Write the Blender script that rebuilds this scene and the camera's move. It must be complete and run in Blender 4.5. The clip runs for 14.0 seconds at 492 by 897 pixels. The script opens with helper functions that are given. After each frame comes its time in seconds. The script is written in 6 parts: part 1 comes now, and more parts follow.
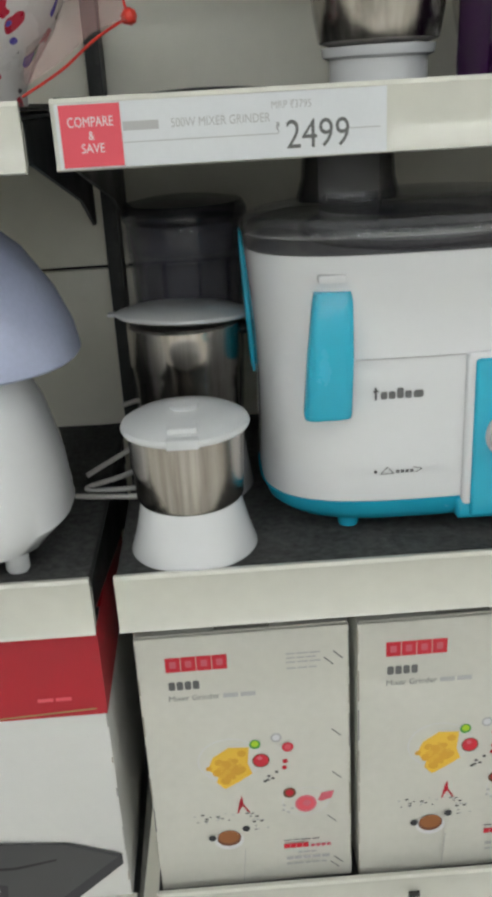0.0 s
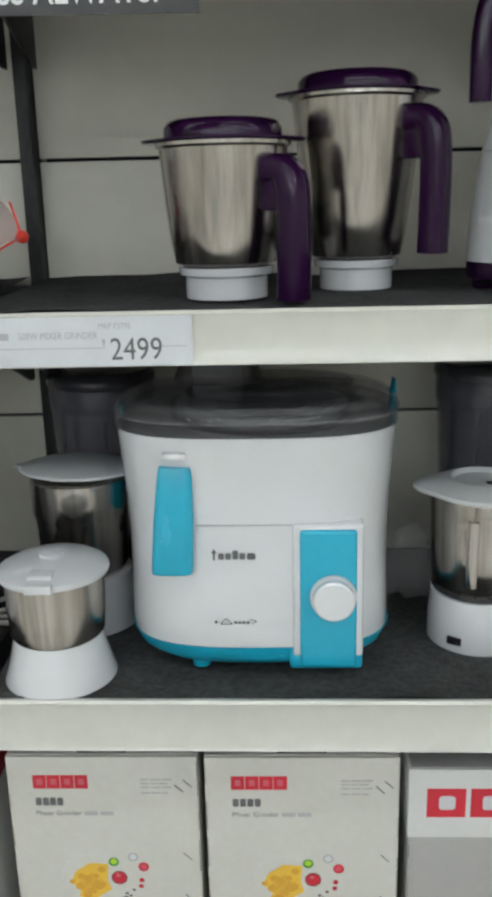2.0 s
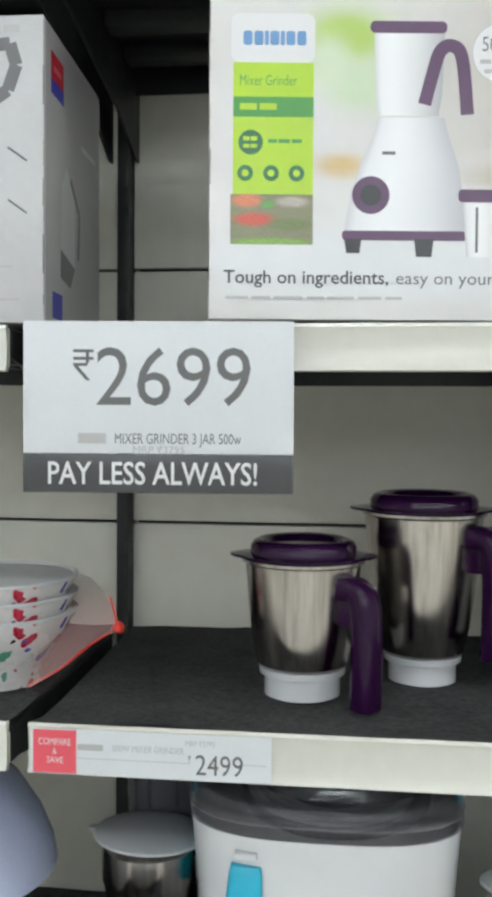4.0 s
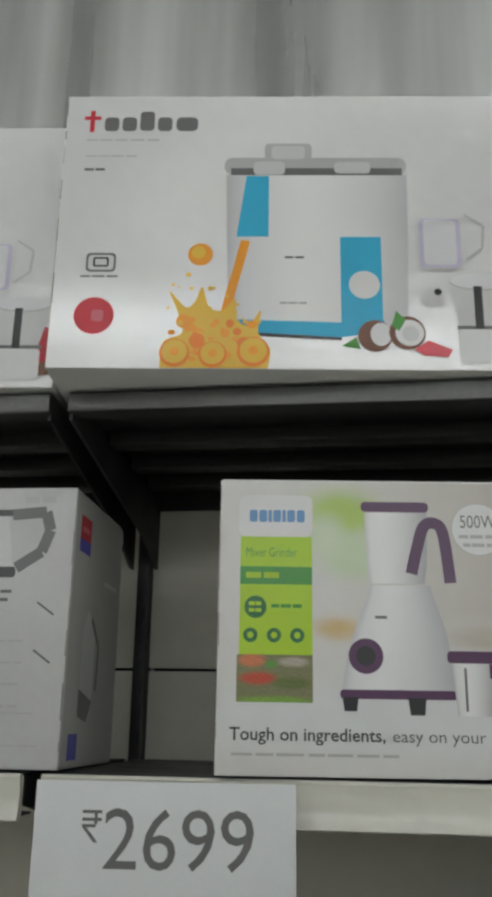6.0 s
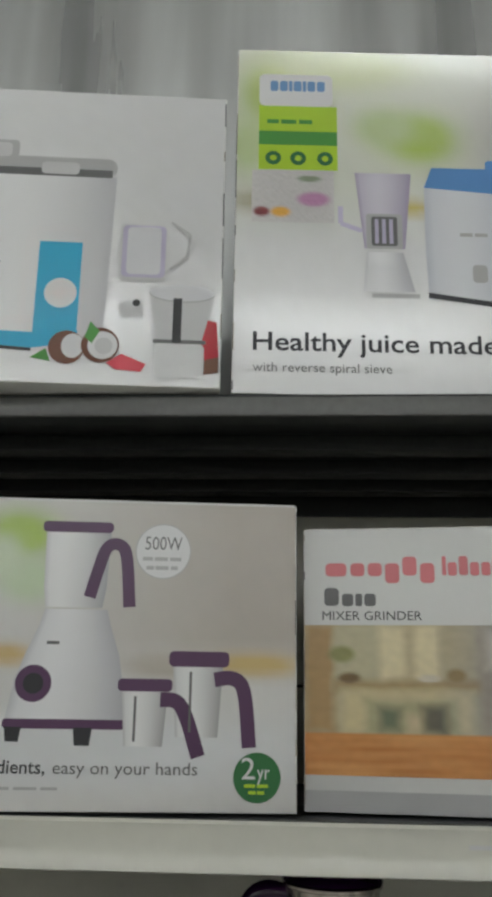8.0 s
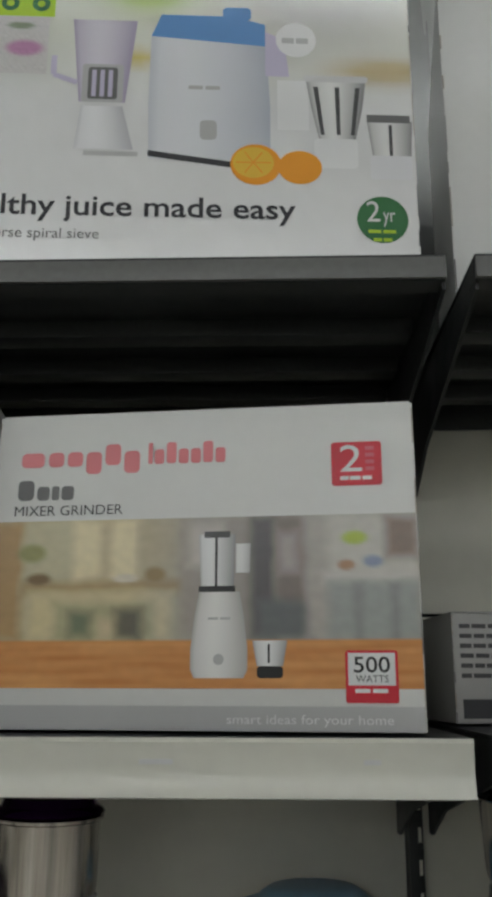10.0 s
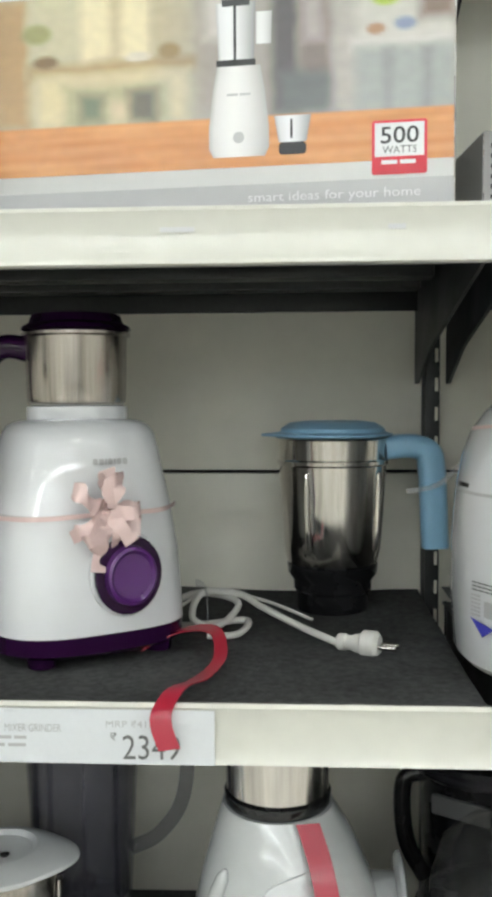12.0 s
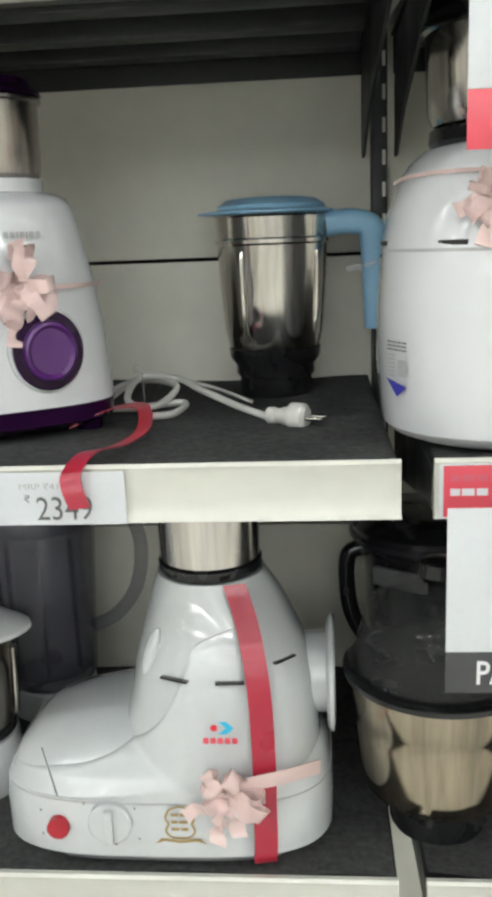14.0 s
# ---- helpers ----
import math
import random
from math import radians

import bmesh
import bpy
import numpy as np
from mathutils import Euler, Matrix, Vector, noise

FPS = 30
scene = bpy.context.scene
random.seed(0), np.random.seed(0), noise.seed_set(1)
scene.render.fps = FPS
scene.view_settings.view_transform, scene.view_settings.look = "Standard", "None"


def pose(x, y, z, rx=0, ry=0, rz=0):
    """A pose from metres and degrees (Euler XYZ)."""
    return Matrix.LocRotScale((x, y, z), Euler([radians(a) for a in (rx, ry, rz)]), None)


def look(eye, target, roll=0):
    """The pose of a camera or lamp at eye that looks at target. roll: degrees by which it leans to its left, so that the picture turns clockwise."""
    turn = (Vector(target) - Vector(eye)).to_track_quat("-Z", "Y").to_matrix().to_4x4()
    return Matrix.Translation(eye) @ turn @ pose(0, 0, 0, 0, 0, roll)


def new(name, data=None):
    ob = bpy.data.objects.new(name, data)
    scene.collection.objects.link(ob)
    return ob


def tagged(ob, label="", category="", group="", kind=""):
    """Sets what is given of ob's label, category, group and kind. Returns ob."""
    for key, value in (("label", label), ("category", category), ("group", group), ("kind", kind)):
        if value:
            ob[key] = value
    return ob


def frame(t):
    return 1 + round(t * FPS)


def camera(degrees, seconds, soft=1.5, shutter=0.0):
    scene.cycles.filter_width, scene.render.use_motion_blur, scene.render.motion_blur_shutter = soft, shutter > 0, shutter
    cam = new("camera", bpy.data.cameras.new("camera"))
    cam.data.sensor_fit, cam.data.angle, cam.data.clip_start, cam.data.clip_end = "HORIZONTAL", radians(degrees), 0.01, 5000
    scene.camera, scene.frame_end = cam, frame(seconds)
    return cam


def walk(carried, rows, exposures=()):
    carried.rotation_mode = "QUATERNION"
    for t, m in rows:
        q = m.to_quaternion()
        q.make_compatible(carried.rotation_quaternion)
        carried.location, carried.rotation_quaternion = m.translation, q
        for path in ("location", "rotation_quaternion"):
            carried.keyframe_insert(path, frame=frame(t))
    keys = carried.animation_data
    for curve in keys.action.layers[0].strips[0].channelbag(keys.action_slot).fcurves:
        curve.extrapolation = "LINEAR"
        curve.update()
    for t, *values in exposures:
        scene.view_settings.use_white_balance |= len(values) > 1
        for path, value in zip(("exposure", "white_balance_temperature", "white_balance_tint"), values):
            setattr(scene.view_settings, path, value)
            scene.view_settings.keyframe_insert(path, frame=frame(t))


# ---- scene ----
cam = camera(31.2, 14.0, soft=4.2)
PATH = [
    (0, (-0.027, -0.01, 1.331), (0.022, 1.842, 0.577), -3.3),
    (0.5, (0.038, 0.009, 1.33), (0.107, 1.859, 0.574), -2.4),
    (1, (0.094, -0.018, 1.326), (0.164, 1.826, 0.554), -1.4),
    (1.5, (0.152, -0.053, 1.362), (0.199, 1.797, 0.603), 0.1),
    (2, (0.167, -0.1, 1.415), (0.075, 1.823, 0.872), -1.4),
    (2.5, (0.176, -0.117, 1.484), (0.047, 1.819, 0.998), -1.3),
    (3, (0.152, -0.143, 1.536), (0.011, 1.833, 1.262), -0.7),
    (3.5, (0.137, -0.145, 1.571), (-0.056, 1.832, 1.341), -0.1),
    (4, (0.15, -0.15, 1.6), (-0.065, 1.837, 1.54), 0.4),
    (4.2, (0.155, -0.155, 1.623), (-0.074, 1.832, 1.654), 0.3),
    (6.3, (0.178, -0.23, 1.734), (-0.086, 1.645, 2.341), 0.8),
    (6.5, (0.208, -0.227, 1.735), (-0.071, 1.646, 2.338), 0.6),
    (7, (0.280, -0.227, 1.743), (0.004, 1.654, 2.325), 0.9),
    (7.5, (0.340, -0.232, 1.75), (0.097, 1.659, 2.317), 1.2),
    (8, (0.400, -0.183, 1.777), (0.292, 1.731, 2.332), 0.9),
    (8.5, (0.479, -0.111, 1.787), (0.471, 1.776, 2.447), 0.7),
    (9, (0.554, -0.074, 1.778), (0.496, 1.811, 2.443), 0.5),
    (9.2, (0.588, -0.066, 1.771), (0.539, 1.822, 2.431), 0.4),
    (11.3, (0.654, -0.043, 1.602), (0.548, 1.952, 1.701), -0.5),
    (11.5, (0.651, -0.036, 1.586), (0.542, 1.96, 1.623), -0.5),
    (12, (0.636, -0.018, 1.549), (0.524, 1.975, 1.439), -0.3),
    (12.5, (0.641, -0.01, 1.515), (0.486, 1.962, 1.221), -0.4),
    (13, (0.64, 0.0, 1.468), (0.491, 1.922, 0.933), -0.3),
    (13.5, (0.655, 0.003, 1.473), (0.483, 1.926, 0.953), -1.4),
    (14, (0.72, -0.009, 1.488), (0.552, 1.929, 1.023), -2.3),
]
EXPOSURES = [(0, -0.28, 6450, 10), (1.5, -0.28, 6300, 10), (2.5, -0.12, 6150, 10), (4.2, -0.05, 6200, 10), (6.3, -1.15, 6500, 10), (7.5, -1.12, 6500, 10), (8.5, -1.42, 6500, 10), (9.2, -1.68, 6500, 10), (11.3, -0.15, 6350, 9), (12.5, 0.18, 6480, 8), (14, 0.21, 6450, 9)]
walk(cam, [(t, look(eye, target, roll)) for t, eye, target, roll in PATH], EXPOSURES)

# ---- world and light ----
world = bpy.data.worlds.new("shop_world")
scene.world = world
world.use_nodes = True
world.node_tree.nodes["Background"].inputs[0].default_value = (0.9, 0.95, 1.0, 1)
world.node_tree.nodes["Background"].inputs[1].default_value = 0.02
TUBE_POWER = 21.0


# ---- materials ----
def mat(name, color, rough=0.5, metal=0.0, vary=0.08, scale=30.0, bump=0.0, bump_scale=300.0, coat=0.0,
        glass=0.0, alpha=1.0, aniso=0.0, emit=0.0, rvary=0.08, fine_by=11, coat_rough=0.08):
    m = bpy.data.materials.new(name)
    m.use_nodes = True
    nt = m.node_tree
    b = nt.nodes["Principled BSDF"]
    tc = nt.nodes.new("ShaderNodeTexCoord")
    big = nt.nodes.new("ShaderNodeTexNoise")
    big.inputs["Scale"].default_value, big.inputs["Detail"].default_value = scale, 6
    fine = nt.nodes.new("ShaderNodeTexNoise")
    fine.inputs["Scale"].default_value, fine.inputs["Detail"].default_value = scale * fine_by, 3
    for n in (big, fine):
        nt.links.new(tc.outputs["Object"], n.inputs["Vector"])
    add = nt.nodes.new("ShaderNodeMath")
    add.operation = "ADD"
    nt.links.new(big.outputs["Fac"], add.inputs[0])
    nt.links.new(fine.outputs["Fac"], add.inputs[1])
    span = nt.nodes.new("ShaderNodeMapRange")
    span.inputs["From Min"].default_value, span.inputs["From Max"].default_value = 0.65, 1.35
    span.inputs["To Min"].default_value, span.inputs["To Max"].default_value = 1 - vary, 1 + vary * 0.6
    nt.links.new(add.outputs[0], span.inputs["Value"])
    mul = nt.nodes.new("ShaderNodeVectorMath")
    mul.operation = "SCALE"
    mul.inputs[0].default_value = color[:3]
    nt.links.new(span.outputs["Result"], mul.inputs["Scale"])
    nt.links.new(mul.outputs["Vector"], b.inputs["Base Color"])
    rr = nt.nodes.new("ShaderNodeMapRange")
    rr.inputs["From Min"].default_value, rr.inputs["From Max"].default_value = 0.3, 0.7
    rr.inputs["To Min"].default_value, rr.inputs["To Max"].default_value = max(0.02, rough - rvary), min(1, rough + rvary)
    nt.links.new(big.outputs["Fac"], rr.inputs["Value"])
    nt.links.new(rr.outputs["Result"], b.inputs["Roughness"])
    b.inputs["Metallic"].default_value = metal
    b.inputs["Coat Weight"].default_value = coat
    b.inputs["Coat Roughness"].default_value = coat_rough
    b.inputs["Transmission Weight"].default_value = glass
    b.inputs["Alpha"].default_value = alpha
    if aniso:
        b.inputs["Anisotropic"].default_value = aniso
        tan = nt.nodes.new("ShaderNodeTangent")
        tan.direction_type, tan.axis = "RADIAL", "Z"
        nt.links.new(tan.outputs[0], b.inputs["Tangent"])
    if bump:
        grain = nt.nodes.new("ShaderNodeTexNoise")
        grain.inputs["Scale"].default_value, grain.inputs["Detail"].default_value = bump_scale, 4
        nt.links.new(tc.outputs["Object"], grain.inputs["Vector"])
        bp = nt.nodes.new("ShaderNodeBump")
        bp.inputs["Strength"].default_value, bp.inputs["Distance"].default_value = bump, 0.002
        nt.links.new(grain.outputs["Fac"], bp.inputs["Height"])
        nt.links.new(bp.outputs["Normal"], b.inputs["Normal"])
    if emit:
        b.inputs["Emission Color"].default_value = (*color[:3], 1)
        b.inputs["Emission Strength"].default_value = emit
    return m


def picture_mat(name, rough=0.6, coat=0.9, coat_rough=0.2, metal=0.0, coat_ior=1.5):
    m = bpy.data.materials.new(name)
    m.use_nodes = True
    nt = m.node_tree
    b = nt.nodes["Principled BSDF"]
    at = nt.nodes.new("ShaderNodeAttribute")
    at.attribute_name = "ink"
    nt.links.new(at.outputs["Color"], b.inputs["Base Color"])
    b.inputs["Roughness"].default_value, b.inputs["Coat Weight"].default_value, b.inputs["Coat Roughness"].default_value = rough, coat, coat_rough
    b.inputs["Metallic"].default_value = metal
    b.inputs["Coat IOR"].default_value = coat_ior
    b.inputs["Specular IOR Level"].default_value = 0.2
    return m


def ink(name, r, g, b_, rough=0.6):
    m = mat(name, (r, g, b_), rough, vary=0.012, scale=40, coat=0.7, coat_rough=0.2, rvary=0.02)
    m.node_tree.nodes["Principled BSDF"].inputs["Specular IOR Level"].default_value = 0.2
    return m


M = {}
M["cream"] = mat("cream_painted_steel", (0.61, 0.6, 0.525), 0.3, vary=0.05, scale=6, coat=0.25)
M["strip"] = mat("clear_ticket_channel", (0.63, 0.625, 0.555), 0.16, vary=0.05, scale=5, coat=0.5)
M["panel"] = mat("beige_painted_panel", (0.85, 0.83, 0.72), 0.45, vary=0.05, scale=3, bump=0.03)
M["panel_grey"] = mat("dull_galvanised_panel", (0.55, 0.56, 0.55), 0.35, metal=0.4, vary=0.6, scale=4, rvary=0.15, fine_by=2)
streak = M["panel_grey"].node_tree
stretch = streak.nodes.new("ShaderNodeMapping")
stretch.inputs["Scale"].default_value = (0.9, 1.0, 0.06)
for link in [k for k in streak.links if k.from_node.type == "TEX_COORD"]:
    end = link.to_socket
    streak.links.new(link.from_socket, stretch.inputs["Vector"])
    streak.links.new(stretch.outputs["Vector"], end)


def brushed(m, along):
    """Stretch a metal's noise along its height; its tone streaks stand in for reflections."""
    nt = m.node_tree
    st = nt.nodes.new("ShaderNodeMapping")
    st.inputs["Scale"].default_value = (1.0, 1.0, along)
    for lk in [k for k in nt.links if k.from_node.type == "TEX_COORD"]:
        goal = lk.to_socket
        nt.links.new(lk.from_socket, st.inputs["Vector"])
        nt.links.new(st.outputs["Vector"], goal)
    return m


M["black_steel"] = mat("black_painted_steel", (0.028, 0.03, 0.029), 0.42, vary=0.25, scale=18)
M["black_steel"].node_tree.nodes["Principled BSDF"].inputs["Specular IOR Level"].default_value = 0.35
M["grey_steel"] = mat("grey_steel_lip", (0.12, 0.12, 0.115), 0.35, metal=0.4, vary=0.15, scale=12)
M["felt"] = mat("charcoal_felt_mat", (0.125, 0.127, 0.123), 0.9, vary=0.55, scale=14, bump=0.8, bump_scale=260)
M["steel"] = brushed(mat("brushed_stainless_steel", (0.53, 0.49, 0.45), 0.2, metal=1.0, vary=0.42, scale=38, aniso=0.7, rvary=0.08, fine_by=4), 0.03)
M["chrome"] = brushed(mat("bright_steel", (0.64, 0.61, 0.57), 0.14, metal=1.0, vary=0.36, scale=38, rvary=0.05, fine_by=4), 0.03)
M["white_pl"] = mat("white_abs_plastic", (0.7, 0.71, 0.72), 0.25, vary=0.012, scale=12, coat=1.0, rvary=0.02, coat_rough=0.035)
M["white_old"] = mat("greyish_white_plastic", (0.57, 0.59, 0.59), 0.22, vary=0.03, scale=12, coat=1.0, rvary=0.02, coat_rough=0.03)
M["white_mt"] = mat("white_satin_plastic", (0.61, 0.62, 0.62), 0.42, vary=0.015, scale=15, rvary=0.03)
M["cyan"] = mat("cyan_plastic", (0.02, 0.42, 0.6), 0.26, vary=0.02, scale=15, coat=0.3, rvary=0.02)
M["paleblue"] = mat("pale_blue_plastic", (0.28, 0.52, 0.72), 0.35, vary=0.05, scale=25, coat=0.1)
M["lavender"] = mat("lavender_plastic", (0.42, 0.46, 0.62), 0.22, vary=0.06, scale=20, coat=0.3)
M["purple"] = mat("aubergine_plastic", (0.022, 0.004, 0.03), 0.1, vary=0.05, scale=20, coat=0.15, rvary=0.03)
M["purple"].node_tree.nodes["Principled BSDF"].inputs["Specular IOR Level"].default_value = 0.22
M["purple_knob"] = mat("purple_knob_plastic", (0.085, 0.016, 0.14), 0.3, vary=0.05, scale=40, rvary=0.03, coat=0.3)
M["black_pl"] = mat("black_plastic", (0.014, 0.014, 0.015), 0.25, vary=0.2, scale=30, coat=0.3)
M["smoke"] = mat("smoked_clear_plastic", (0.15, 0.146, 0.18), 0.05, alpha=0.36, vary=0.08, coat=0.4)
M["smoke_lid"] = mat("clear_smoked_lid", (0.08, 0.078, 0.09), 0.04, alpha=0.3, vary=0.03, coat=1.0, coat_rough=0.03)
M["smoke_dark"] = mat("dark_smoked_plastic", (0.04, 0.038, 0.048), 0.06, alpha=0.66, vary=0.1, coat=0.4)
M["dome"] = mat("clear_smoky_dome", (0.12, 0.12, 0.12), 0.04, alpha=0.2, vary=0.03, coat=1.0, coat_rough=0.02)
# Steel with the beige of reflected surroundings put into its base colour.
M["steel_beige_reflect"] = brushed(mat("polished_steel_beige_reflection", (0.43, 0.37, 0.28), 0.13, metal=1.0, vary=0.4, scale=36, aniso=0.4, rvary=0.05, fine_by=3), 0.04)
M["clear"] = mat("clear_plastic", (0.8, 0.8, 0.82), 0.05, alpha=0.22, vary=0.02, coat=0.5)
M["film"] = mat("clear_wrapping_film", (0.85, 0.84, 0.83), 0.12, alpha=0.16, vary=0.05, coat=0.6, bump=0.8, bump_scale=60)
M["cable"] = mat("white_cable_sheath", (0.62, 0.61, 0.57), 0.4, vary=0.06)
M["red_ribbon"] = mat("red_satin_ribbon", (0.4, 0.016, 0.04), 0.3, vary=0.03, scale=30, coat=0.25, rvary=0.03)
M["pink_ribbon"] = mat("peach_satin_ribbon", (0.9, 0.68, 0.64), 0.18, alpha=0.68, vary=0.04, scale=30, coat=0.3)
M["card"] = mat("white_coated_card", (0.66, 0.66, 0.64), 0.35, vary=0.025, scale=9, rvary=0.04, coat=0.45, coat_rough=0.2)
M["card_cream"] = mat("cream_coated_card", (0.62, 0.61, 0.55), 0.4, vary=0.05, scale=9, coat=0.1)
M["card_grey"] = mat("grey_coated_card", (0.4, 0.39, 0.375), 0.38, vary=0.05, scale=9, coat=0.1)
M["card_pale"] = mat("pale_grey_card", (0.5, 0.5, 0.5), 0.38, vary=0.05, scale=9, coat=0.3)
M["kraft"] = mat("raw_card_edge", (0.3, 0.27, 0.22), 0.8, vary=0.2, scale=40)
M["tape"] = mat("clear_packing_tape", (0.62, 0.6, 0.52), 0.15, alpha=0.35, vary=0.05, coat=0.5)
M["paper"] = mat("white_ticket_paper", (0.65, 0.67, 0.685), 0.45, vary=0.03, scale=20)
M["floor"] = mat("polished_floor_tile", (0.76, 0.74, 0.69), 0.2, vary=0.1, scale=2)
M["wall"] = mat("painted_plaster", (0.74, 0.72, 0.66), 0.7, vary=0.07, scale=2, bump=0.1)
M["bounce_wall"] = mat("pale_painted_board", (0.8, 0.79, 0.75), 0.6, vary=0.1, scale=2)
M["ceiling"] = mat("white_ceiling_board", (0.78, 0.78, 0.76), 0.8, vary=0.05, scale=2)
M["tube"] = mat("lit_fluorescent_diffuser", (0.96, 1.0, 1.03), 0.4, vary=0.0, emit=TUBE_POWER)
M["picture"] = picture_mat("printed_photo")
M["foil"] = picture_mat("silver_foil_print", 0.4, 1.0, 0.155, 0.12, 2.3)
M["rubber"] = mat("dark_rubber", (0.03, 0.03, 0.03), 0.6, vary=0.2)
for key, c in dict(i_black=(0.018, 0.018, 0.018), i_grey=(0.14, 0.14, 0.14), i_lgrey=(0.45, 0.45, 0.45), i_white=(0.72, 0.72, 0.72),
                   i_red=(0.6, 0.02, 0.04), i_rose=(0.72, 0.09, 0.12), i_pink=(0.62, 0.12, 0.16),
                   i_navy=(0.05, 0.05, 0.4), i_lime=(0.42, 0.64, 0.03), i_green=(0.07, 0.3, 0.05), i_dgreen=(0.03, 0.16, 0.05),
                   i_orange=(0.85, 0.34, 0.02), i_amber=(0.8, 0.5, 0.05), i_cyan=(0.03, 0.42, 0.66), i_brown=(0.16, 0.06, 0.03), i_silver=(0.58, 0.58, 0.58), i_lilac=(0.52, 0.48, 0.62),
                   i_pale=(0.66, 0.66, 0.68), i_charcoal=(0.035, 0.035, 0.04), i_gold=(0.35, 0.24, 0.1),
                   i_cred=(0.45, 0.012, 0.025), i_dgrey=(0.06, 0.06, 0.062), i_plum=(0.1, 0.045, 0.105), i_sky=(0.1, 0.27, 0.58), i_cinnamon=(0.3, 0.11, 0.035), i_faded_red=(0.68, 0.2, 0.22), i_faded_blue=(0.14, 0.3, 0.55), i_spice=(0.68, 0.36, 0.03), i_turmeric=(0.72, 0.41, 0.04), i_peel=(0.8, 0.22, 0.01)).items():
    M[key] = ink(key[2:] + "_ink", *c)


# ---- mesh helpers ----
def finish(bm, name, mats, angle=38):
    me = bpy.data.meshes.new(name)
    bmesh.ops.recalc_face_normals(bm, faces=bm.faces)
    bm.to_mesh(me)
    bm.free()
    for m in mats if isinstance(mats, (list, tuple)) else [mats]:
        me.materials.append(m)
    for p in me.polygons:
        p.use_smooth = True
    me.set_sharp_from_angle(angle=radians(angle))
    return me


def part(name, bm, material, parent, label="", angle=38):
    ob = new(name, finish(bm, name, material, angle))
    ob.parent = parent
    if label:
        ob["label"] = label
    return ob


def thing(name, m, label, category, group="", kind=""):
    ob = new(name)
    ob.empty_display_size = 0.03
    ob.matrix_world = m
    return tagged(ob, label, category, group, kind)


def solid(name, bm, material, m, label, category, kind="structure"):
    ob = new(name, finish(bm, name, material))
    ob.matrix_world = m
    return tagged(ob, label, category, "", kind)


def rbox(x0, x1, y0, y1, z0, z1, bev=0.002, seg=2, bm=None):
    own = bm is None
    b = bmesh.new()
    bmesh.ops.create_cube(b, size=1)
    for v in b.verts:
        v.co = Vector(((x0 + x1) / 2 + v.co.x * (x1 - x0), (y0 + y1) / 2 + v.co.y * (y1 - y0), (z0 + z1) / 2 + v.co.z * (z1 - z0)))
    if bev:
        bmesh.ops.bevel(b, geom=b.edges[:], offset=bev, segments=seg, affect="EDGES", profile=0.6)
    return b if own else join(bm, b)


def join(bm, other, m=None):
    me = bpy.data.meshes.new("tmp")
    if m is not None:
        bmesh.ops.transform(other, matrix=m, verts=other.verts)
    other.to_mesh(me)
    other.free()
    bm.from_mesh(me)
    bpy.data.meshes.remove(me)
    return bm


def rings(rows, close=True):
    """Skin through rings of equal count."""
    bm = bmesh.new()
    vs = [[bm.verts.new(p) for p in row] for row in rows]
    n = len(vs[0])
    for a, b in zip(vs, vs[1:]):
        for i in range(n):
            bm.faces.new((a[i], a[(i + 1) % n], b[(i + 1) % n], b[i]))
    if close:
        bm.faces.new(vs[0][::-1])
        bm.faces.new(vs[-1])
    return bm


def lathe(profile, seg=48, close=True, cx=0.0, cy=0.0):
    return rings([[(cx + r * math.cos(2 * math.pi * i / seg), cy + r * math.sin(2 * math.pi * i / seg), z) for i in range(seg)] for r, z in profile], close)


def loft(sections, seg=64, close=True):
    """Superellipse rings: (z, half x, half y, power, centre x, centre y)."""
    rows = []
    for z, hx, hy, p, ox, oy in sections:
        row = []
        for i in range(seg):
            a = 2 * math.pi * i / seg
            c, s = math.cos(a), math.sin(a)
            row.append((ox + hx * math.copysign(abs(c) ** (2 / p), c), oy + hy * math.copysign(abs(s) ** (2 / p), s), z))
        rows.append(row)
    return rings(rows, close)


def spline(pts, n=10):
    pts = [Vector(p) for p in pts]
    out = []
    for i in range(len(pts) - 1):
        p0, p1, p2, p3 = pts[max(i - 1, 0)], pts[i], pts[i + 1], pts[min(i + 2, len(pts) - 1)]
        for k in range(n):
            t = k / n
            out.append(0.5 * (2 * p1 + (p2 - p0) * t + (2 * p0 - 5 * p1 + 4 * p2 - p3) * t * t + (3 * p1 - p0 - 3 * p2 + p3) * t ** 3))
    out.append(pts[-1])
    return out


def sweep(pts, rx, ry=None, seg=10, up=(0, 0, 1), p=2.0):
    """A tube along points; rx sideways, ry along up."""
    ry = rx if ry is None else ry
    rows, up = [], Vector(up)
    for i, q in enumerate(pts):
        d = (pts[min(i + 1, len(pts) - 1)] - pts[max(i - 1, 0)]).normalized()
        side = d.cross(up)
        side = side.normalized() if side.length > 1e-4 else Vector((1, 0, 0))
        u = side.cross(d).normalized()
        row = []
        for k in range(seg):
            a = 2 * math.pi * k / seg
            c, s = math.cos(a), math.sin(a)
            row.append(q + side * rx * math.copysign(abs(c) ** (2 / p), c) + u * ry * math.copysign(abs(s) ** (2 / p), s))
        rows.append(row)
    return rings(rows)


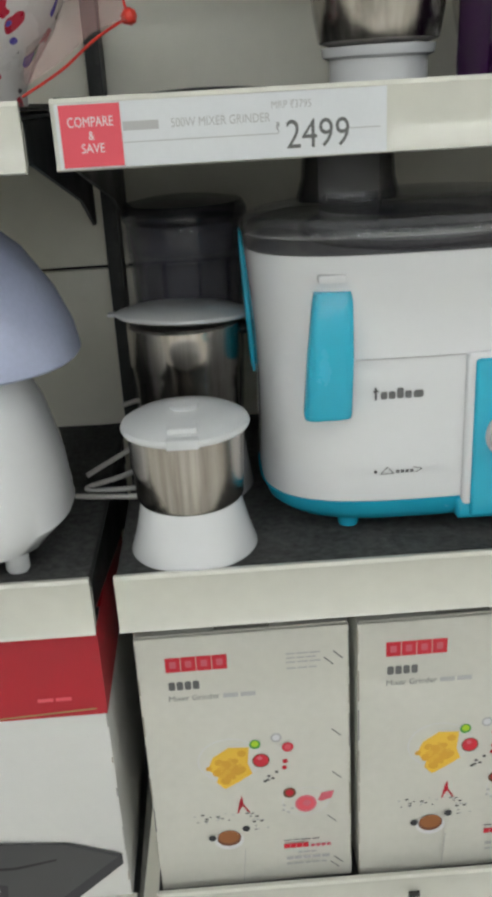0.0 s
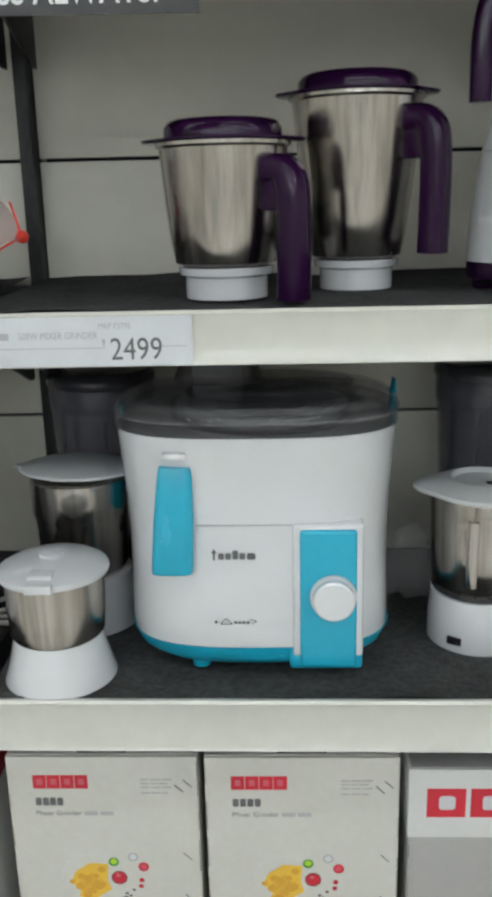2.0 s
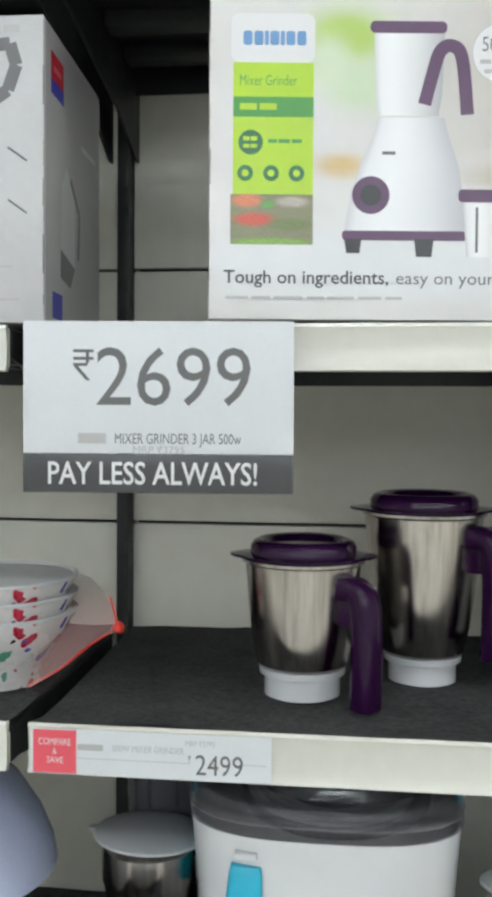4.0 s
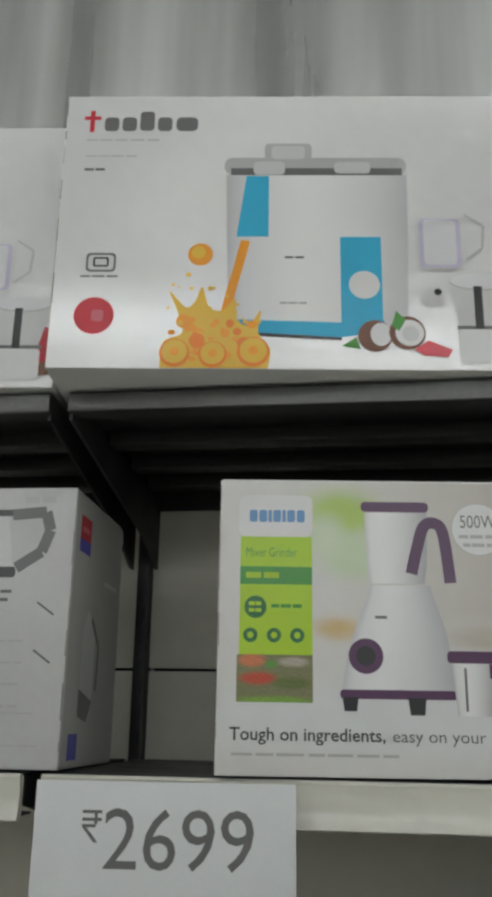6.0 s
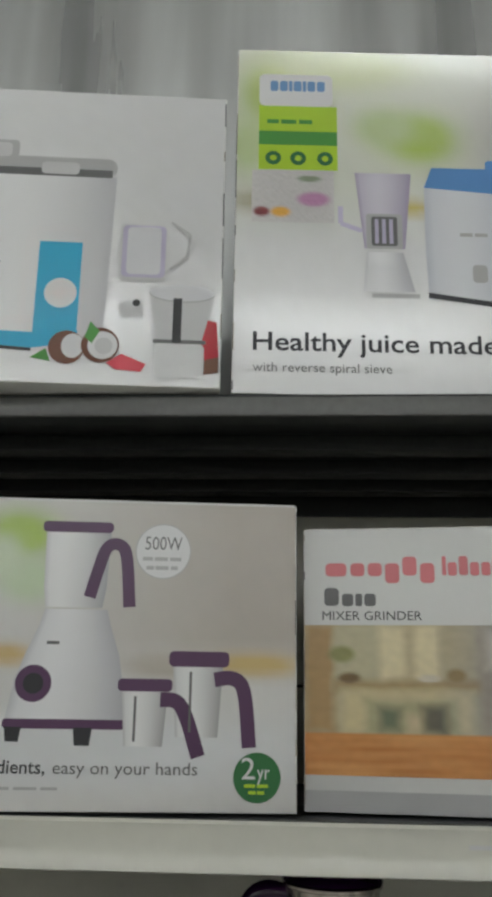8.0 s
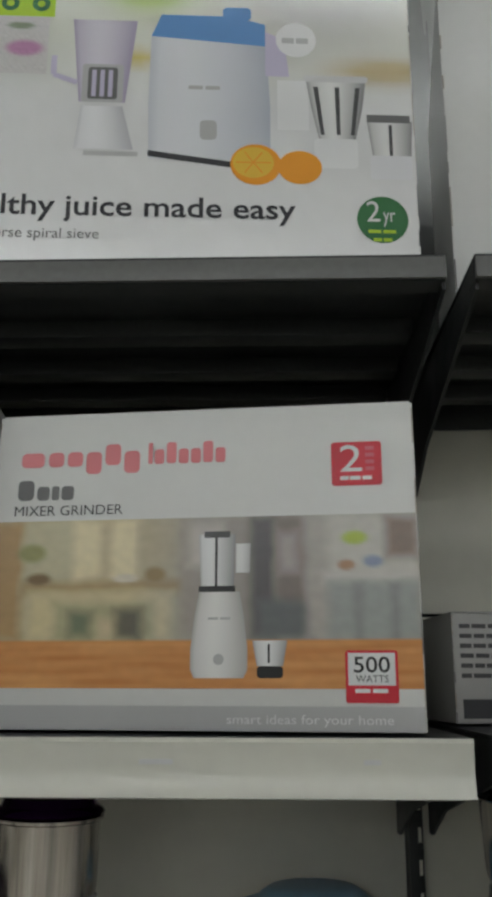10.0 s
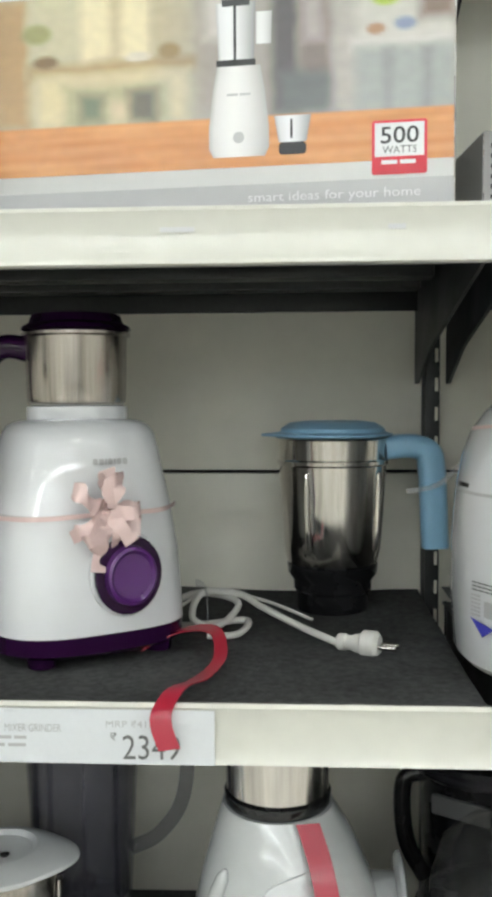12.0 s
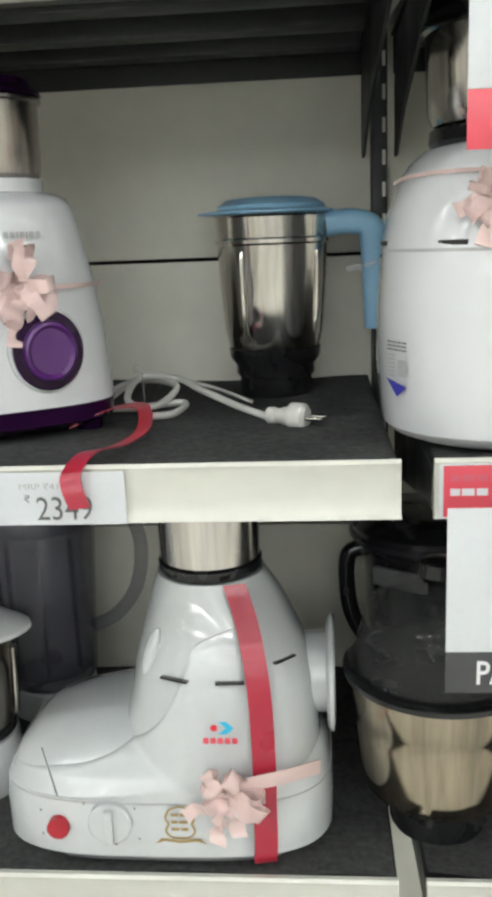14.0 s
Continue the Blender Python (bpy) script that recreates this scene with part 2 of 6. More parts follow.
def band(pts, wide, thick=0.0004):
    """A ribbon along points; wide: half width vector, one for all or one a point."""
    rows = []
    for i, q in enumerate(pts):
        w = Vector(wide[i] if isinstance(wide, list) else wide)
        d = (pts[min(i + 1, len(pts) - 1)] - pts[max(i - 1, 0)]).normalized()
        n = d.cross(w)
        n = n.normalized() * thick if n.length > 1e-7 else Vector((0, thick, 0))
        rows.append([q - w - n, q + w - n, q + w + n, q - w + n])
    return rings(rows)


FACES = {}


def lettering(text, bold=0.0):
    """Mesh of a line of the built-in font, one unit high, and its extent."""
    if (text, bold) not in FACES:
        cu = bpy.data.curves.new("line", "FONT")
        cu.body, cu.offset, cu.resolution_u = text, bold, 3
        ob = new("line", cu)
        me = bpy.data.meshes.new_from_object(ob.evaluated_get(bpy.context.evaluated_depsgraph_get()))
        bpy.data.objects.remove(ob)
        bpy.data.curves.remove(cu)
        FACES[(text, bold)] = ([tuple(v.co) for v in me.vertices], [tuple(p.vertices) for p in me.polygons])
        bpy.data.meshes.remove(me)
    return FACES[(text, bold)]


class Print:
    """Flat printed shapes on a face: u to the right, v down, both 0 to 1 over w x h metres; later shapes lie over earlier ones."""

    def __init__(self, parent, w, h, m=None):
        self.parent, self.w, self.h, self.m, self.k = parent, w, h, m or Matrix(), 0
        self.fresh()

    def fresh(self):
        self.bm, self.mats = bmesh.new(), []
        self.col = self.bm.loops.layers.color.new("ink")

    def slot(self, key):
        if key not in self.mats:
            self.mats.append(key)
        return self.mats.index(key)

    def place(self, u, v):
        return self.m @ Vector((u * self.w, -0.00025 - self.k * 0.000008, (1 - v) * self.h))

    def poly(self, pts, key):
        f = self.bm.faces.new([self.bm.verts.new(self.place(u, v)) for u, v in pts])
        f.material_index = self.slot(key)
        self.k += 1

    def rect(self, u0, v0, u1, v1, key, r=0.0):
        if not r:
            return self.poly([(u0, v1), (u1, v1), (u1, v0), (u0, v0)], key)
        a, pts = self.w / self.h, []
        for cu, cv, st in ((u1 - r, v0 + r * a, 0), (u0 + r, v0 + r * a, 90), (u0 + r, v1 - r * a, 180), (u1 - r, v1 - r * a, 270)):
            for d in range(0, 91, 18):
                pts.append((cu + r * math.cos(radians(st + d)), cv - r * a * math.sin(radians(st + d))))
        self.poly(pts, key)

    def disc(self, u, v, r, key, squash=1.0, n=28):
        a = self.w / self.h
        self.poly([(u + r * math.cos(2 * math.pi * i / n), v - r * a * squash * math.sin(2 * math.pi * i / n)) for i in range(n)], key)

    def line(self, u0, v0, u1, v1, t, key):
        a = self.w / self.h
        d = Vector((u1 - u0, (v1 - v0) / a)).normalized()
        nx, ny = -d.y * t / 2, d.x * t / 2 * a
        self.poly([(u0 + nx, v0 + ny), (u1 + nx, v1 + ny), (u1 - nx, v1 - ny), (u0 - nx, v0 - ny)], key)

    def stroke(self, pts, t, key):
        """A thick smooth curve."""
        a = self.w / self.h
        path = spline([(u, v / a, 0) for u, v in pts], 6)
        one, two = [], []
        for i, q in enumerate(path):
            d = (path[min(i + 1, len(path) - 1)] - path[max(i - 1, 0)]).normalized()
            n = Vector((-d.y, d.x, 0)) * t / 2
            one.append(((q + n).x, (q + n).y * a))
            two.append(((q - n).x, (q - n).y * a))
        self.poly(one + two[::-1], key)

    def bars(self, u0, v0, u1, v1, key, n=3, seed=0):
        """A line of writing too small to read: plain bars."""
        rnd = random.Random(seed + n)
        cuts = [rnd.uniform(0.6, 1.4) for _ in range(n)]
        unit, u = (u1 - u0) / sum(cuts), u0
        for c in cuts:
            self.rect(u, v0, u + c * unit * 0.86, v1, key)
            u += c * unit

    def mark(self, u0, v0, u1, v1, key, shape):
        """A word mark as a row of plain rounded blocks: for each its width, top and foot."""
        unit, u = (u1 - u0) / sum(w for w, _, _ in shape), u0
        for w, top, low in shape:
            a, b, hi, lo = u + unit * w * 0.09, u + unit * w * 0.91, v0 + (v1 - v0) * top, v0 + (v1 - v0) * low
            self.rect(a, hi + (lo - hi) * 0.06, b, lo - (lo - hi) * 0.06, key, min((b - a) * 0.3, (lo - hi) * 0.3 * self.h / self.w))
            u += unit * w

    def text(self, line, u0, v, high, key, u1=None, bold=0.0):
        """Writing with its baseline at v and capitals high (part of h); u1: the right end, to which it is squeezed."""
        if line == "\u20b9" and u1 is not None:
            top, w = v - high, u1 - u0
            self.rect(u0, top, u1, top + high * 0.1, key)
            self.rect(u0, top + high * 0.24, u1, top + high * 0.34, key)
            self.rect(u0 + w * 0.62, top + high * 0.08, u0 + w * 0.78, top + high * 0.44, key)
            self.rect(u0, top + high * 0.44, u0 + w * 0.7, top + high * 0.54, key)
            return self.poly([(u0, top + high * 0.53), (u0 + w * 0.22, top + high * 0.53), (u0 + w * 0.85, v), (u0 + w * 0.62, v)], key)
        verts, faces = lettering(line, bold)
        xs = [p[0] for p in verts]
        lo, hi = min(xs), max(xs)
        sy = high * self.h / 0.69
        sx = sy if u1 is None else (u1 - u0) * self.w / (hi - lo)
        made = [self.bm.verts.new(self.place(u0 + (x - lo) * sx / self.w, v - y * sy / self.h)) for x, y, _ in verts]
        for f in faces:
            try:
                self.bm.faces.new([made[i] for i in f]).material_index = self.slot(key)
            except ValueError:
                pass
        self.k += 1

    def photo(self, u0, v0, u1, v1, nx, ny, shade, key="picture"):
        """A printed photo: shade(s, t) gives its ink."""
        grid = [[self.bm.verts.new(self.place(u0 + (u1 - u0) * i / nx, v0 + (v1 - v0) * j / ny)) for i in range(nx + 1)] for j in range(ny + 1)]
        idx = self.slot(key)
        for j in range(ny):
            for i in range(nx):
                f = self.bm.faces.new((grid[j][i], grid[j][i + 1], grid[j + 1][i + 1], grid[j + 1][i]))
                f.material_index = idx
                for lp, (a, b) in zip(f.loops, ((i, j), (i + 1, j), (i + 1, j + 1), (i, j + 1))):
                    lp[self.col] = (*shade(a / nx, b / ny), 1)
        self.k += 1

    def form(self, rows, light, dark, gleam=0.32):
        """A rounded body in print: rows of (v, u0, u1) from the top, its ink paler along a gleam and darker to its sides."""
        idx, n = self.slot("picture"), 12
        grid = [[self.bm.verts.new(self.place(u0 + (u1 - u0) * i / n, v)) for i in range(n + 1)] for v, u0, u1 in rows]
        def tone(x):
            f = min(1.0, abs(x - gleam) / (1 - gleam)) ** 1.6 * 0.9 + (0.35 if x < 0.08 else 0)
            return [max(0.0, a + (b - a) * min(1, f)) ** (1 / 2.2) for a, b in zip(light, dark)]
        for j in range(len(rows) - 1):
            for i in range(n):
                f = self.bm.faces.new((grid[j][i], grid[j][i + 1], grid[j + 1][i + 1], grid[j + 1][i]))
                f.material_index = idx
                for lp, a in zip(f.loops, (i, i + 1, i + 1, i)):
                    lp[self.col] = (*tone(a / n), 1)
        self.k += 1

    def done(self, name, label=""):
        me = bpy.data.meshes.new(name)
        self.bm.to_mesh(me)
        self.bm.free()
        for key in self.mats:
            me.materials.append(M[key])
        ob = new(name, me)
        ob.parent = self.parent
        if name in ("printed_writing", "printed_header", "printed_footer", "printed_price", "dial_mark", "word_mark", "worn_edge", "printed_mark", "printed_side"):
            ob["kind"] = "stuff"
        if label:
            ob["label"] = label
        self.fresh()
        return ob


def blobs(base, spots, rough=0.025, edge=1.5):
    """Soft spots of ink on a ground: (s, t, radius, aspect, colour)."""
    def shade(s, t):
        c, r = Vector(base(s, t) if callable(base) else base), 0.0
        for bs, bt, r, asp, col in spots:
            q = ((s - bs) / r) ** 2 + ((t - bt) / (r * asp)) ** 2
            c = c.lerp(Vector(col), max(0.0, min(1.0, 1.15 * math.exp(-q ** edge))))
        c = c * (1 + rough * noise.noise(Vector((s * 40, t * 22, r))))
        return tuple(max(0.0, x) ** (1 / 2.2) for x in c)
    return shade


# ---- the room ----
L0, L1, L2, L3, L4 = 0.58, 0.964, 1.324, 1.686, 2.056
BACK = 1.0
solid("floor", rbox(-5, 6, -12.5, 3, -0.1, 0.0, 0), M["floor"], Matrix(), "polished beige shop floor", "floor")
solid("ceiling", rbox(-5, 6, -12.5, 3, 3.5, 3.6, 0), M["ceiling"], Matrix(), "white board ceiling over the aisle", "ceiling")
solid("wall_north", rbox(-5, 6, 1.1, 1.2, 0, 3.5, 0), M["wall"], Matrix(), "plain wall behind the shelving", "wall")
# Unseen far wall, set well back and pale to bounce fill light.
solid("wall_south", rbox(-5, 6, -12.6, -12.5, 0, 3.5, 0), M["bounce_wall"], Matrix(), "pale unseen far wall, added to bounce light", "wall")
solid("wall_west", rbox(-5.1, -5, -12.5, 3, 0, 3.5, 0), M["wall"], Matrix(), "plain end wall of the shop", "wall")
solid("wall_east", rbox(6, 6.1, -12.5, 3, 0, 3.5, 0), M["wall"], Matrix(), "plain end wall of the shop", "wall")


def ceiling_light(x, y):
    t = thing("ceiling_light", pose(x, y, 3.5), "long white fluorescent ceiling light, lit", "ceiling light", "ceiling lights")
    part("housing", rbox(-0.62, 0.62, -0.1, 0.1, -0.05, 0, 0.006), M["cream"], t)
    part("diffuser", rbox(-0.6, 0.6, -0.021, 0.021, -0.094, -0.052, 0.014), M["tube"], t, "glowing white tube")


# The far rows are unseen, added to send low light into the shelves.
for lx in (-4.1, -2.8, -1.5, -0.2, 1.1, 2.4, 3.7, 5.0):
    for ly in (-0.48, -2.3, -4.0, -5.7, -7.4, -9.1, -10.8):
        ceiling_light(lx, ly)

# ---- shelving ----
GAPS = {-1: (-1.05, -0.144), 0: (-0.124, 0.777), 1: (0.8, 1.7)}
POSTS = (-1.06, -0.134, 0.789, 1.715)


def upright_post(x):
    t = thing("upright_post", pose(x, BACK - 0.012, 0), "black slotted steel shelving upright", "post", "shelving uprights")
    part("column", rbox(-0.0078, 0.0078, -0.012, 0.03, 0, 2.36, 0.001), M["black_steel"], t)
    me = finish(rbox(-0.0017, 0.0017, -0.0128, -0.0118, 0, 0.015, 0), "slot", M["panel" if x > 0.5 else "rubber"])
    for i in range(67):
        hole = new("slot", me)
        hole.parent = t
        hole.matrix_local = pose(0.004, 0, 0.16 + i * 0.0325)


for px in POSTS:
    upright_post(px)

SEAMS = (0.16, 0.5, 0.83, 1.153, 1.466, 1.8, 2.05)
for i in range(3):
    x0, x1 = POSTS[i] + 0.0088, POSTS[i + 1] - 0.0088
    back = thing("back_panel", pose(0, BACK, 0), "beige painted steel back panels with thin dark joints", "panel", kind="structure")
    for z0, z1 in zip(SEAMS, SEAMS[1:]):
        part("panel", rbox(x0, x1, 0, 0.012, z0 + 0.002, z1 - 0.002, 0.0015), M["panel"], back)
    part("backing", rbox(x0, x1, 0.034, 0.04, 0.1, 2.1, 0), M["black_steel"], back, "dark gap behind the panels")

solid("wall_cladding", rbox(-1.4, 2.1, BACK + 0.045, BACK + 0.06, 2.0, 3.45, 0.002), M["panel_grey"], Matrix(), "dull grey metal cladding above the shelving", "cladding")


def display_shelf(bay, z, top, high, front, lip="strip"):
    """A shelf: steel deck, front lip, ribs below, a bracket at each end, and a ticket channel."""
    x0, x1 = GAPS[bay]
    ch = "with a cream ticket channel along its front" if lip == "strip" else "with a bare grey front lip"
    t = thing("display_shelf", pose(0, 0, z), "black steel shop shelf " + ch, "shelf", "display shelves")
    part("deck", rbox(x0, x1, front + 0.004, BACK - 0.03, -0.004, -0.002, 0), M["black_steel"], t)
    part("front_lip", rbox(x0, x1, front + 0.002, front + 0.006, top - high + 0.004, -0.0045, 0.001), M["cream" if lip == "strip" else "grey_steel"], t)
    part("return_lip", rbox(x0, x1, front + 0.0065, front + 0.03, top - high + 0.004, top - high + 0.006, 0), M["black_steel"], t)
    part("rear_lip", rbox(x0 + 0.002, x1 - 0.002, BACK - 0.034, BACK - 0.0305, -0.04, -0.0045, 0.001), M["black_steel"], t)
    for k, yy in enumerate((0.12, 0.22, 0.31)):
        part("rib", rbox(x0 + 0.01, x1 - 0.01, front + yy, front + yy + 0.03, -0.022, -0.0045, 0.003), M["black_steel"], t)
    pa, pb = POSTS[bay + 1], POSTS[bay + 2]
    for xe, xp, s in ((x0, pa + 0.016, 1), (x1, pb - 0.016, -1)):
        outline = [(front + 0.01, -0.005), (front + 0.01, -0.03), (BACK - 0.12, -0.085), (BACK - 0.03, -0.12), (BACK - 0.014, -0.12), (BACK - 0.014, -0.005)]
        rows = []
        for side in (0.0, 0.003 * s):
            rows.append([(xe + (xp - xe) * (y - front) / (BACK - front) + side, y, zz) for y, zz in outline])
        part("bracket", rings(rows), M["black_steel"], t)
    if lip == "strip":
        prof = [(front + 0.0015, top), (front - 0.004, top + 0.001), (front - 0.0055, top - 0.002), (front - 0.004, top - 0.006), (front - 0.003, top - high * 0.5), (front - 0.004, top - high + 0.005),
                (front - 0.0065, top - high + 0.001), (front - 0.004, top - high), (front + 0.0015, top - high)]
        part("ticket_channel", rings([[(x, y, zz) for y, zz in prof] for x in (x0, x1)]), M["strip"], t, "glossy cream ticket channel")


FRONT = {"L0": 0.645, "L1": 0.621, "L2": 0.604, "L3": 0.604, "L4": 0.588}
for bay in (-1, 0, 1):
    display_shelf(bay, L0, 0.012, 0.05, FRONT["L0"])
    display_shelf(bay, L1, 0.006, 0.052, FRONT["L1"])
    display_shelf(bay, L2, 0.007, 0.044, FRONT["L2"])
    display_shelf(bay, L3, -0.003, 0.04, FRONT["L3"])
    display_shelf(bay, L4, -0.001, 0.026, FRONT["L4"], "bare")
    base = thing("floor_shelf", pose(0, 0, 0), "black steel base shelf on the floor", "shelf", "floor shelves")
    part("plinth", rbox(*GAPS[bay], 0.62, BACK - 0.03, 0, 0.16, 0.003), M["black_steel"], base)


def shelf_mat(bay, z, front, seed):
    """A thin felt sheet with shallow waves, its front edge drooping over the lip here and there."""
    x0, x1 = GAPS[bay]
    nx, ny = 60, 26
    rows = []
    bm = bmesh.new()
    for j in range(ny + 1):
        y = front + 0.001 + (BACK - 0.012 - front) * j / ny
        row = []
        for i in range(nx + 1):
            x = x0 + 0.002 + (x1 - x0 - 0.004) * i / nx
            h = 0.0022 + 0.0065 * max(0, noise.noise((x * 5 + seed, y * 6, 0.3))) + 0.0015 * noise.noise((x * 21, y * 17, seed)) + 0.006 * (j / ny) ** 3 * (0.6 + noise.noise((x * 7, seed, 1)))
            h += (0.0045 + 0.003 * noise.noise((x * 11, seed, 4))) * max(0, 1 - j / 1.5)
            yy = y - (0.008 * noise.noise((x * 9, seed + 3, 0)) if j == 0 else 0)
            row.append(bm.verts.new((x, yy, h)))
        rows.append(row)
    for a, b in zip(rows, rows[1:]):
        for i in range(nx):
            bm.faces.new((a[i], a[i + 1], b[i + 1], b[i]))
    ret = bmesh.ops.solidify(bm, geom=bm.faces[:], thickness=0.0011)
    ob = new("shelf_mat", finish(bm, "shelf_mat", M["felt"], 60))
    ob.matrix_world = pose(0, 0, z - 0.001)
    tagged(ob, "charcoal felt mat spread over the shelf, slightly rumpled", "mat", "shelf mats")


for bay in (-1, 0, 1):
    shelf_mat(bay, L1, FRONT["L1"], 2.0 + bay)
    shelf_mat(bay, L2, FRONT["L2"], 7.0 + bay)

# ---- cartons ----
def carton(name, x0, x1, y0, y1, depth, z, high, card, label):
    """A carton whose front's lower corners stand at (x0, y0) and (x1, y1); its own frame starts at the front's lower left corner."""
    w = math.hypot(x1 - x0, y1 - y0)
    t = thing(name, pose(x0, y0, z, 0, 0, math.degrees(math.atan2(y1 - y0, x1 - x0))), label, "box")
    part("carton", rbox(0, w, 0, depth, 0.0005, high, 0.0018), M[card], t)
    part("lid_flap", rbox(0.002, w - 0.002, 0.003, depth * 0.49, high + 0.0003, high + 0.0015, 0), M[card], t)
    part("lid_flap", rbox(0.002, w - 0.002, depth * 0.51, depth - 0.003, high + 0.0003, high + 0.0015, 0), M[card], t)
    part("tape", rbox(w * 0.5 - 0.025, w * 0.5 + 0.025, 0.004, depth - 0.004, high + 0.0018, high + 0.0021, 0), M["tape"], t, "clear packing tape")
    rnd, p = random.Random(int(x0 * 1000) + int(high * 1000)), Print(t, w, high)
    for side in (0, 1):
        v = 0.02
        while v < 0.97:
            ln, th = rnd.uniform(0.02, 0.14), rnd.uniform(0.0004, 0.0013) / w
            u = th / 2 + 0.001 if side == 0 else 1 - th / 2 - 0.001
            p.rect(u - th / 2, v, u + th / 2, min(0.99, v + ln), "kraft" if rnd.random() < 0.6 else "i_grey")
            v += ln + rnd.uniform(0.01, 0.12)
    p.done("worn_edge", "scuffed bare card edges")
    return t, w


WORD = {"tall": (1, 0.0, 1.0), "x": (1, 0.3, 1.0), "desc": (1, 0.3, 1.35), "wide": (1.5, 0.3, 1.0), "thin": (0.45, 0.0, 1.0), "cap": (1, 0, 1)}


def word(spec):
    return [WORD[k] for k in spec.split()]


def mixer_carton():
    t, w = carton("mixer_carton", 0.037, 0.403, 0.588, 0.63, 0.24, L3, 0.27, "card", "white and green carton printed with a mixer")
    p = Print(t, w, 0.27)
    ground = lambda s, c: Vector((0.66, 0.65, 0.63)).lerp(Vector((0.47, 0.43, 0.38)), max(0, min(1, (s - 0.3) * 1.8)) * max(0, min(1, (0.62 - c) * 6)))
    p.photo(0.004, 0.005, 0.996, 0.995, 56, 44, blobs(ground, [
        (0.31, 0.12, 0.1, 0.9, (0.42, 0.58, 0.12)), (0.34, 0.27, 0.08, 1.0, (0.55, 0.66, 0.45)), (0.27, 0.2, 0.05, 1.6, (0.6, 0.68, 0.5)),
        (0.3, 0.52, 0.06, 0.6, (0.62, 0.46, 0.22)), (0.9, 0.54, 0.12, 0.33, (0.6, 0.45, 0.2)), (0.68, 0.55, 0.1, 0.4, (0.5, 0.46, 0.4)),
        (0.5, 0.82, 0.6, 0.2, (0.68, 0.69, 0.7))]))
    p.done("printed_background")
    p.rect(0.05, 0.055, 0.24, 0.205, "i_white", 0.02)
    p.mark(0.075, 0.105, 0.222, 0.155, "i_faded_blue", word("cap cap thin cap thin cap cap"))
    p.rect(0.055, 0.205, 0.238, 0.61, "i_lime")
    p.rect(0.055, 0.31, 0.238, 0.372, "i_green")
    p.text("Mixer Grinder", 0.07, 0.275, 0.032, "i_green", 0.2)
    p.bars(0.07, 0.33, 0.16, 0.35, "i_lime", 2)
    p.disc(0.095, 0.45, 0.028, "i_dgreen")
    p.bars(0.078, 0.432, 0.112, 0.445, "i_lime", 2)
    p.bars(0.078, 0.455, 0.112, 0.467, "i_lime", 2, 4)
    p.bars(0.135, 0.44, 0.215, 0.452, "i_green", 3)
    for u in (0.083, 0.142, 0.2):
        p.disc(u, 0.545, 0.018, "i_dgreen")
        p.disc(u, 0.545, 0.008, "i_lime")
    p.photo(0.05, 0.61, 0.238, 0.765, 40, 28, blobs((0.2, 0.2, 0.09), [
        (0.2, 0.12, 0.18, 0.8, (0.6, 0.2, 0.08)), (0.28, 0.5, 0.24, 0.55, (0.5, 0.07, 0.03)), (0.72, 0.6, 0.25, 0.5, (0.12, 0.16, 0.04)),
        (0.75, 0.15, 0.2, 0.5, (0.42, 0.38, 0.3)), (0.5, 0.97, 0.5, 0.2, (0.2, 0.36, 0.05)), (0.45, 0.2, 0.08, 1, (0.1, 0.3, 0.05))], 0.35, 2.5))
    p.done("printed_panel", "lime green printed panel with small round symbols")
    p.form([(0.37, 0.385, 0.535), (0.42, 0.375, 0.545), (0.52, 0.345, 0.57), (0.6, 0.325, 0.58), (0.72, 0.31, 0.585)], (0.8, 0.8, 0.81), (0.42, 0.42, 0.45))
    p.form([(0.11, 0.375, 0.535), (0.3, 0.378, 0.53), (0.365, 0.385, 0.522)], (0.82, 0.82, 0.82), (0.36, 0.36, 0.38), 0.22)
    p.rect(0.365, 0.075, 0.54, 0.112, "i_plum", 0.012)
    p.stroke([(0.49, 0.33), (0.507, 0.24), (0.525, 0.165), (0.553, 0.15), (0.575, 0.19), (0.588, 0.36)], 0.03, "i_plum")
    p.disc(0.37, 0.61, 0.043, "i_plum")
    p.disc(0.37, 0.61, 0.024, "i_charcoal")
    p.rect(0.305, 0.72, 0.59, 0.75, "i_plum", 0.008)
    p.poly([(0.315, 0.79), (0.345, 0.79), (0.35, 0.745), (0.31, 0.745)], "i_charcoal")
    p.poly([(0.475, 0.8), (0.51, 0.8), (0.515, 0.745), (0.47, 0.745)], "i_charcoal")
    p.bars(0.395, 0.475, 0.43, 0.485, "i_grey", 1)
    p.done("printed_mixer", "picture of a white mixer with purple trim")
    p.form([(0.63, 0.58, 0.69), (0.8, 0.59, 0.68)], (0.8, 0.8, 0.8), (0.34, 0.33, 0.34))
    p.rect(0.57, 0.59, 0.7, 0.63, "i_plum", 0.01)
    p.form([(0.545, 0.7, 0.82), (0.77, 0.71, 0.81)], (0.8, 0.8, 0.8), (0.34, 0.33, 0.34))
    p.rect(0.69, 0.5, 0.835, 0.55, "i_plum", 0.012)
    p.stroke([(0.672, 0.655), (0.71, 0.66), (0.735, 0.71), (0.765, 0.83)], 0.034, "i_plum")
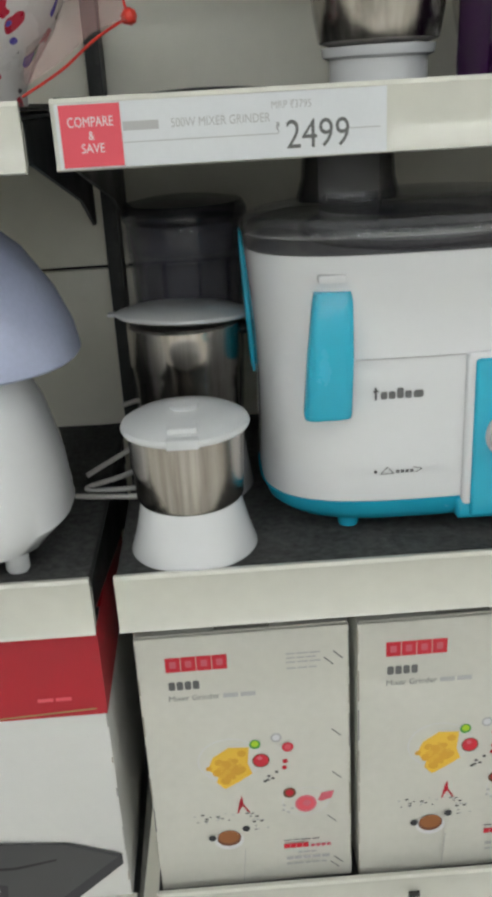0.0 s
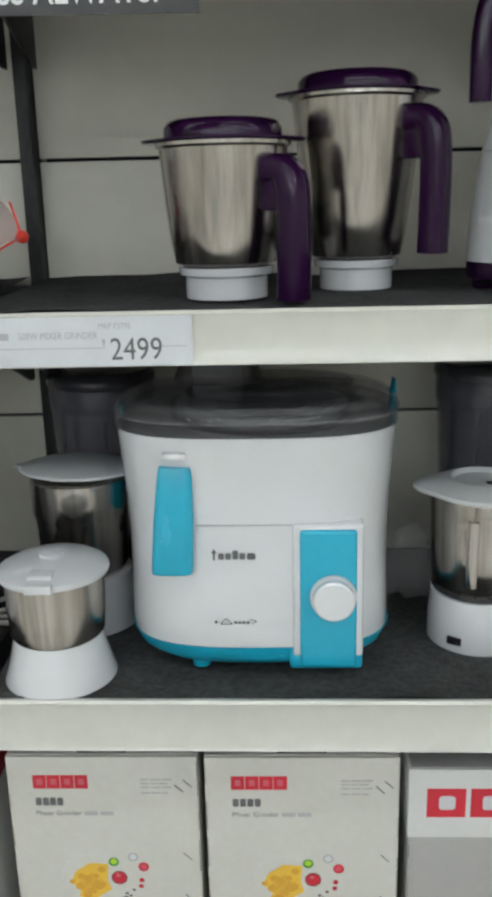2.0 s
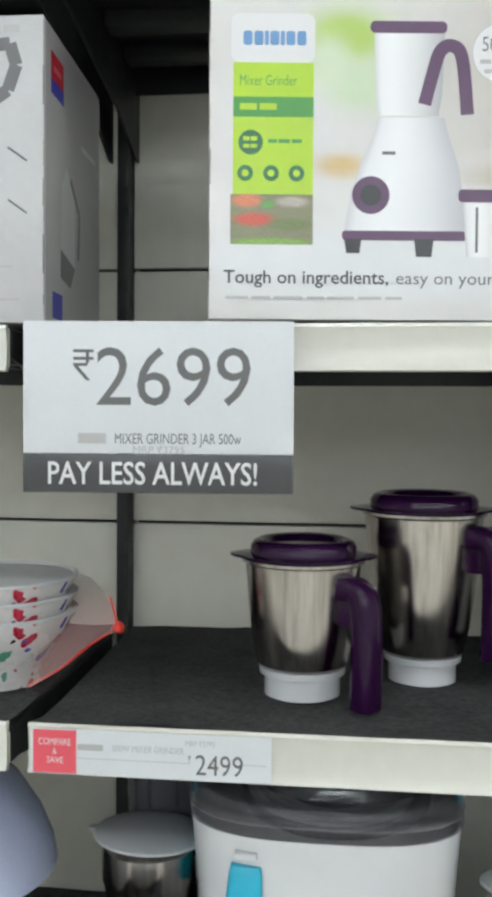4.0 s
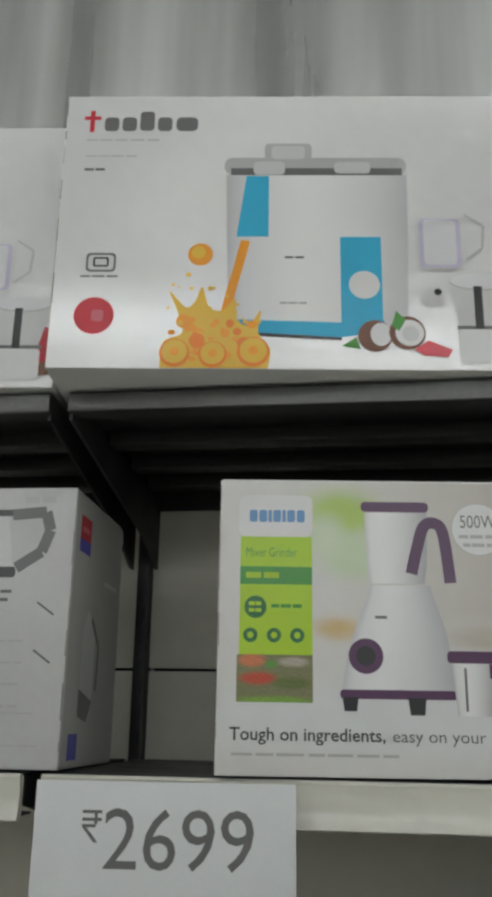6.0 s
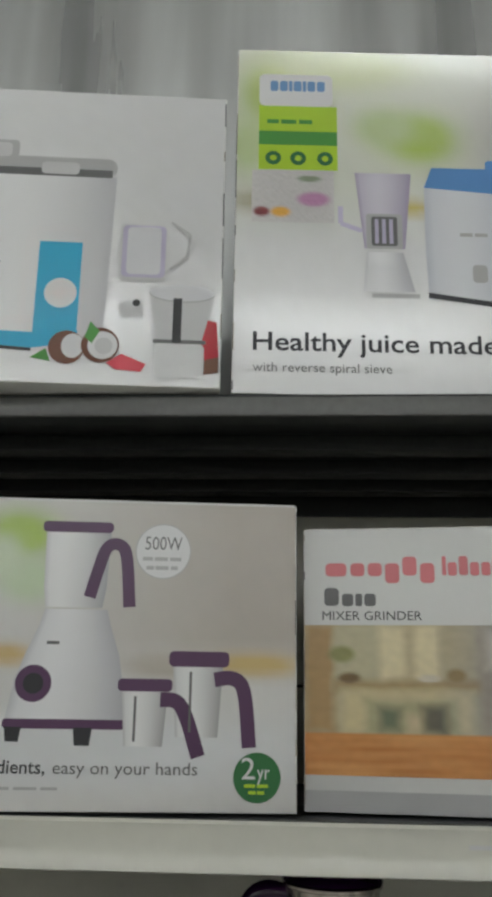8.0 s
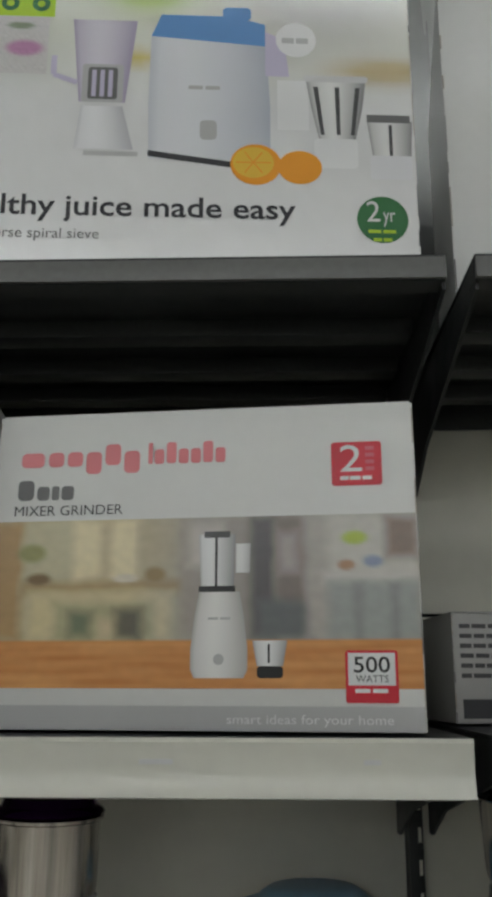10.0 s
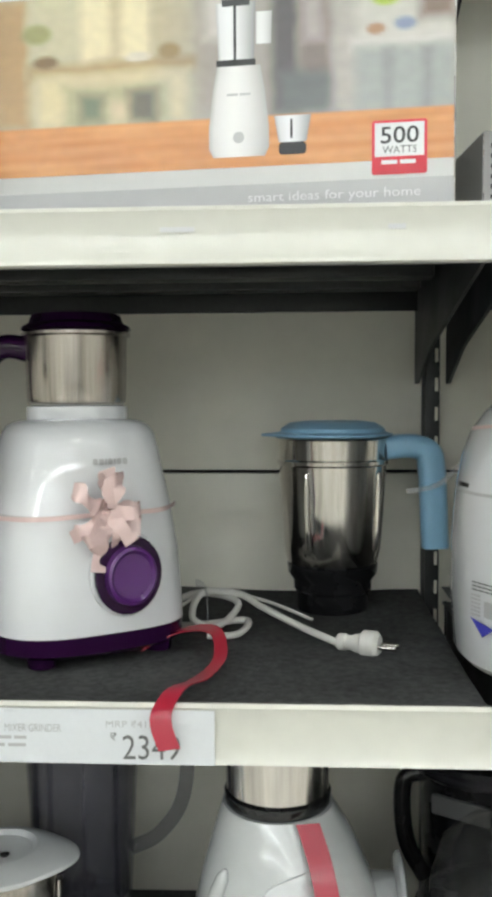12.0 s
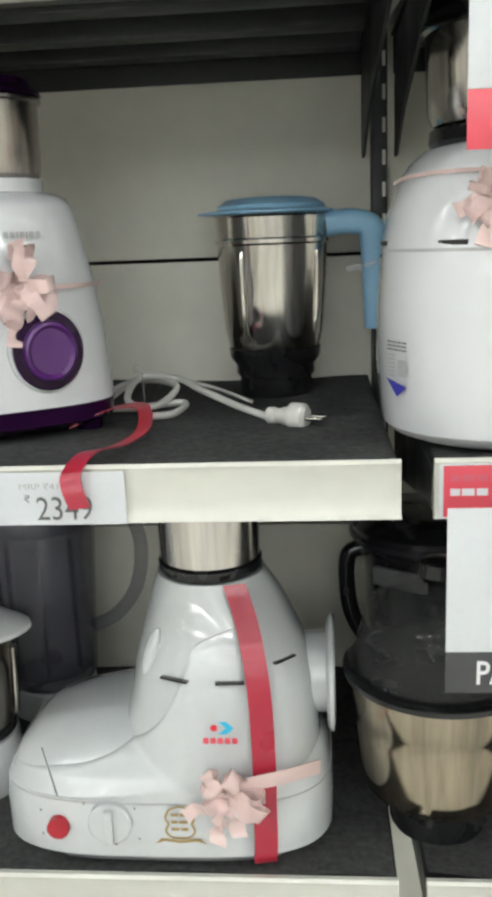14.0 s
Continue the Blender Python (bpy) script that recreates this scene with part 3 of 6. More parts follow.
    p.stroke([(0.8, 0.59), (0.845, 0.585), (0.872, 0.63), (0.885, 0.8)], 0.034, "i_plum")
    for u in (0.61, 0.74):
        p.rect(u, 0.645 if u < 0.7 else 0.565, u + 0.006, 0.785 if u < 0.7 else 0.755, "i_grey")
    p.done("printed_jar", "picture of two small jars")
    p.disc(0.665, 0.17, 0.069, "i_lgrey")
    p.disc(0.665, 0.17, 0.0665, "i_white")
    p.text("500W", 0.62, 0.165, 0.045, "i_grey", 0.712)
    p.bars(0.615, 0.19, 0.715, 0.203, "i_lgrey", 3)
    p.bars(0.625, 0.22, 0.705, 0.233, "i_lgrey", 3, 5)
    p.text("Tough on ingredients,", 0.035, 0.885, 0.04, "i_dgrey", 0.412, 0.012)
    p.text("easy on your hands", 0.43, 0.885, 0.038, "i_grey", 0.765)
    p.bars(0.04, 0.925, 0.45, 0.934, "i_lgrey", 7)
    p.disc(0.905, 0.89, 0.056, "i_dgreen")
    p.text("2", 0.868, 0.895, 0.065, "i_white", 0.9)
    p.text("yr", 0.905, 0.895, 0.045, "i_white", 0.935)
    p.bars(0.875, 0.91, 0.935, 0.92, "i_lime", 2)
    p.bars(0.885, 0.93, 0.925, 0.94, "i_lime", 2)
    p.done("printed_writing")


def aero_carton():
    t, w = carton("mixer_carton", 0.409, 0.748, 0.65, 0.614, 0.22, L3, 0.251, "card", "white carton with red mark and kitchen photo")
    p = Print(t, w, 0.251)
    scene = ((0.0, 0.0, 0.08, 0.72, (0.42, 0.3, 0.18)), (0.08, 0.0, 0.2, 0.42, (0.5, 0.5, 0.44)), (0.2, 0.0, 0.36, 0.38, (0.7, 0.67, 0.58)), (0.27, 0.0, 0.29, 0.38, (0.45, 0.4, 0.32)),
             (0.36, 0.0, 0.45, 0.46, (0.48, 0.44, 0.36)), (0.08, 0.38, 0.46, 0.44, (0.36, 0.27, 0.16)), (0.1, 0.44, 0.44, 0.73, (0.6, 0.56, 0.44)), (0.16, 0.5, 0.4, 0.73, (0.4, 0.4, 0.32)),
             (0.2, 0.56, 0.25, 0.7, (0.16, 0.2, 0.16)), (0.27, 0.6, 0.31, 0.72, (0.56, 0.5, 0.42)), (0.31, 0.54, 0.37, 0.72, (0.13, 0.13, 0.12)), (0.46, 0.0, 0.62, 0.7, (0.4, 0.36, 0.32)), (0.48, 0.04, 0.56, 0.3, (0.62, 0.58, 0.54)),
             (0.62, 0.0, 0.68, 0.72, (0.12, 0.11, 0.11)), (0.68, 0.0, 0.75, 0.6, (0.25, 0.2, 0.18)), (0.69, 0.1, 0.73, 0.34, (0.48, 0.42, 0.4)), (0.64, 0.5, 0.76, 0.72, (0.16, 0.17, 0.17)), (0.75, 0.0, 0.8, 0.72, (0.5, 0.46, 0.42)),
             (0.8, 0.0, 1.0, 0.36, (0.62, 0.6, 0.54)), (0.79, 0.34, 1.0, 0.4, (0.7, 0.68, 0.64)), (0.8, 0.4, 1.0, 0.72, (0.4, 0.42, 0.4)), (0.86, 0.42, 0.87, 0.72, (0.26, 0.27, 0.26)), (0.94, 0.42, 0.95, 0.72, (0.26, 0.27, 0.26)), (0.93, 0.02, 1.0, 0.26, (0.28, 0.2, 0.16)))

    def ground(s, c):
        if c > 0.72:
            return Vector((0.5, 0.17, 0.035)).lerp(Vector((0.72, 0.36, 0.12)), 0.5 + 0.5 * noise.noise(Vector((s * 5, c * 26, 0))))
        q = Vector((s, c, 0)) + Vector((noise.noise(Vector((s * 22, c * 9, 1))), noise.noise(Vector((s * 22, c * 9, 5))) * 2.5, 0)) * 0.006
        ink_now = Vector((0.46, 0.44, 0.38))
        for x0, y0, x1, y1, col in scene:
            near = min(q.x - x0, x1 - q.x, (q.y - y0) * 0.4, (y1 - q.y) * 0.4)
            ink_now = ink_now.lerp(Vector(col), max(0.0, min(1.0, 0.5 + near / 0.03)))
        warm = max(0.0, min(1.0, (0.5 - s) * 6))
        return Vector([k * m for k, m in zip(ink_now, Vector((0.86, 0.86, 0.86)).lerp(Vector((1.06, 0.97, 0.72)), warm))])
    p.photo(0.003, 0.355, 0.997, 0.875, 130, 64, blobs(ground, [
        (0.1, 0.2, 0.035, 1.6, (0.3, 0.3, 0.12)), (0.12, 0.36, 0.03, 1.2, (0.2, 0.13, 0.06)), (0.86, 0.14, 0.03, 1.4, (0.4, 0.5, 0.07)), (0.9, 0.28, 0.022, 1.6, (0.25, 0.3, 0.42)), (0.84, 0.3, 0.02, 1.6, (0.4, 0.24, 0.14)),
        (0.4, 0.34, 0.025, 1.8, (0.3, 0.22, 0.1)), (0.33, 0.36, 0.03, 0.9, (0.66, 0.6, 0.48))], 0.08, 2.5))
    p.done("printed_photo", "blurred photo of a kitchen over an orange tabletop")
    p.rect(0.003, 0.925, 0.997, 0.995, "i_lgrey")
    p.form([(0.588, 0.505, 0.597), (0.66, 0.495, 0.606), (0.76, 0.486, 0.615), (0.82, 0.486, 0.615), (0.845, 0.495, 0.606)], (0.8, 0.79, 0.77), (0.36, 0.35, 0.34), 0.4)
    p.form([(0.41, 0.502, 0.588), (0.575, 0.508, 0.584)], (0.8, 0.8, 0.8), (0.2, 0.2, 0.2), 0.3)
    p.rect(0.515, 0.4, 0.575, 0.42, "i_dgrey")
    p.rect(0.54, 0.42, 0.546, 0.57, "i_black")
    p.rect(0.503, 0.57, 0.587, 0.588, "i_black")
    p.form([(0.44, 0.588, 0.622), (0.53, 0.588, 0.62)], (0.75, 0.75, 0.74), (0.4, 0.4, 0.4), 0.3)
    p.disc(0.55, 0.79, 0.012, "i_lgrey")
    p.bars(0.525, 0.665, 0.58, 0.672, "i_lgrey", 2)
    p.form([(0.735, 0.626, 0.704), (0.81, 0.636, 0.694)], (0.8, 0.8, 0.8), (0.25, 0.25, 0.25), 0.4)
    p.rect(0.636, 0.81, 0.694, 0.845, "i_black", 0.008)
    p.rect(0.66, 0.745, 0.665, 0.8, "i_black")
    p.done("printed_mixer", "picture of a white mixer with a steel jar")
    p.mark(0.055, 0.1, 0.36, 0.18, "i_faded_red", word("wide x x desc tall desc"))
    p.mark(0.375, 0.1, 0.565, 0.18, "i_faded_red", word("thin x tall x x tall x"))
    p.mark(0.053, 0.215, 0.2, 0.29, "i_grey", [(1.3, 0, 1), (1, 0.3, 1), (0.6, 0.3, 1), (1, 0.3, 1)])
    p.text("MIXER GRINDER", 0.052, 0.337, 0.032, "i_dgrey", 0.318)
    p.rect(0.81, 0.125, 0.925, 0.265, "i_red", 0.008)
    p.text("2", 0.83, 0.22, 0.085, "i_white", 0.88)
    for k in range(4):
        p.rect(0.888, 0.14 + k * 0.022, 0.908, 0.152 + k * 0.022, "i_pink")
    p.bars(0.83, 0.235, 0.905, 0.247, "i_white", 3)
    p.rect(0.83, 0.765, 0.943, 0.915, "i_red", 0.006)
    p.rect(0.836, 0.772, 0.937, 0.865, "i_white")
    p.text("500", 0.848, 0.828, 0.045, "i_black", 0.926, 0.01)
    p.text("WATTS", 0.852, 0.856, 0.02, "i_dgrey", 0.922)
    p.bars(0.85, 0.875, 0.925, 0.886, "i_white", 2)
    p.text("smart ideas for your home", 0.57, 0.975, 0.026, "i_white", 0.93)
    p.done("printed_writing")


def juicer_carton(x0, y0):
    t, w = carton("juicer_carton", x0, x0 + 0.462, y0, y0 + 0.05, 0.26, L4, 0.316, "card", "silver-white carton printed with juicer and orange splash")
    p = Print(t, w, 0.316)
    p.photo(0.003, 0.004, 0.997, 0.996, 40, 30, blobs(lambda s, c: Vector((0.72, 0.72, 0.72)).lerp(Vector((0.6, 0.6, 0.61)), abs(s - 0.5)), [
        (0.45, 0.45, 0.3, 1.0, (0.8, 0.8, 0.8)), (0.5, 1.0, 0.6, 0.12, (0.82, 0.82, 0.82))]), "foil")
    p.done("printed_background")
    p.rect(0.055, 0.06, 0.066, 0.145, "i_red")
    p.rect(0.042, 0.082, 0.08, 0.097, "i_red")
    p.mark(0.085, 0.058, 0.308, 0.145, "i_grey", [(1, 0.28, 1), (1, 0.28, 1), (1, 0, 1), (1, 0.28, 1), (1.5, 0.28, 1)])
    p.bars(0.05, 0.172, 0.22, 0.18, "i_lgrey", 5)
    p.bars(0.05, 0.235, 0.17, 0.242, "i_lgrey", 4)
    p.bars(0.05, 0.285, 0.1, 0.295, "i_grey", 2)
    p.rect(0.07, 0.6, 0.135, 0.668, "i_grey", 0.01)
    p.rect(0.075, 0.608, 0.13, 0.66, "i_silver", 0.008)
    p.rect(0.085, 0.615, 0.12, 0.65, "i_dgrey", 0.006)
    p.rect(0.09, 0.622, 0.115, 0.643, "i_silver")
    p.bars(0.06, 0.68, 0.145, 0.687, "i_grey", 3)
    p.disc(0.095, 0.82, 0.043, "i_red")
    p.rect(0.09, 0.8, 0.115, 0.84, "i_pink", 0.006)
    p.done("printed_mark")
    whole, p.m = p.m, p.m @ Matrix.Translation((-0.03 * w, 0, 0))
    p.form([(0.31, 0.4, 0.8), (0.6, 0.406, 0.796), (0.85, 0.41, 0.79)], (0.82, 0.82, 0.82), (0.5, 0.5, 0.52), 0.45)
    p.rect(0.395, 0.245, 0.8, 0.31, "i_lgrey", 0.02)
    p.rect(0.41, 0.285, 0.79, 0.312, "i_grey")
    p.rect(0.46, 0.26, 0.53, 0.31, "i_silver", 0.01)
    p.rect(0.64, 0.262, 0.72, 0.305, "i_silver", 0.01)
    p.rect(0.485, 0.19, 0.59, 0.25, "i_lgrey", 0.01)
    p.rect(0.5, 0.2, 0.575, 0.25, "i_silver", 0.01)
    p.poly([(0.425, 0.54), (0.495, 0.54), (0.495, 0.315), (0.445, 0.315)], "i_cyan")
    p.rect(0.65, 0.54, 0.738, 0.85, "i_cyan")
    p.disc(0.7, 0.71, 0.033, "i_white")
    p.poly([(0.4, 0.83), (0.65, 0.84), (0.74, 0.83), (0.74, 0.87), (0.65, 0.89), (0.4, 0.87)], "i_cyan")
    p.poly([(0.43, 0.885), (0.65, 0.9), (0.65, 0.89), (0.43, 0.872)], "i_charcoal")
    p.bars(0.53, 0.61, 0.575, 0.618, "i_grey", 2)
    p.bars(0.52, 0.77, 0.58, 0.778, "i_lgrey", 3)
    p.m = whole
    p.done("printed_juicer", "picture of a white and blue juicer")
    p.disc(0.318, 0.605, 0.027, "i_orange")
    p.disc(0.314, 0.597, 0.015, "i_amber")
    p.stroke([(0.415, 0.555), (0.4, 0.65), (0.385, 0.74), (0.37, 0.84)], 0.02, "i_orange")
    outline = [(0.24, 0.995), (0.245, 0.91), (0.285, 0.875), (0.272, 0.8), (0.255, 0.735), (0.29, 0.79), (0.31, 0.77), (0.325, 0.72), (0.34, 0.79), (0.37, 0.8), (0.395, 0.76), (0.4, 0.83), (0.425, 0.85), (0.45, 0.8), (0.445, 0.88), (0.47, 0.93), (0.465, 0.995)]
    p.poly([(q.x, q.y) for q in spline([(u, v, 0) for u, v in outline], 5)], "i_amber")
    rnd = random.Random(8)
    for _ in range(46):
        u, v = rnd.uniform(0.26, 0.45), rnd.uniform(0.83, 0.965)
        p.disc(u, v, rnd.uniform(0.005, 0.017), rnd.choice(("i_orange", "i_amber", "i_peel", "i_orange")), rnd.uniform(0.5, 1.2), 14)
    for _ in range(16):
        p.disc(rnd.uniform(0.23, 0.43), rnd.uniform(0.67, 0.84), rnd.uniform(0.002, 0.006), "i_amber", 1.0, 10)
    for u, v, k in ((0.27, 0.945, 0.032), (0.435, 0.94, 0.034), (0.35, 0.95, 0.03)):
        p.disc(u, v, k, "i_peel")
        p.disc(u, v - 0.004, k * 0.84, "i_amber")
        p.disc(u, v - 0.004, k * 0.3, "i_orange")
    p.done("printed_juice_splash", "picture of an orange juice splash")
    p.disc(0.69, 0.885, 0.036, "i_brown")
    p.disc(0.702, 0.88, 0.022, "i_white", 1.2)
    p.disc(0.757, 0.875, 0.038, "i_brown")
    p.disc(0.762, 0.875, 0.03, "i_white")
    p.disc(0.764, 0.877, 0.018, "i_silver")
    p.poly([(0.725, 0.85), (0.735, 0.8), (0.755, 0.83), (0.74, 0.87)], "i_green")
    p.poly([(0.62, 0.92), (0.65, 0.89), (0.66, 0.93)], "i_green")
    p.poly([(0.77, 0.93), (0.8, 0.9), (0.85, 0.93), (0.84, 0.955), (0.79, 0.95)], "i_rose")
    p.poly([(0.94, 0.84), (0.965, 0.78), (0.99, 0.79), (0.995, 0.9), (0.95, 0.93)], "i_cred")
    p.poly([(0.945, 0.92), (0.995, 0.9), (0.995, 0.95), (0.955, 0.96)], "i_brown")
    p.done("printed_fruit", "picture of halved coconuts and red fruit")
    p.rect(0.785, 0.47, 0.885, 0.66, "i_silver", 0.01)
    p.rect(0.79, 0.475, 0.88, 0.65, "i_lilac", 0.01)
    p.rect(0.8, 0.48, 0.87, 0.64, "i_pale", 0.01)
    for q in ((0.89, 0.46, 0.93, 0.5), (0.93, 0.5, 0.925, 0.58), (0.925, 0.58, 0.89, 0.62)):
        p.line(*q, 0.006, "i_lgrey")
    p.rect(0.79, 0.73, 0.84, 0.78, "i_silver", 0.008)
    p.disc(0.825, 0.735, 0.008, "i_black")
    p.poly([(0.87, 0.85), (0.96, 0.85), (0.985, 0.7), (0.85, 0.7)], "i_silver")
    p.disc(0.918, 0.7, 0.068, "i_lgrey", 0.3)
    p.disc(0.918, 0.697, 0.066, "i_pale", 0.28)
    p.rect(0.865, 0.86, 0.965, 0.97, "i_white", 0.012)
    p.rect(0.862, 0.85, 0.968, 0.862, "i_grey")
    p.rect(0.9, 0.715, 0.918, 0.86, "i_black")
    p.done("printed_jar", "picture of a clear jug and grinder jar")
    return t


def tall_carton():
    t, w = carton("juicer_carton", 0.341, 0.764, 0.595, 0.625, 0.26, L4, 0.388, "card", "tall white and green carton printed with oranges")
    p = Print(t, w, 0.388)
    ground = lambda s, c: Vector((0.66, 0.68, 0.58)).lerp(Vector((0.74, 0.74, 0.74)), min(1, max(0, (c - 0.4) * 5)))
    p.photo(0.003, 0.003, 0.997, 0.997, 56, 46, blobs(ground, [
        (0.1, 0.14, 0.1, 1.2, (0.4, 0.52, 0.1)), (0.03, 0.3, 0.06, 1.5, (0.5, 0.6, 0.3)), (0.45, 0.27, 0.1, 0.8, (0.42, 0.58, 0.06)), (0.36, 0.24, 0.08, 0.8, (0.5, 0.6, 0.3)),
        (0.25, 0.05, 0.2, 0.4, (0.6, 0.65, 0.35)), (0.8, 0.25, 0.25, 0.8, (0.45, 0.44, 0.42)), (0.95, 0.5, 0.12, 0.3, (0.5, 0.4, 0.2)), (0.42, 0.48, 0.04, 0.6, (0.6, 0.5, 0.15)),
        (0.06, 0.47, 0.08, 0.4, (0.45, 0.42, 0.3))]), "foil")
    p.done("printed_background", "soft green and white printed background")
    p.rect(0.055, 0.08, 0.235, 0.18, "i_white", 0.015)
    p.mark(0.08, 0.098, 0.218, 0.135, "i_faded_blue", word("cap cap thin cap thin cap cap"))
    p.rect(0.055, 0.18, 0.245, 0.375, "i_lime")
    p.rect(0.055, 0.258, 0.245, 0.3, "i_green")
    p.bars(0.075, 0.222, 0.19, 0.235, "i_green", 3)
    for u in (0.09, 0.15, 0.215):
        p.disc(u, 0.34, 0.019, "i_dgreen")
        p.disc(u, 0.34, 0.008, "i_lime")
    p.photo(0.04, 0.378, 0.235, 0.53, 40, 26, blobs((0.58, 0.56, 0.55), [(0.12, 0.8, 0.1, 0.9, (0.25, 0.04, 0.05)), (0.35, 0.8, 0.12, 0.8, (0.75, 0.4, 0.06)),
                                                                    (0.75, 0.55, 0.2, 0.7, (0.5, 0.25, 0.42)), (0.7, 0.15, 0.15, 0.4, (0.25, 0.3, 0.2))], 0.15, 3.0))
    p.done("printed_panel", "lime green printed panel with small round symbols")
    p.form([(0.38, 0.285, 0.42), (0.6, 0.305, 0.4)], (0.66, 0.63, 0.7), (0.34, 0.29, 0.42), 0.4)
    p.rect(0.31, 0.5, 0.395, 0.6, "i_lgrey", 0.006)
    p.rect(0.322, 0.508, 0.383, 0.592, "i_grey", 0.006)
    for k in range(3):
        p.rect(0.33 + k * 0.017, 0.515, 0.339 + k * 0.017, 0.585, "i_lilac")
    p.form([(0.61, 0.31, 0.395), (0.72, 0.3, 0.42)], (0.8, 0.8, 0.81), (0.42, 0.42, 0.45))
    p.line(0.3, 0.55, 0.25, 0.53, 0.012, "i_lilac")
    p.line(0.25, 0.53, 0.25, 0.48, 0.012, "i_lilac")
    p.rect(0.32, 0.725, 0.43, 0.737, "i_lgrey")
    p.form([(0.41, 0.45, 0.69), (0.6, 0.448, 0.7), (0.74, 0.452, 0.7)], (0.72, 0.73, 0.76), (0.4, 0.43, 0.5), 0.3)
    p.poly([(0.45, 0.42), (0.69, 0.44), (0.69, 0.38), (0.62, 0.36), (0.47, 0.36)], "i_sky")
    p.rect(0.6, 0.335, 0.66, 0.37, "i_sky", 0.01)
    p.poly([(0.69, 0.52), (0.74, 0.52), (0.73, 0.42), (0.69, 0.4)], "i_lilac")
    p.poly([(0.45, 0.735), (0.66, 0.765), (0.66, 0.75), (0.45, 0.72)], "i_charcoal")
    p.rect(0.555, 0.64, 0.59, 0.69, "i_lgrey", 0.01)
    p.bars(0.53, 0.55, 0.6, 0.56, "i_lgrey", 2)
    p.poly([(0.715, 0.66), (0.78, 0.66), (0.78, 0.53), (0.715, 0.53)], "i_white")
    p.form([(0.53, 0.775, 0.9), (0.6, 0.785, 0.892), (0.68, 0.8, 0.876)], (0.75, 0.75, 0.74), (0.16, 0.16, 0.16), 0.4)
    for u, d in ((0.79, 0.014), (0.835, 0.002), (0.878, -0.012)):
        p.poly([(u, 0.545), (u + 0.01, 0.545), (u + d + 0.008, 0.67), (u + d, 0.67)], "i_dgrey")
    p.rect(0.77, 0.515, 0.905, 0.532, "i_silver", 0.006)
    p.rect(0.79, 0.68, 0.88, 0.755, "i_white", 0.01)
    p.form([(0.63, 0.9, 0.995), (0.72, 0.91, 0.99)], (0.72, 0.72, 0.71), (0.2, 0.2, 0.2), 0.4)
    p.rect(0.945, 0.64, 0.952, 0.72, "i_dgrey")
    p.rect(0.905, 0.72, 0.99, 0.78, "i_pale", 0.008)
    p.rect(0.9, 0.615, 0.99, 0.635, "i_grey")
    p.disc(0.67, 0.75, 0.052, "i_orange", 0.9)
    p.disc(0.665, 0.745, 0.042, "i_amber", 0.85)
    for k in range(6):
        p.line(0.665, 0.745, 0.665 + 0.036 * math.cos(k * 1.05), 0.745 - 0.03 * math.sin(k * 1.05), 0.003, "i_orange")
    p.disc(0.76, 0.755, 0.045, "i_orange", 0.85)
    p.disc(0.755, 0.42, 0.043, "i_white")
    p.bars(0.725, 0.415, 0.785, 0.43, "i_lgrey", 2)
    p.done("printed_juicer", "picture of a juicer, jug, jars and cut oranges")
    p.text("Healthy juice made easy", 0.047, 0.884, 0.048, "i_charcoal", 0.75, 0.014)
    p.text("with reverse spiral sieve", 0.047, 0.94, 0.024, "i_grey", 0.36)
    p.disc(0.925, 0.88, 0.052, "i_dgreen")
    p.text("2", 0.893, 0.885, 0.05, "i_white", 0.92)
    p.text("yr", 0.926, 0.885, 0.035, "i_white", 0.95)
    p.bars(0.895, 0.905, 0.955, 0.913, "i_lime", 2)
    p.bars(0.905, 0.925, 0.945, 0.933, "i_lime", 2)
    p.done("printed_writing")


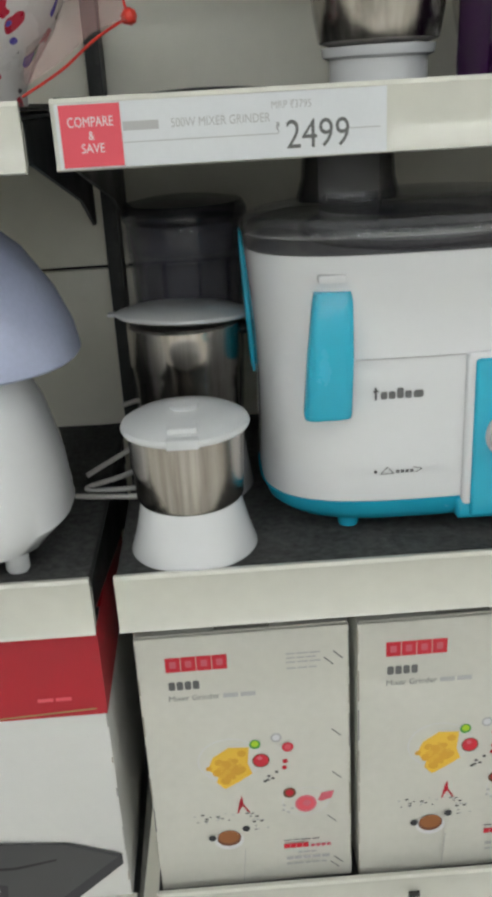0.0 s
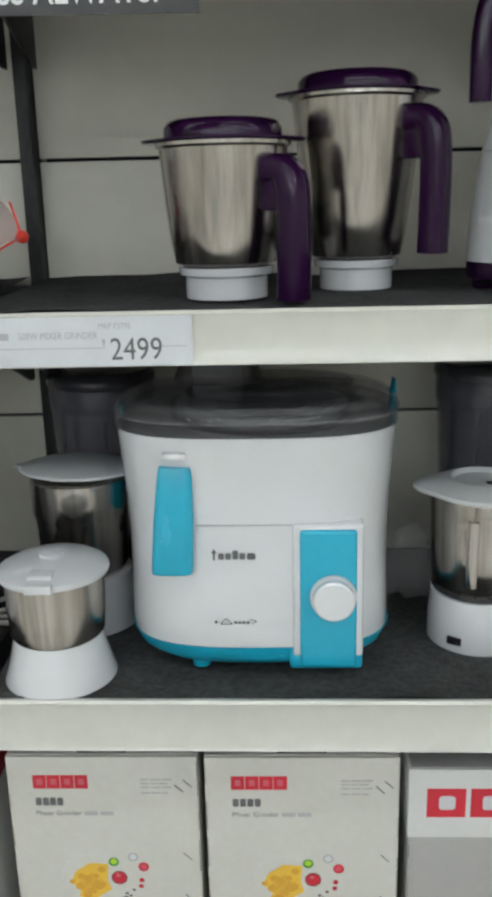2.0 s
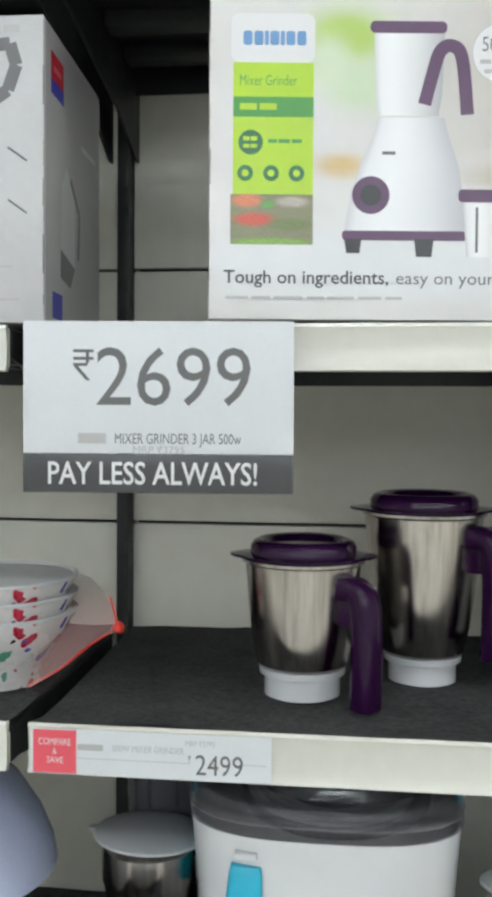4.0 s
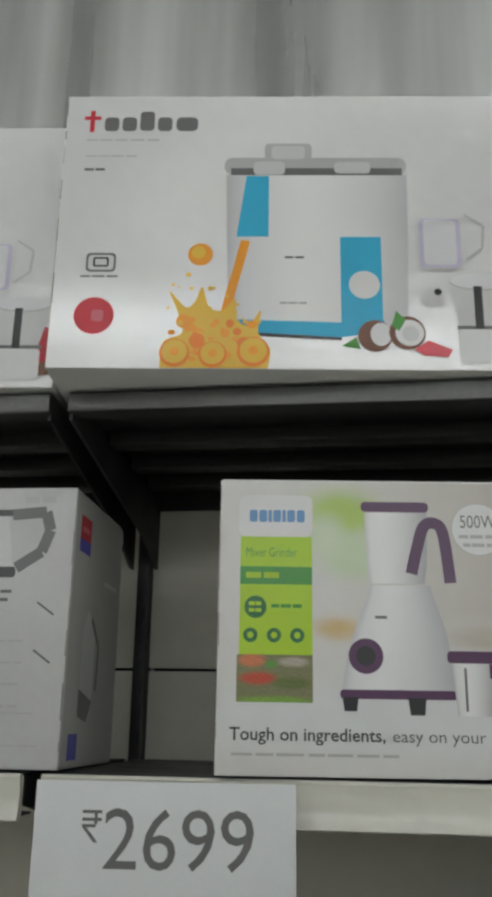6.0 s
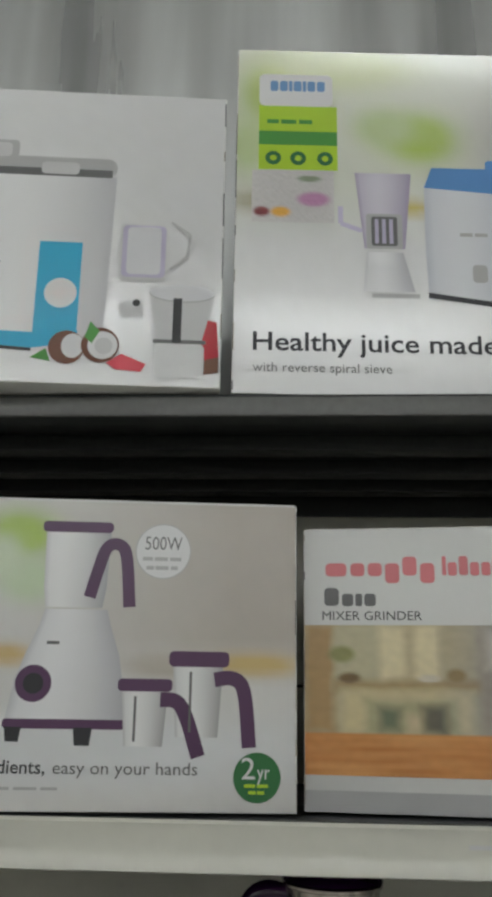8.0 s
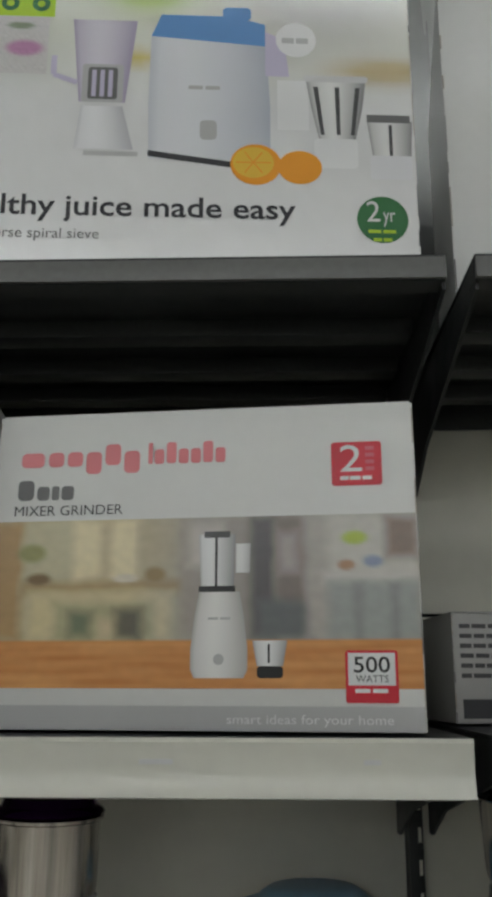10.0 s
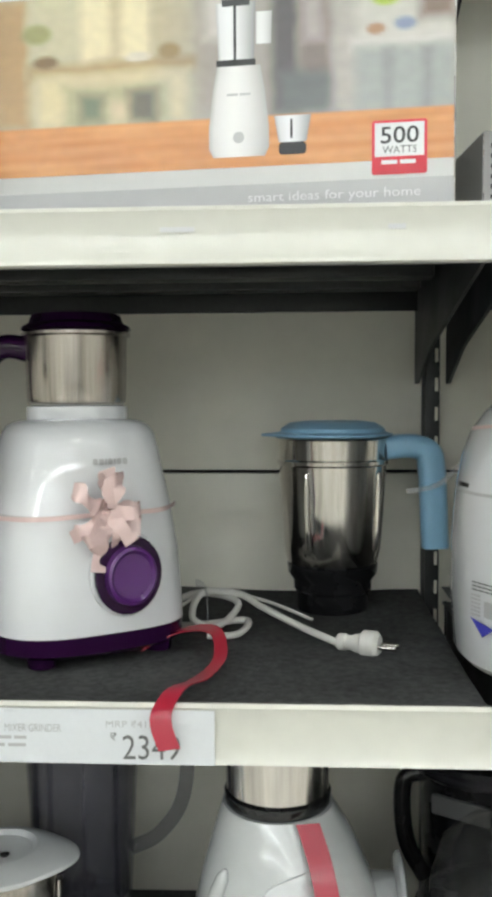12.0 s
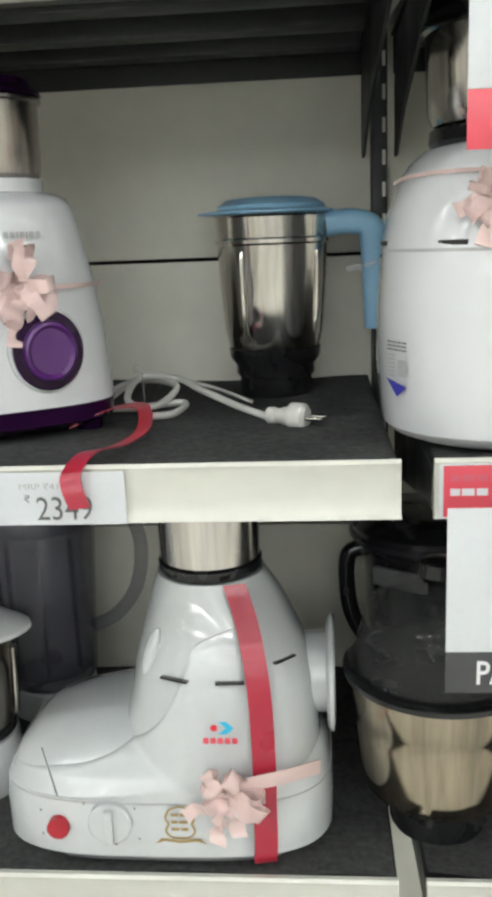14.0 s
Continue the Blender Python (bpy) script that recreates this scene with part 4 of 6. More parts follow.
def grinder_carton(x0, x1, y, label):
    t, w = carton("grinder_carton", x0, x1, y, y + 0.002, 0.25, L0, 0.302, "card_cream", label)
    p = Print(t, w, 0.302)
    for i in range(4):
        p.rect(0.135 + i * 0.073, 0.07, 0.135 + i * 0.073 + 0.07, 0.122, "i_red")
        p.rect(0.155 + i * 0.073, 0.084, 0.185 + i * 0.073, 0.108, "i_pink", 0.006)
        p.done("red_square")
    p.mark(0.138, 0.155, 0.29, 0.19, "i_grey", word("cap cap cap cap"))
    p.text("Mixer Grinder", 0.138, 0.228, 0.02, "i_grey", 0.38)
    p.bars(0.395, 0.212, 0.56, 0.228, "i_lgrey", 2)
    for k, v in enumerate((0.085, 0.1, 0.115, 0.137)):
        p.bars(0.7, v, 0.87 - 0.02 * (k % 2), v + 0.005, "i_lgrey", 3, k)
    p.done("printed_header", "row of small red squares over grey writing")
    p.disc(0.4, 0.47, 0.155, "i_pale", 0.85)
    p.disc(0.4, 0.47, 0.15, "card_cream", 0.85)
    p.poly([(0.29, 0.5), (0.32, 0.455), (0.4, 0.42), (0.5, 0.425), (0.49, 0.49), (0.51, 0.53), (0.44, 0.56), (0.37, 0.585), (0.33, 0.555), (0.34, 0.535)], "i_amber")
    rnd = random.Random(3)
    for _ in range(40):
        u, v = rnd.gauss(0.405, 0.03), rnd.gauss(0.5, 0.022)
        p.disc(u, v, rnd.uniform(0.01, 0.028), rnd.choice(("i_spice", "i_spice", "i_turmeric")), 0.9, 14)
    p.disc(0.53, 0.415, 0.028, "i_green")
    p.disc(0.53, 0.413, 0.018, "i_lime")
    p.disc(0.635, 0.395, 0.028, "i_lgrey")
    p.disc(0.635, 0.395, 0.018, "i_pale")
    p.disc(0.69, 0.435, 0.029, "i_red")
    p.disc(0.69, 0.435, 0.018, "i_rose")
    p.disc(0.555, 0.48, 0.043, "i_brown")
    p.disc(0.555, 0.48, 0.037, "i_red")
    p.disc(0.55, 0.47, 0.012, "i_pink")
    p.disc(0.675, 0.49, 0.014, "i_cred")
    p.disc(0.67, 0.515, 0.013, "i_cred")
    for u, v in ((0.59, 0.545), (0.61, 0.555), (0.57, 0.565), (0.63, 0.53), (0.585, 0.56)):
        p.disc(u, v, 0.01, "i_dgrey", 0.7)
    p.done("printed_food", "picture of an orange spice heap with small bowls")
    p.disc(0.77, 0.66, 0.12, "i_pale", 0.75)
    p.disc(0.77, 0.66, 0.116, "card_cream", 0.75)
    p.disc(0.69, 0.62, 0.033, "i_brown")
    p.disc(0.69, 0.62, 0.02, "i_cred")
    p.disc(0.77, 0.67, 0.055, "i_pink")
    p.disc(0.77, 0.67, 0.042, "i_rose")
    p.disc(0.775, 0.668, 0.02, "i_pink")
    p.poly([(0.83, 0.66), (0.85, 0.63), (0.915, 0.625), (0.9, 0.655), (0.85, 0.665)], "i_pink")
    for u, v in ((0.66, 0.67), (0.68, 0.7), (0.7, 0.685), (0.655, 0.69)):
        p.disc(u, v, 0.009, "i_lgrey", 0.7)
    p.done("printed_food", "picture of a pink dish with small bowls")
    p.disc(0.37, 0.8, 0.075, "i_white", 0.8)
    p.disc(0.37, 0.79, 0.062, "i_brown", 0.85)
    p.disc(0.37, 0.785, 0.054, "i_cinnamon", 0.8)
    p.poly([(0.42, 0.69), (0.435, 0.64), (0.45, 0.615), (0.455, 0.65), (0.49, 0.69), (0.45, 0.675)], "i_cred")
    p.poly([(0.43, 0.68), (0.45, 0.66), (0.475, 0.685), (0.455, 0.695)], "card_cream")
    p.disc(0.285, 0.785, 0.02, "i_charcoal")
    p.disc(0.46, 0.755, 0.02, "i_charcoal")
    rnd = random.Random(5)
    for cu, cv in ((0.25, 0.7), (0.53, 0.74), (0.5, 0.7), (0.36, 0.69)):
        for _ in range(7):
            p.disc(cu + rnd.uniform(-0.045, 0.045), cv + rnd.uniform(-0.022, 0.022), rnd.uniform(0.006, 0.011), rnd.choice(("i_dgrey", "i_lgrey", "i_grey")), 0.5, 12)
    p.done("printed_food", "picture of a brown spice bowl with seeds")
    p.bars(0.65, 0.818, 0.84, 0.823, "i_grey", 4)
    for i in range(4):
        p.rect(0.65 + i * 0.032, 0.835, 0.65 + i * 0.032 + 0.03, 0.855, "i_red")
    p.mark(0.785, 0.837, 0.895, 0.857, "i_pink", word("x x x x"))
    p.bars(0.72, 0.872, 0.82, 0.879, "i_lgrey", 3)
    p.bars(0.66, 0.892, 0.89, 0.905, "i_lgrey", 5)
    p.bars(0.66, 0.92, 0.87, 0.926, "i_lgrey", 5, 3)
    p.done("printed_footer")
    for u, v in ((0.9, 0.12), (0.945, 0.1), (0.93, 0.39), (0.93, 0.56), (0.9, 0.74), (0.91, 0.94), (0.93, 0.92)):
        p.line(u - 0.022, v - 0.014, u + 0.022, v + 0.014, 0.006, "i_grey")
        p.done("staple")
    p.line(0.45, 0.84, 0.43, 0.995, 0.003, "i_lgrey")
    p.done("crease")


def grey_carton():
    t, w = carton("grinder_carton", 0.285, 0.63, 0.655, 0.657, 0.25, L0, 0.291, "card_grey", "grey carton with white lid band and red squares")
    part("lid_band", rbox(-0.001, w + 0.001, -0.0012, 0.25, 0.213, 0.292, 0.001), M["card"], t, "white card lid band")
    p = Print(t, w, 0.291, Matrix.Translation((0, -0.0012, 0)))
    for i in range(4):
        p.rect(0.045 + i * 0.125, 0.065, 0.045 + i * 0.125 + 0.121, 0.19, "i_white")
        p.rect(0.05 + i * 0.125, 0.07, 0.045 + i * 0.125 + 0.117, 0.185, "i_red")
        p.rect(0.085 + i * 0.125, 0.1, 0.132 + i * 0.125, 0.155, "i_pale", 0.01)
        p.done("red_square")
    p.disc(0.375, 0.9, 0.03, "i_rose", 0.85)
    p.disc(0.44, 0.895, 0.026, "i_brown")
    p.poly([(0.38, 0.86), (0.45, 0.83), (0.54, 0.85), (0.5, 0.885), (0.42, 0.88)], "i_grey")
    p.disc(0.385, 0.77, 0.004, "i_black")
    p.disc(0.5, 0.9, 0.05, "i_cred")
    p.done("printed_berries", "picture of berries")


def toaster_carton():
    t, w = carton("toaster_carton", -0.42, -0.149, 0.643, 0.645, 0.24, L0, 0.326, "card", "white carton with red lid band and toaster picture")
    part("lid_band", rbox(-0.001, w + 0.001, -0.0015, 0.24, 0.236, 0.327, 0.001), M["i_cred"], t, "red card lid band")
    p = Print(t, w, 0.326, Matrix.Translation((0, -0.0015, 0)))
    p.bars(0.78, 0.21, 0.9, 0.222, "i_rose", 2)
    p.rect(0.3, 0.08, 0.36, 0.12, "i_charcoal")
    p.line(0.3, 0.28, 0.97, 0.255, 0.006, "i_gold")
    p.poly([(0.1, 1.0), (0.74, 1.0), (0.985, 0.83), (0.985, 0.79), (0.8, 0.73), (0.3, 0.69), (0.1, 0.71)], "i_charcoal")
    p.poly([(0.1, 0.96), (0.7, 0.98), (0.97, 0.8), (0.78, 0.735), (0.3, 0.7), (0.1, 0.72)], "i_dgrey")
    p.poly([(0.1, 0.93), (0.55, 0.95), (0.56, 0.88), (0.4, 0.85), (0.1, 0.86)], "i_charcoal")
    p.poly([(0.4, 0.91), (0.5, 0.93), (0.53, 0.9), (0.44, 0.88)], "i_lgrey")
    p.poly([(0.42, 0.805), (0.6, 0.81), (0.75, 0.79), (0.75, 0.797), (0.6, 0.82), (0.42, 0.817)], "i_black")
    p.done("printed_toaster", "picture of a dark grey sandwich toaster")


def kettle_carton():
    t, w = carton("kettle_carton", -0.305, -0.113, 0.604, 0.61, 0.2, L3, 0.27, "card_pale", "pale grey carton with a steel kettle picture, on the shelf")
    p = Print(t, w, 0.27)
    p.bars(0.72, 0.03, 0.9, 0.055, "i_lgrey", 2)
    p.poly([(0.35, 0.3), (0.68, 0.3), (0.64, 0.1), (0.42, 0.1)], "i_silver")
    p.poly([(0.36, 0.26), (0.4, 0.26), (0.46, 0.11), (0.42, 0.11)], "i_white")
    p.rect(0.34, 0.295, 0.7, 0.335, "i_dgrey", 0.02)
    p.rect(0.4, 0.08, 0.68, 0.105, "i_dgrey", 0.01)
    for q in ((0.66, 0.1, 0.84, 0.09), (0.84, 0.09, 0.87, 0.16), (0.87, 0.16, 0.83, 0.24), (0.83, 0.24, 0.7, 0.3)):
        p.line(*q, 0.06, "i_grey")
    p.bars(0.4, 0.38, 0.7, 0.392, "i_grey", 4)
    p.bars(0.4, 0.41, 0.68, 0.422, "i_grey", 4, 2)
    for k in range(4):
        p.bars(0.35, 0.56 + k * 0.075, 0.78, 0.568 + k * 0.075, "i_lgrey", 5, k)
    p.rect(0.3, 0.81, 0.85, 0.815, "i_lgrey")
    p.disc(0.66, 0.92, 0.012, "i_grey")
    p.bars(0.68, 0.918, 0.9, 0.923, "i_lgrey", 2)
    for u, v in ((0.88, 0.45), (0.88, 0.62)):
        p.line(u - 0.05, v - 0.025, u + 0.04, v + 0.02, 0.01, "i_grey")
    p.done("printed_kettle", "picture of a steel kettle with a dark handle")
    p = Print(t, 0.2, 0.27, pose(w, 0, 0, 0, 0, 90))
    # Grey ground, darker around the middle and rear.
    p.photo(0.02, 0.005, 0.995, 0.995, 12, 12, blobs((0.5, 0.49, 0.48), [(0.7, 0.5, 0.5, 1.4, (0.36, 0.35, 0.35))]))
    p.rect(0.1, 0.08, 0.3, 0.2, "i_cred")
    p.rect(0.1, 0.17, 0.3, 0.22, "i_navy")
    p.rect(0.14, 0.12, 0.26, 0.14, "i_pink")
    p.rect(0.12, 0.88, 0.28, 0.97, "i_navy")
    p.poly([(0.25, 0.82), (0.42, 0.84), (0.5, 0.76), (0.5, 0.5), (0.35, 0.42), (0.27, 0.5)], "i_lgrey")
    p.poly([(0.25, 0.82), (0.42, 0.84), (0.5, 0.76), (0.25, 0.72)], "i_grey")
    p.line(0.42, 0.45, 0.58, 0.55, 0.04, "i_grey")
    p.line(0.58, 0.55, 0.56, 0.72, 0.04, "i_grey")
    p.rect(0.62, 0.28, 0.9, 0.3, "i_lgrey")
    p.done("printed_side", "grey side, darker towards the rear, with printed red and blue patches")


mixer_carton()
aero_carton()
juicer_carton(-0.13, 0.533)
juicer_carton(-0.602, 0.535)
tall_carton()
grinder_carton(-0.12, 0.074, 0.657, "cream stapled carton with spice bowls, beside black upright")
grinder_carton(0.081, 0.276, 0.657, "cream stapled carton with spice bowls, between two cartons")
grey_carton()
toaster_carton()
kettle_carton()

# plain cartons at the far ends
t, w = carton("small_carton", 0.803, 0.923, 0.79, 0.8, 0.15, L3, 0.1, "card_grey", "small grey carton with bands of tiny writing")
p = Print(t, w, 0.1)
for k in range(6):
    p.bars(0.06, 0.1 + k * 0.09, 0.4, 0.14 + k * 0.09, "i_dgrey", 3, k)
p.rect(0.06, 0.78, 0.5, 0.95, "i_charcoal")
p.done("printed_writing")
carton("large_carton", 0.805, 1.17, 0.69, 0.64, 0.26, L4, 0.35, "card", "plain white carton on the top shelf")

# ---- appliances ----
def disc_y(cx, cz, r, y0, y1, seg=36, rim=0.0015):
    """A round knob on a front: from y0 (back) to y1 (front, smaller y)."""
    rows = []
    for rr, y in ((r, y0), (r, y1 + rim), (r - rim, y1)):
        rows.append([(cx + rr * math.cos(2 * math.pi * i / seg), y, cz + rr * math.sin(2 * math.pi * i / seg)) for i in range(seg)])
    return rings(rows)


def juicer():
    t = thing("juicer", pose(0.1375, 0.76, L1 + 0.0015), "white and blue plastic juicer with a smoked clear lid", "juicer")
    part("base", loft([(0.011, 0.112, 0.08, 2.8, 0, 0), (0.014, 0.12, 0.088, 2.8, 0, 0), (0.022, 0.128, 0.094, 2.9, 0, 0), (0.0345, 0.1325, 0.0975, 3, 0, 0)]), M["cyan"], t, "blue plastic base")
    part("body", loft([(0.035, 0.131, 0.097, 3, 0, 0), (0.05, 0.1315, 0.098, 3, 0, 0), (0.09, 0.1305, 0.098, 3, 0, 0), (0.13, 0.13, 0.098, 3, 0, 0), (0.17, 0.1313, 0.0985, 3, 0, 0), (0.205, 0.134, 0.1, 3, 0, 0),
                       (0.239, 0.1368, 0.1015, 3, 0, 0), (0.244, 0.136, 0.101, 3, 0, 0)], 96), M["white_pl"], t)
    for sx, z0, z1 in ((-1, 0.125, 0.252), (1, 0.2, 0.272)):
        part("side_clamp", loft([(z0, 0.0015, 0.012, 3, sx * 0.132, 0.02), (z0 + 0.01, 0.003, 0.016, 3, sx * 0.1325, 0.02), (z1 - 0.02, 0.003, 0.016, 3, sx * 0.1375, 0.02), (z1, 0.0015, 0.012, 3, sx * 0.1385, 0.02)], 32), M["cyan"], t, "blue side clamp")
    lid = part("lid", loft([(0.2445, 0.1388, 0.1035, 3, 0, 0), (0.257, 0.1388, 0.1035, 3, 0, 0), (0.263, 0.137, 0.102, 3, 0, 0), (0.267, 0.132, 0.095, 2.8, 0, 0), (0.274, 0.1, 0.075, 2.4, 0, 0), (0.276, 0.06, 0.05, 2.2, 0, 0)], 96), M["smoke_lid"], t, "smoked clear lid")
    # Pale clear ring and rib, added to pass for glints along the lid.
    part("rim_glint", loft([(0.2572, 0.1394, 0.1043, 3, 0, 0), (0.259, 0.1398, 0.1047, 3, 0, 0)], 96), M["clear"], lid)
    part("lid_rib", loft([(0.2625, 0.128, 0.092, 2.9, 0, 0), (0.2685, 0.124, 0.089, 2.9, 0, 0), (0.2686, 0.121, 0.086, 2.9, 0, 0)], 80, False), M["clear"], lid)
    part("lid_step", loft([(0.268, 0.085, 0.062, 2.2, 0.015, -0.005), (0.2785, 0.081, 0.058, 2.2, 0.015, -0.005), (0.279, 0.07, 0.048, 2.2, 0.015, -0.005)], 64), M["smoke_lid"], lid)
    part("chute", loft([(0.272, 0.046, 0.036, 2.6, -0.04, 0.035), (0.29, 0.041, 0.033, 2.8, -0.04, 0.035), (0.322, 0.039, 0.031, 2.8, -0.04, 0.035)]), M["smoke_dark"], lid)
    part("pusher", loft([(0.245, 0.026, 0.02, 2.4, -0.04, 0.03), (0.33, 0.027, 0.022, 2.4, -0.04, 0.03)]), M["i_lgrey"], lid, "grey feed pusher inside the chute")
    part("filter_bowl", lathe([(0.03, 0.245), (0.082, 0.246), (0.086, 0.257), (0.08, 0.258), (0.03, 0.251)], 48, True, 0.005, 0.0), M["i_silver"], t, "pale grey filter bowl under the lid")
    part("filter_ring", lathe([(0.095, 0.245), (0.098, 0.253), (0.092, 0.253)], 48, True, 0.01, 0.0), M["smoke_dark"], t)
    part("locking_arm", loft([(0.115, 0.019, 0.012, 4, -0.0785, -0.0965), (0.119, 0.0195, 0.0145, 4, -0.0785, -0.0965), (0.166, 0.0185, 0.012, 4, -0.0755, -0.0965), (0.209, 0.016, 0.0085, 4, -0.073, -0.0955), (0.217, 0.0145, 0.006, 4, -0.073, -0.095)], 40),
         M["cyan"], t, "blue locking arm")
    part("arm_pivot", rbox(-0.084, -0.062, -0.1015, -0.085, 0.224, 0.2305, 0.002), M["white_pl"], t)
    part("switch_surround", rbox(0.034, 0.1, -0.1025, -0.06, 0.028, 0.162, 0.004, 3), M["white_pl"], t)
    part("switch_panel", rbox(0.0405, 0.0935, -0.106, -0.06, 0.018, 0.1575, 0.004, 3), M["cyan"], t, "blue switch panel")
    part("panel_foot", rbox(0.03, 0.1, -0.1015, -0.05, 0.014, 0.033, 0.005, 3), M["cyan"], t)
    knob = part("knob", disc_y(0.0715, 0.0925, 0.0195, -0.1065, -0.12), M["white_pl"], t, "white round switch knob")
    part("knob_skirt", disc_y(0.0715, 0.0925, 0.0215, -0.106, -0.111), M["white_mt"], knob)
    part("seam", rbox(-0.055, 0.034, -0.0995, -0.097, 0.1605, 0.1612, 0), M["i_lgrey"], t)
    p = Print(t, 0.042, 0.012, Matrix.Translation((-0.0415, -0.0988, 0.126)))
    p.rect(0.03, 0.05, 0.07, 0.95, "i_dgrey")
    p.rect(0.0, 0.25, 0.11, 0.38, "i_dgrey")
    p.mark(0.13, 0.1, 1.0, 0.95, "i_grey", [(1, 0.28, 1), (1, 0.28, 1), (1, 0, 1), (1, 0.28, 1), (1.5, 0.28, 1)])
    p.done("word_mark", "dark grey word mark")
    p = Print(t, 0.042, 0.008, Matrix.Translation((-0.0415, -0.0988, 0.06)))
    p.disc(0.05, 0.6, 0.035, "i_dgrey")
    for q in ((0.15, 0.9, 0.28, 0.15), (0.28, 0.15, 0.42, 0.9), (0.15, 0.9, 0.42, 0.9), (0.85, 0.9, 0.98, 0.5), (0.8, 0.3, 0.98, 0.5)):
        p.line(*q, 0.018, "i_grey")
    p.mark(0.45, 0.3, 0.82, 0.9, "i_grey", word("x x x x"))
    p.done("small_mark", "small grey line mark")
    for x, y in ((-0.058, -0.065), (0.085, -0.06), (-0.07, 0.06), (0.08, 0.06)):
        part("foot", lathe([(0.0085, 0.0005), (0.0095, 0.003), (0.0095, 0.013)], 20, True, x, y), M["cyan"], t)


juicer()


def flared_jar():
    t = thing("chutney_jar", pose(-0.058, 0.674, L1 + 0.0015), "small steel chutney jar on a flared white base", "jar")
    part("base", lathe([(0.052, 0.0005), (0.0548, 0.003), (0.0545, 0.006), (0.049, 0.022), (0.0445, 0.041), (0.043, 0.05), (0.038, 0.05)], 64), M["white_pl"], t, "flared white plastic base")
    part("bowl", lathe([(0.03, 0.048), (0.0435, 0.049), (0.0455, 0.052), (0.0472, 0.08), (0.048, 0.111), (0.047, 0.1115)], 64), M["steel"], t, "brushed steel bowl")
    lid = part("lid", lathe([(0.0525, 0.1115), (0.0535, 0.114), (0.0525, 0.117), (0.045, 0.1215), (0.03, 0.1255), (0.012, 0.128)], 64), M["white_mt"], t, "white domed plastic lid")
    part("lid_tab", rbox(-0.014, 0.012, -0.0555, -0.03, 0.111, 0.1195, 0.002), M["white_mt"], lid)
    part("lid_rib", rbox(-0.013, 0.011, -0.045, -0.008, 0.1185, 0.1255, 0.003), M["white_mt"], lid)
    part("cup", lathe([(0.012, 0.128), (0.0125, 0.131), (0.009, 0.132)], 24), M["white_mt"], lid)


flared_jar()


def steel_jar_behind():
    t = thing("grinder_jar", pose(-0.057, 0.802, L1 + 0.0015), "steel grinder jar with a tilted white lid on a white base", "jar")
    part("base", lathe([(0.057, 0.0005), (0.0585, 0.004), (0.055, 0.022), (0.05, 0.06), (0.045, 0.062)], 56), M["white_pl"], t, "white plastic base")
    part("bowl", lathe([(0.035, 0.06), (0.044, 0.062), (0.047, 0.07), (0.05, 0.12), (0.051, 0.122), (0.051, 0.127), (0.053, 0.13), (0.0535, 0.168), (0.051, 0.17)], 64), M["steel"], t, "stepped brushed steel bowl")
    bm = lathe([(0.06, 0.0), (0.063, 0.002), (0.062, 0.004), (0.05, 0.008), (0.03, 0.01), (0.01, 0.0105)], 56)
    bmesh.ops.transform(bm, matrix=pose(0, 0, 0.174, -4, 2, 0), verts=bm.verts)
    lid = part("lid", bm, M["white_mt"], t, "thin white plastic lid")
    bm = rbox(-0.07, -0.052, -0.006, 0.008, 0.0, 0.0035, 0.0015)
    bmesh.ops.transform(bm, matrix=pose(0, 0, 0.174, -4, 2, 0), verts=bm.verts)
    part("lid_tab", bm, M["white_mt"], lid)
    part("grip", sweep(spline([(0.05, 0.0, 0.158), (0.072, 0.0, 0.158), (0.077, 0, 0.13), (0.07, 0, 0.09)]), 0.006, 0.008, 12, (0, 1, 0)), M["black_pl"], t, "black plastic grip")


steel_jar_behind()


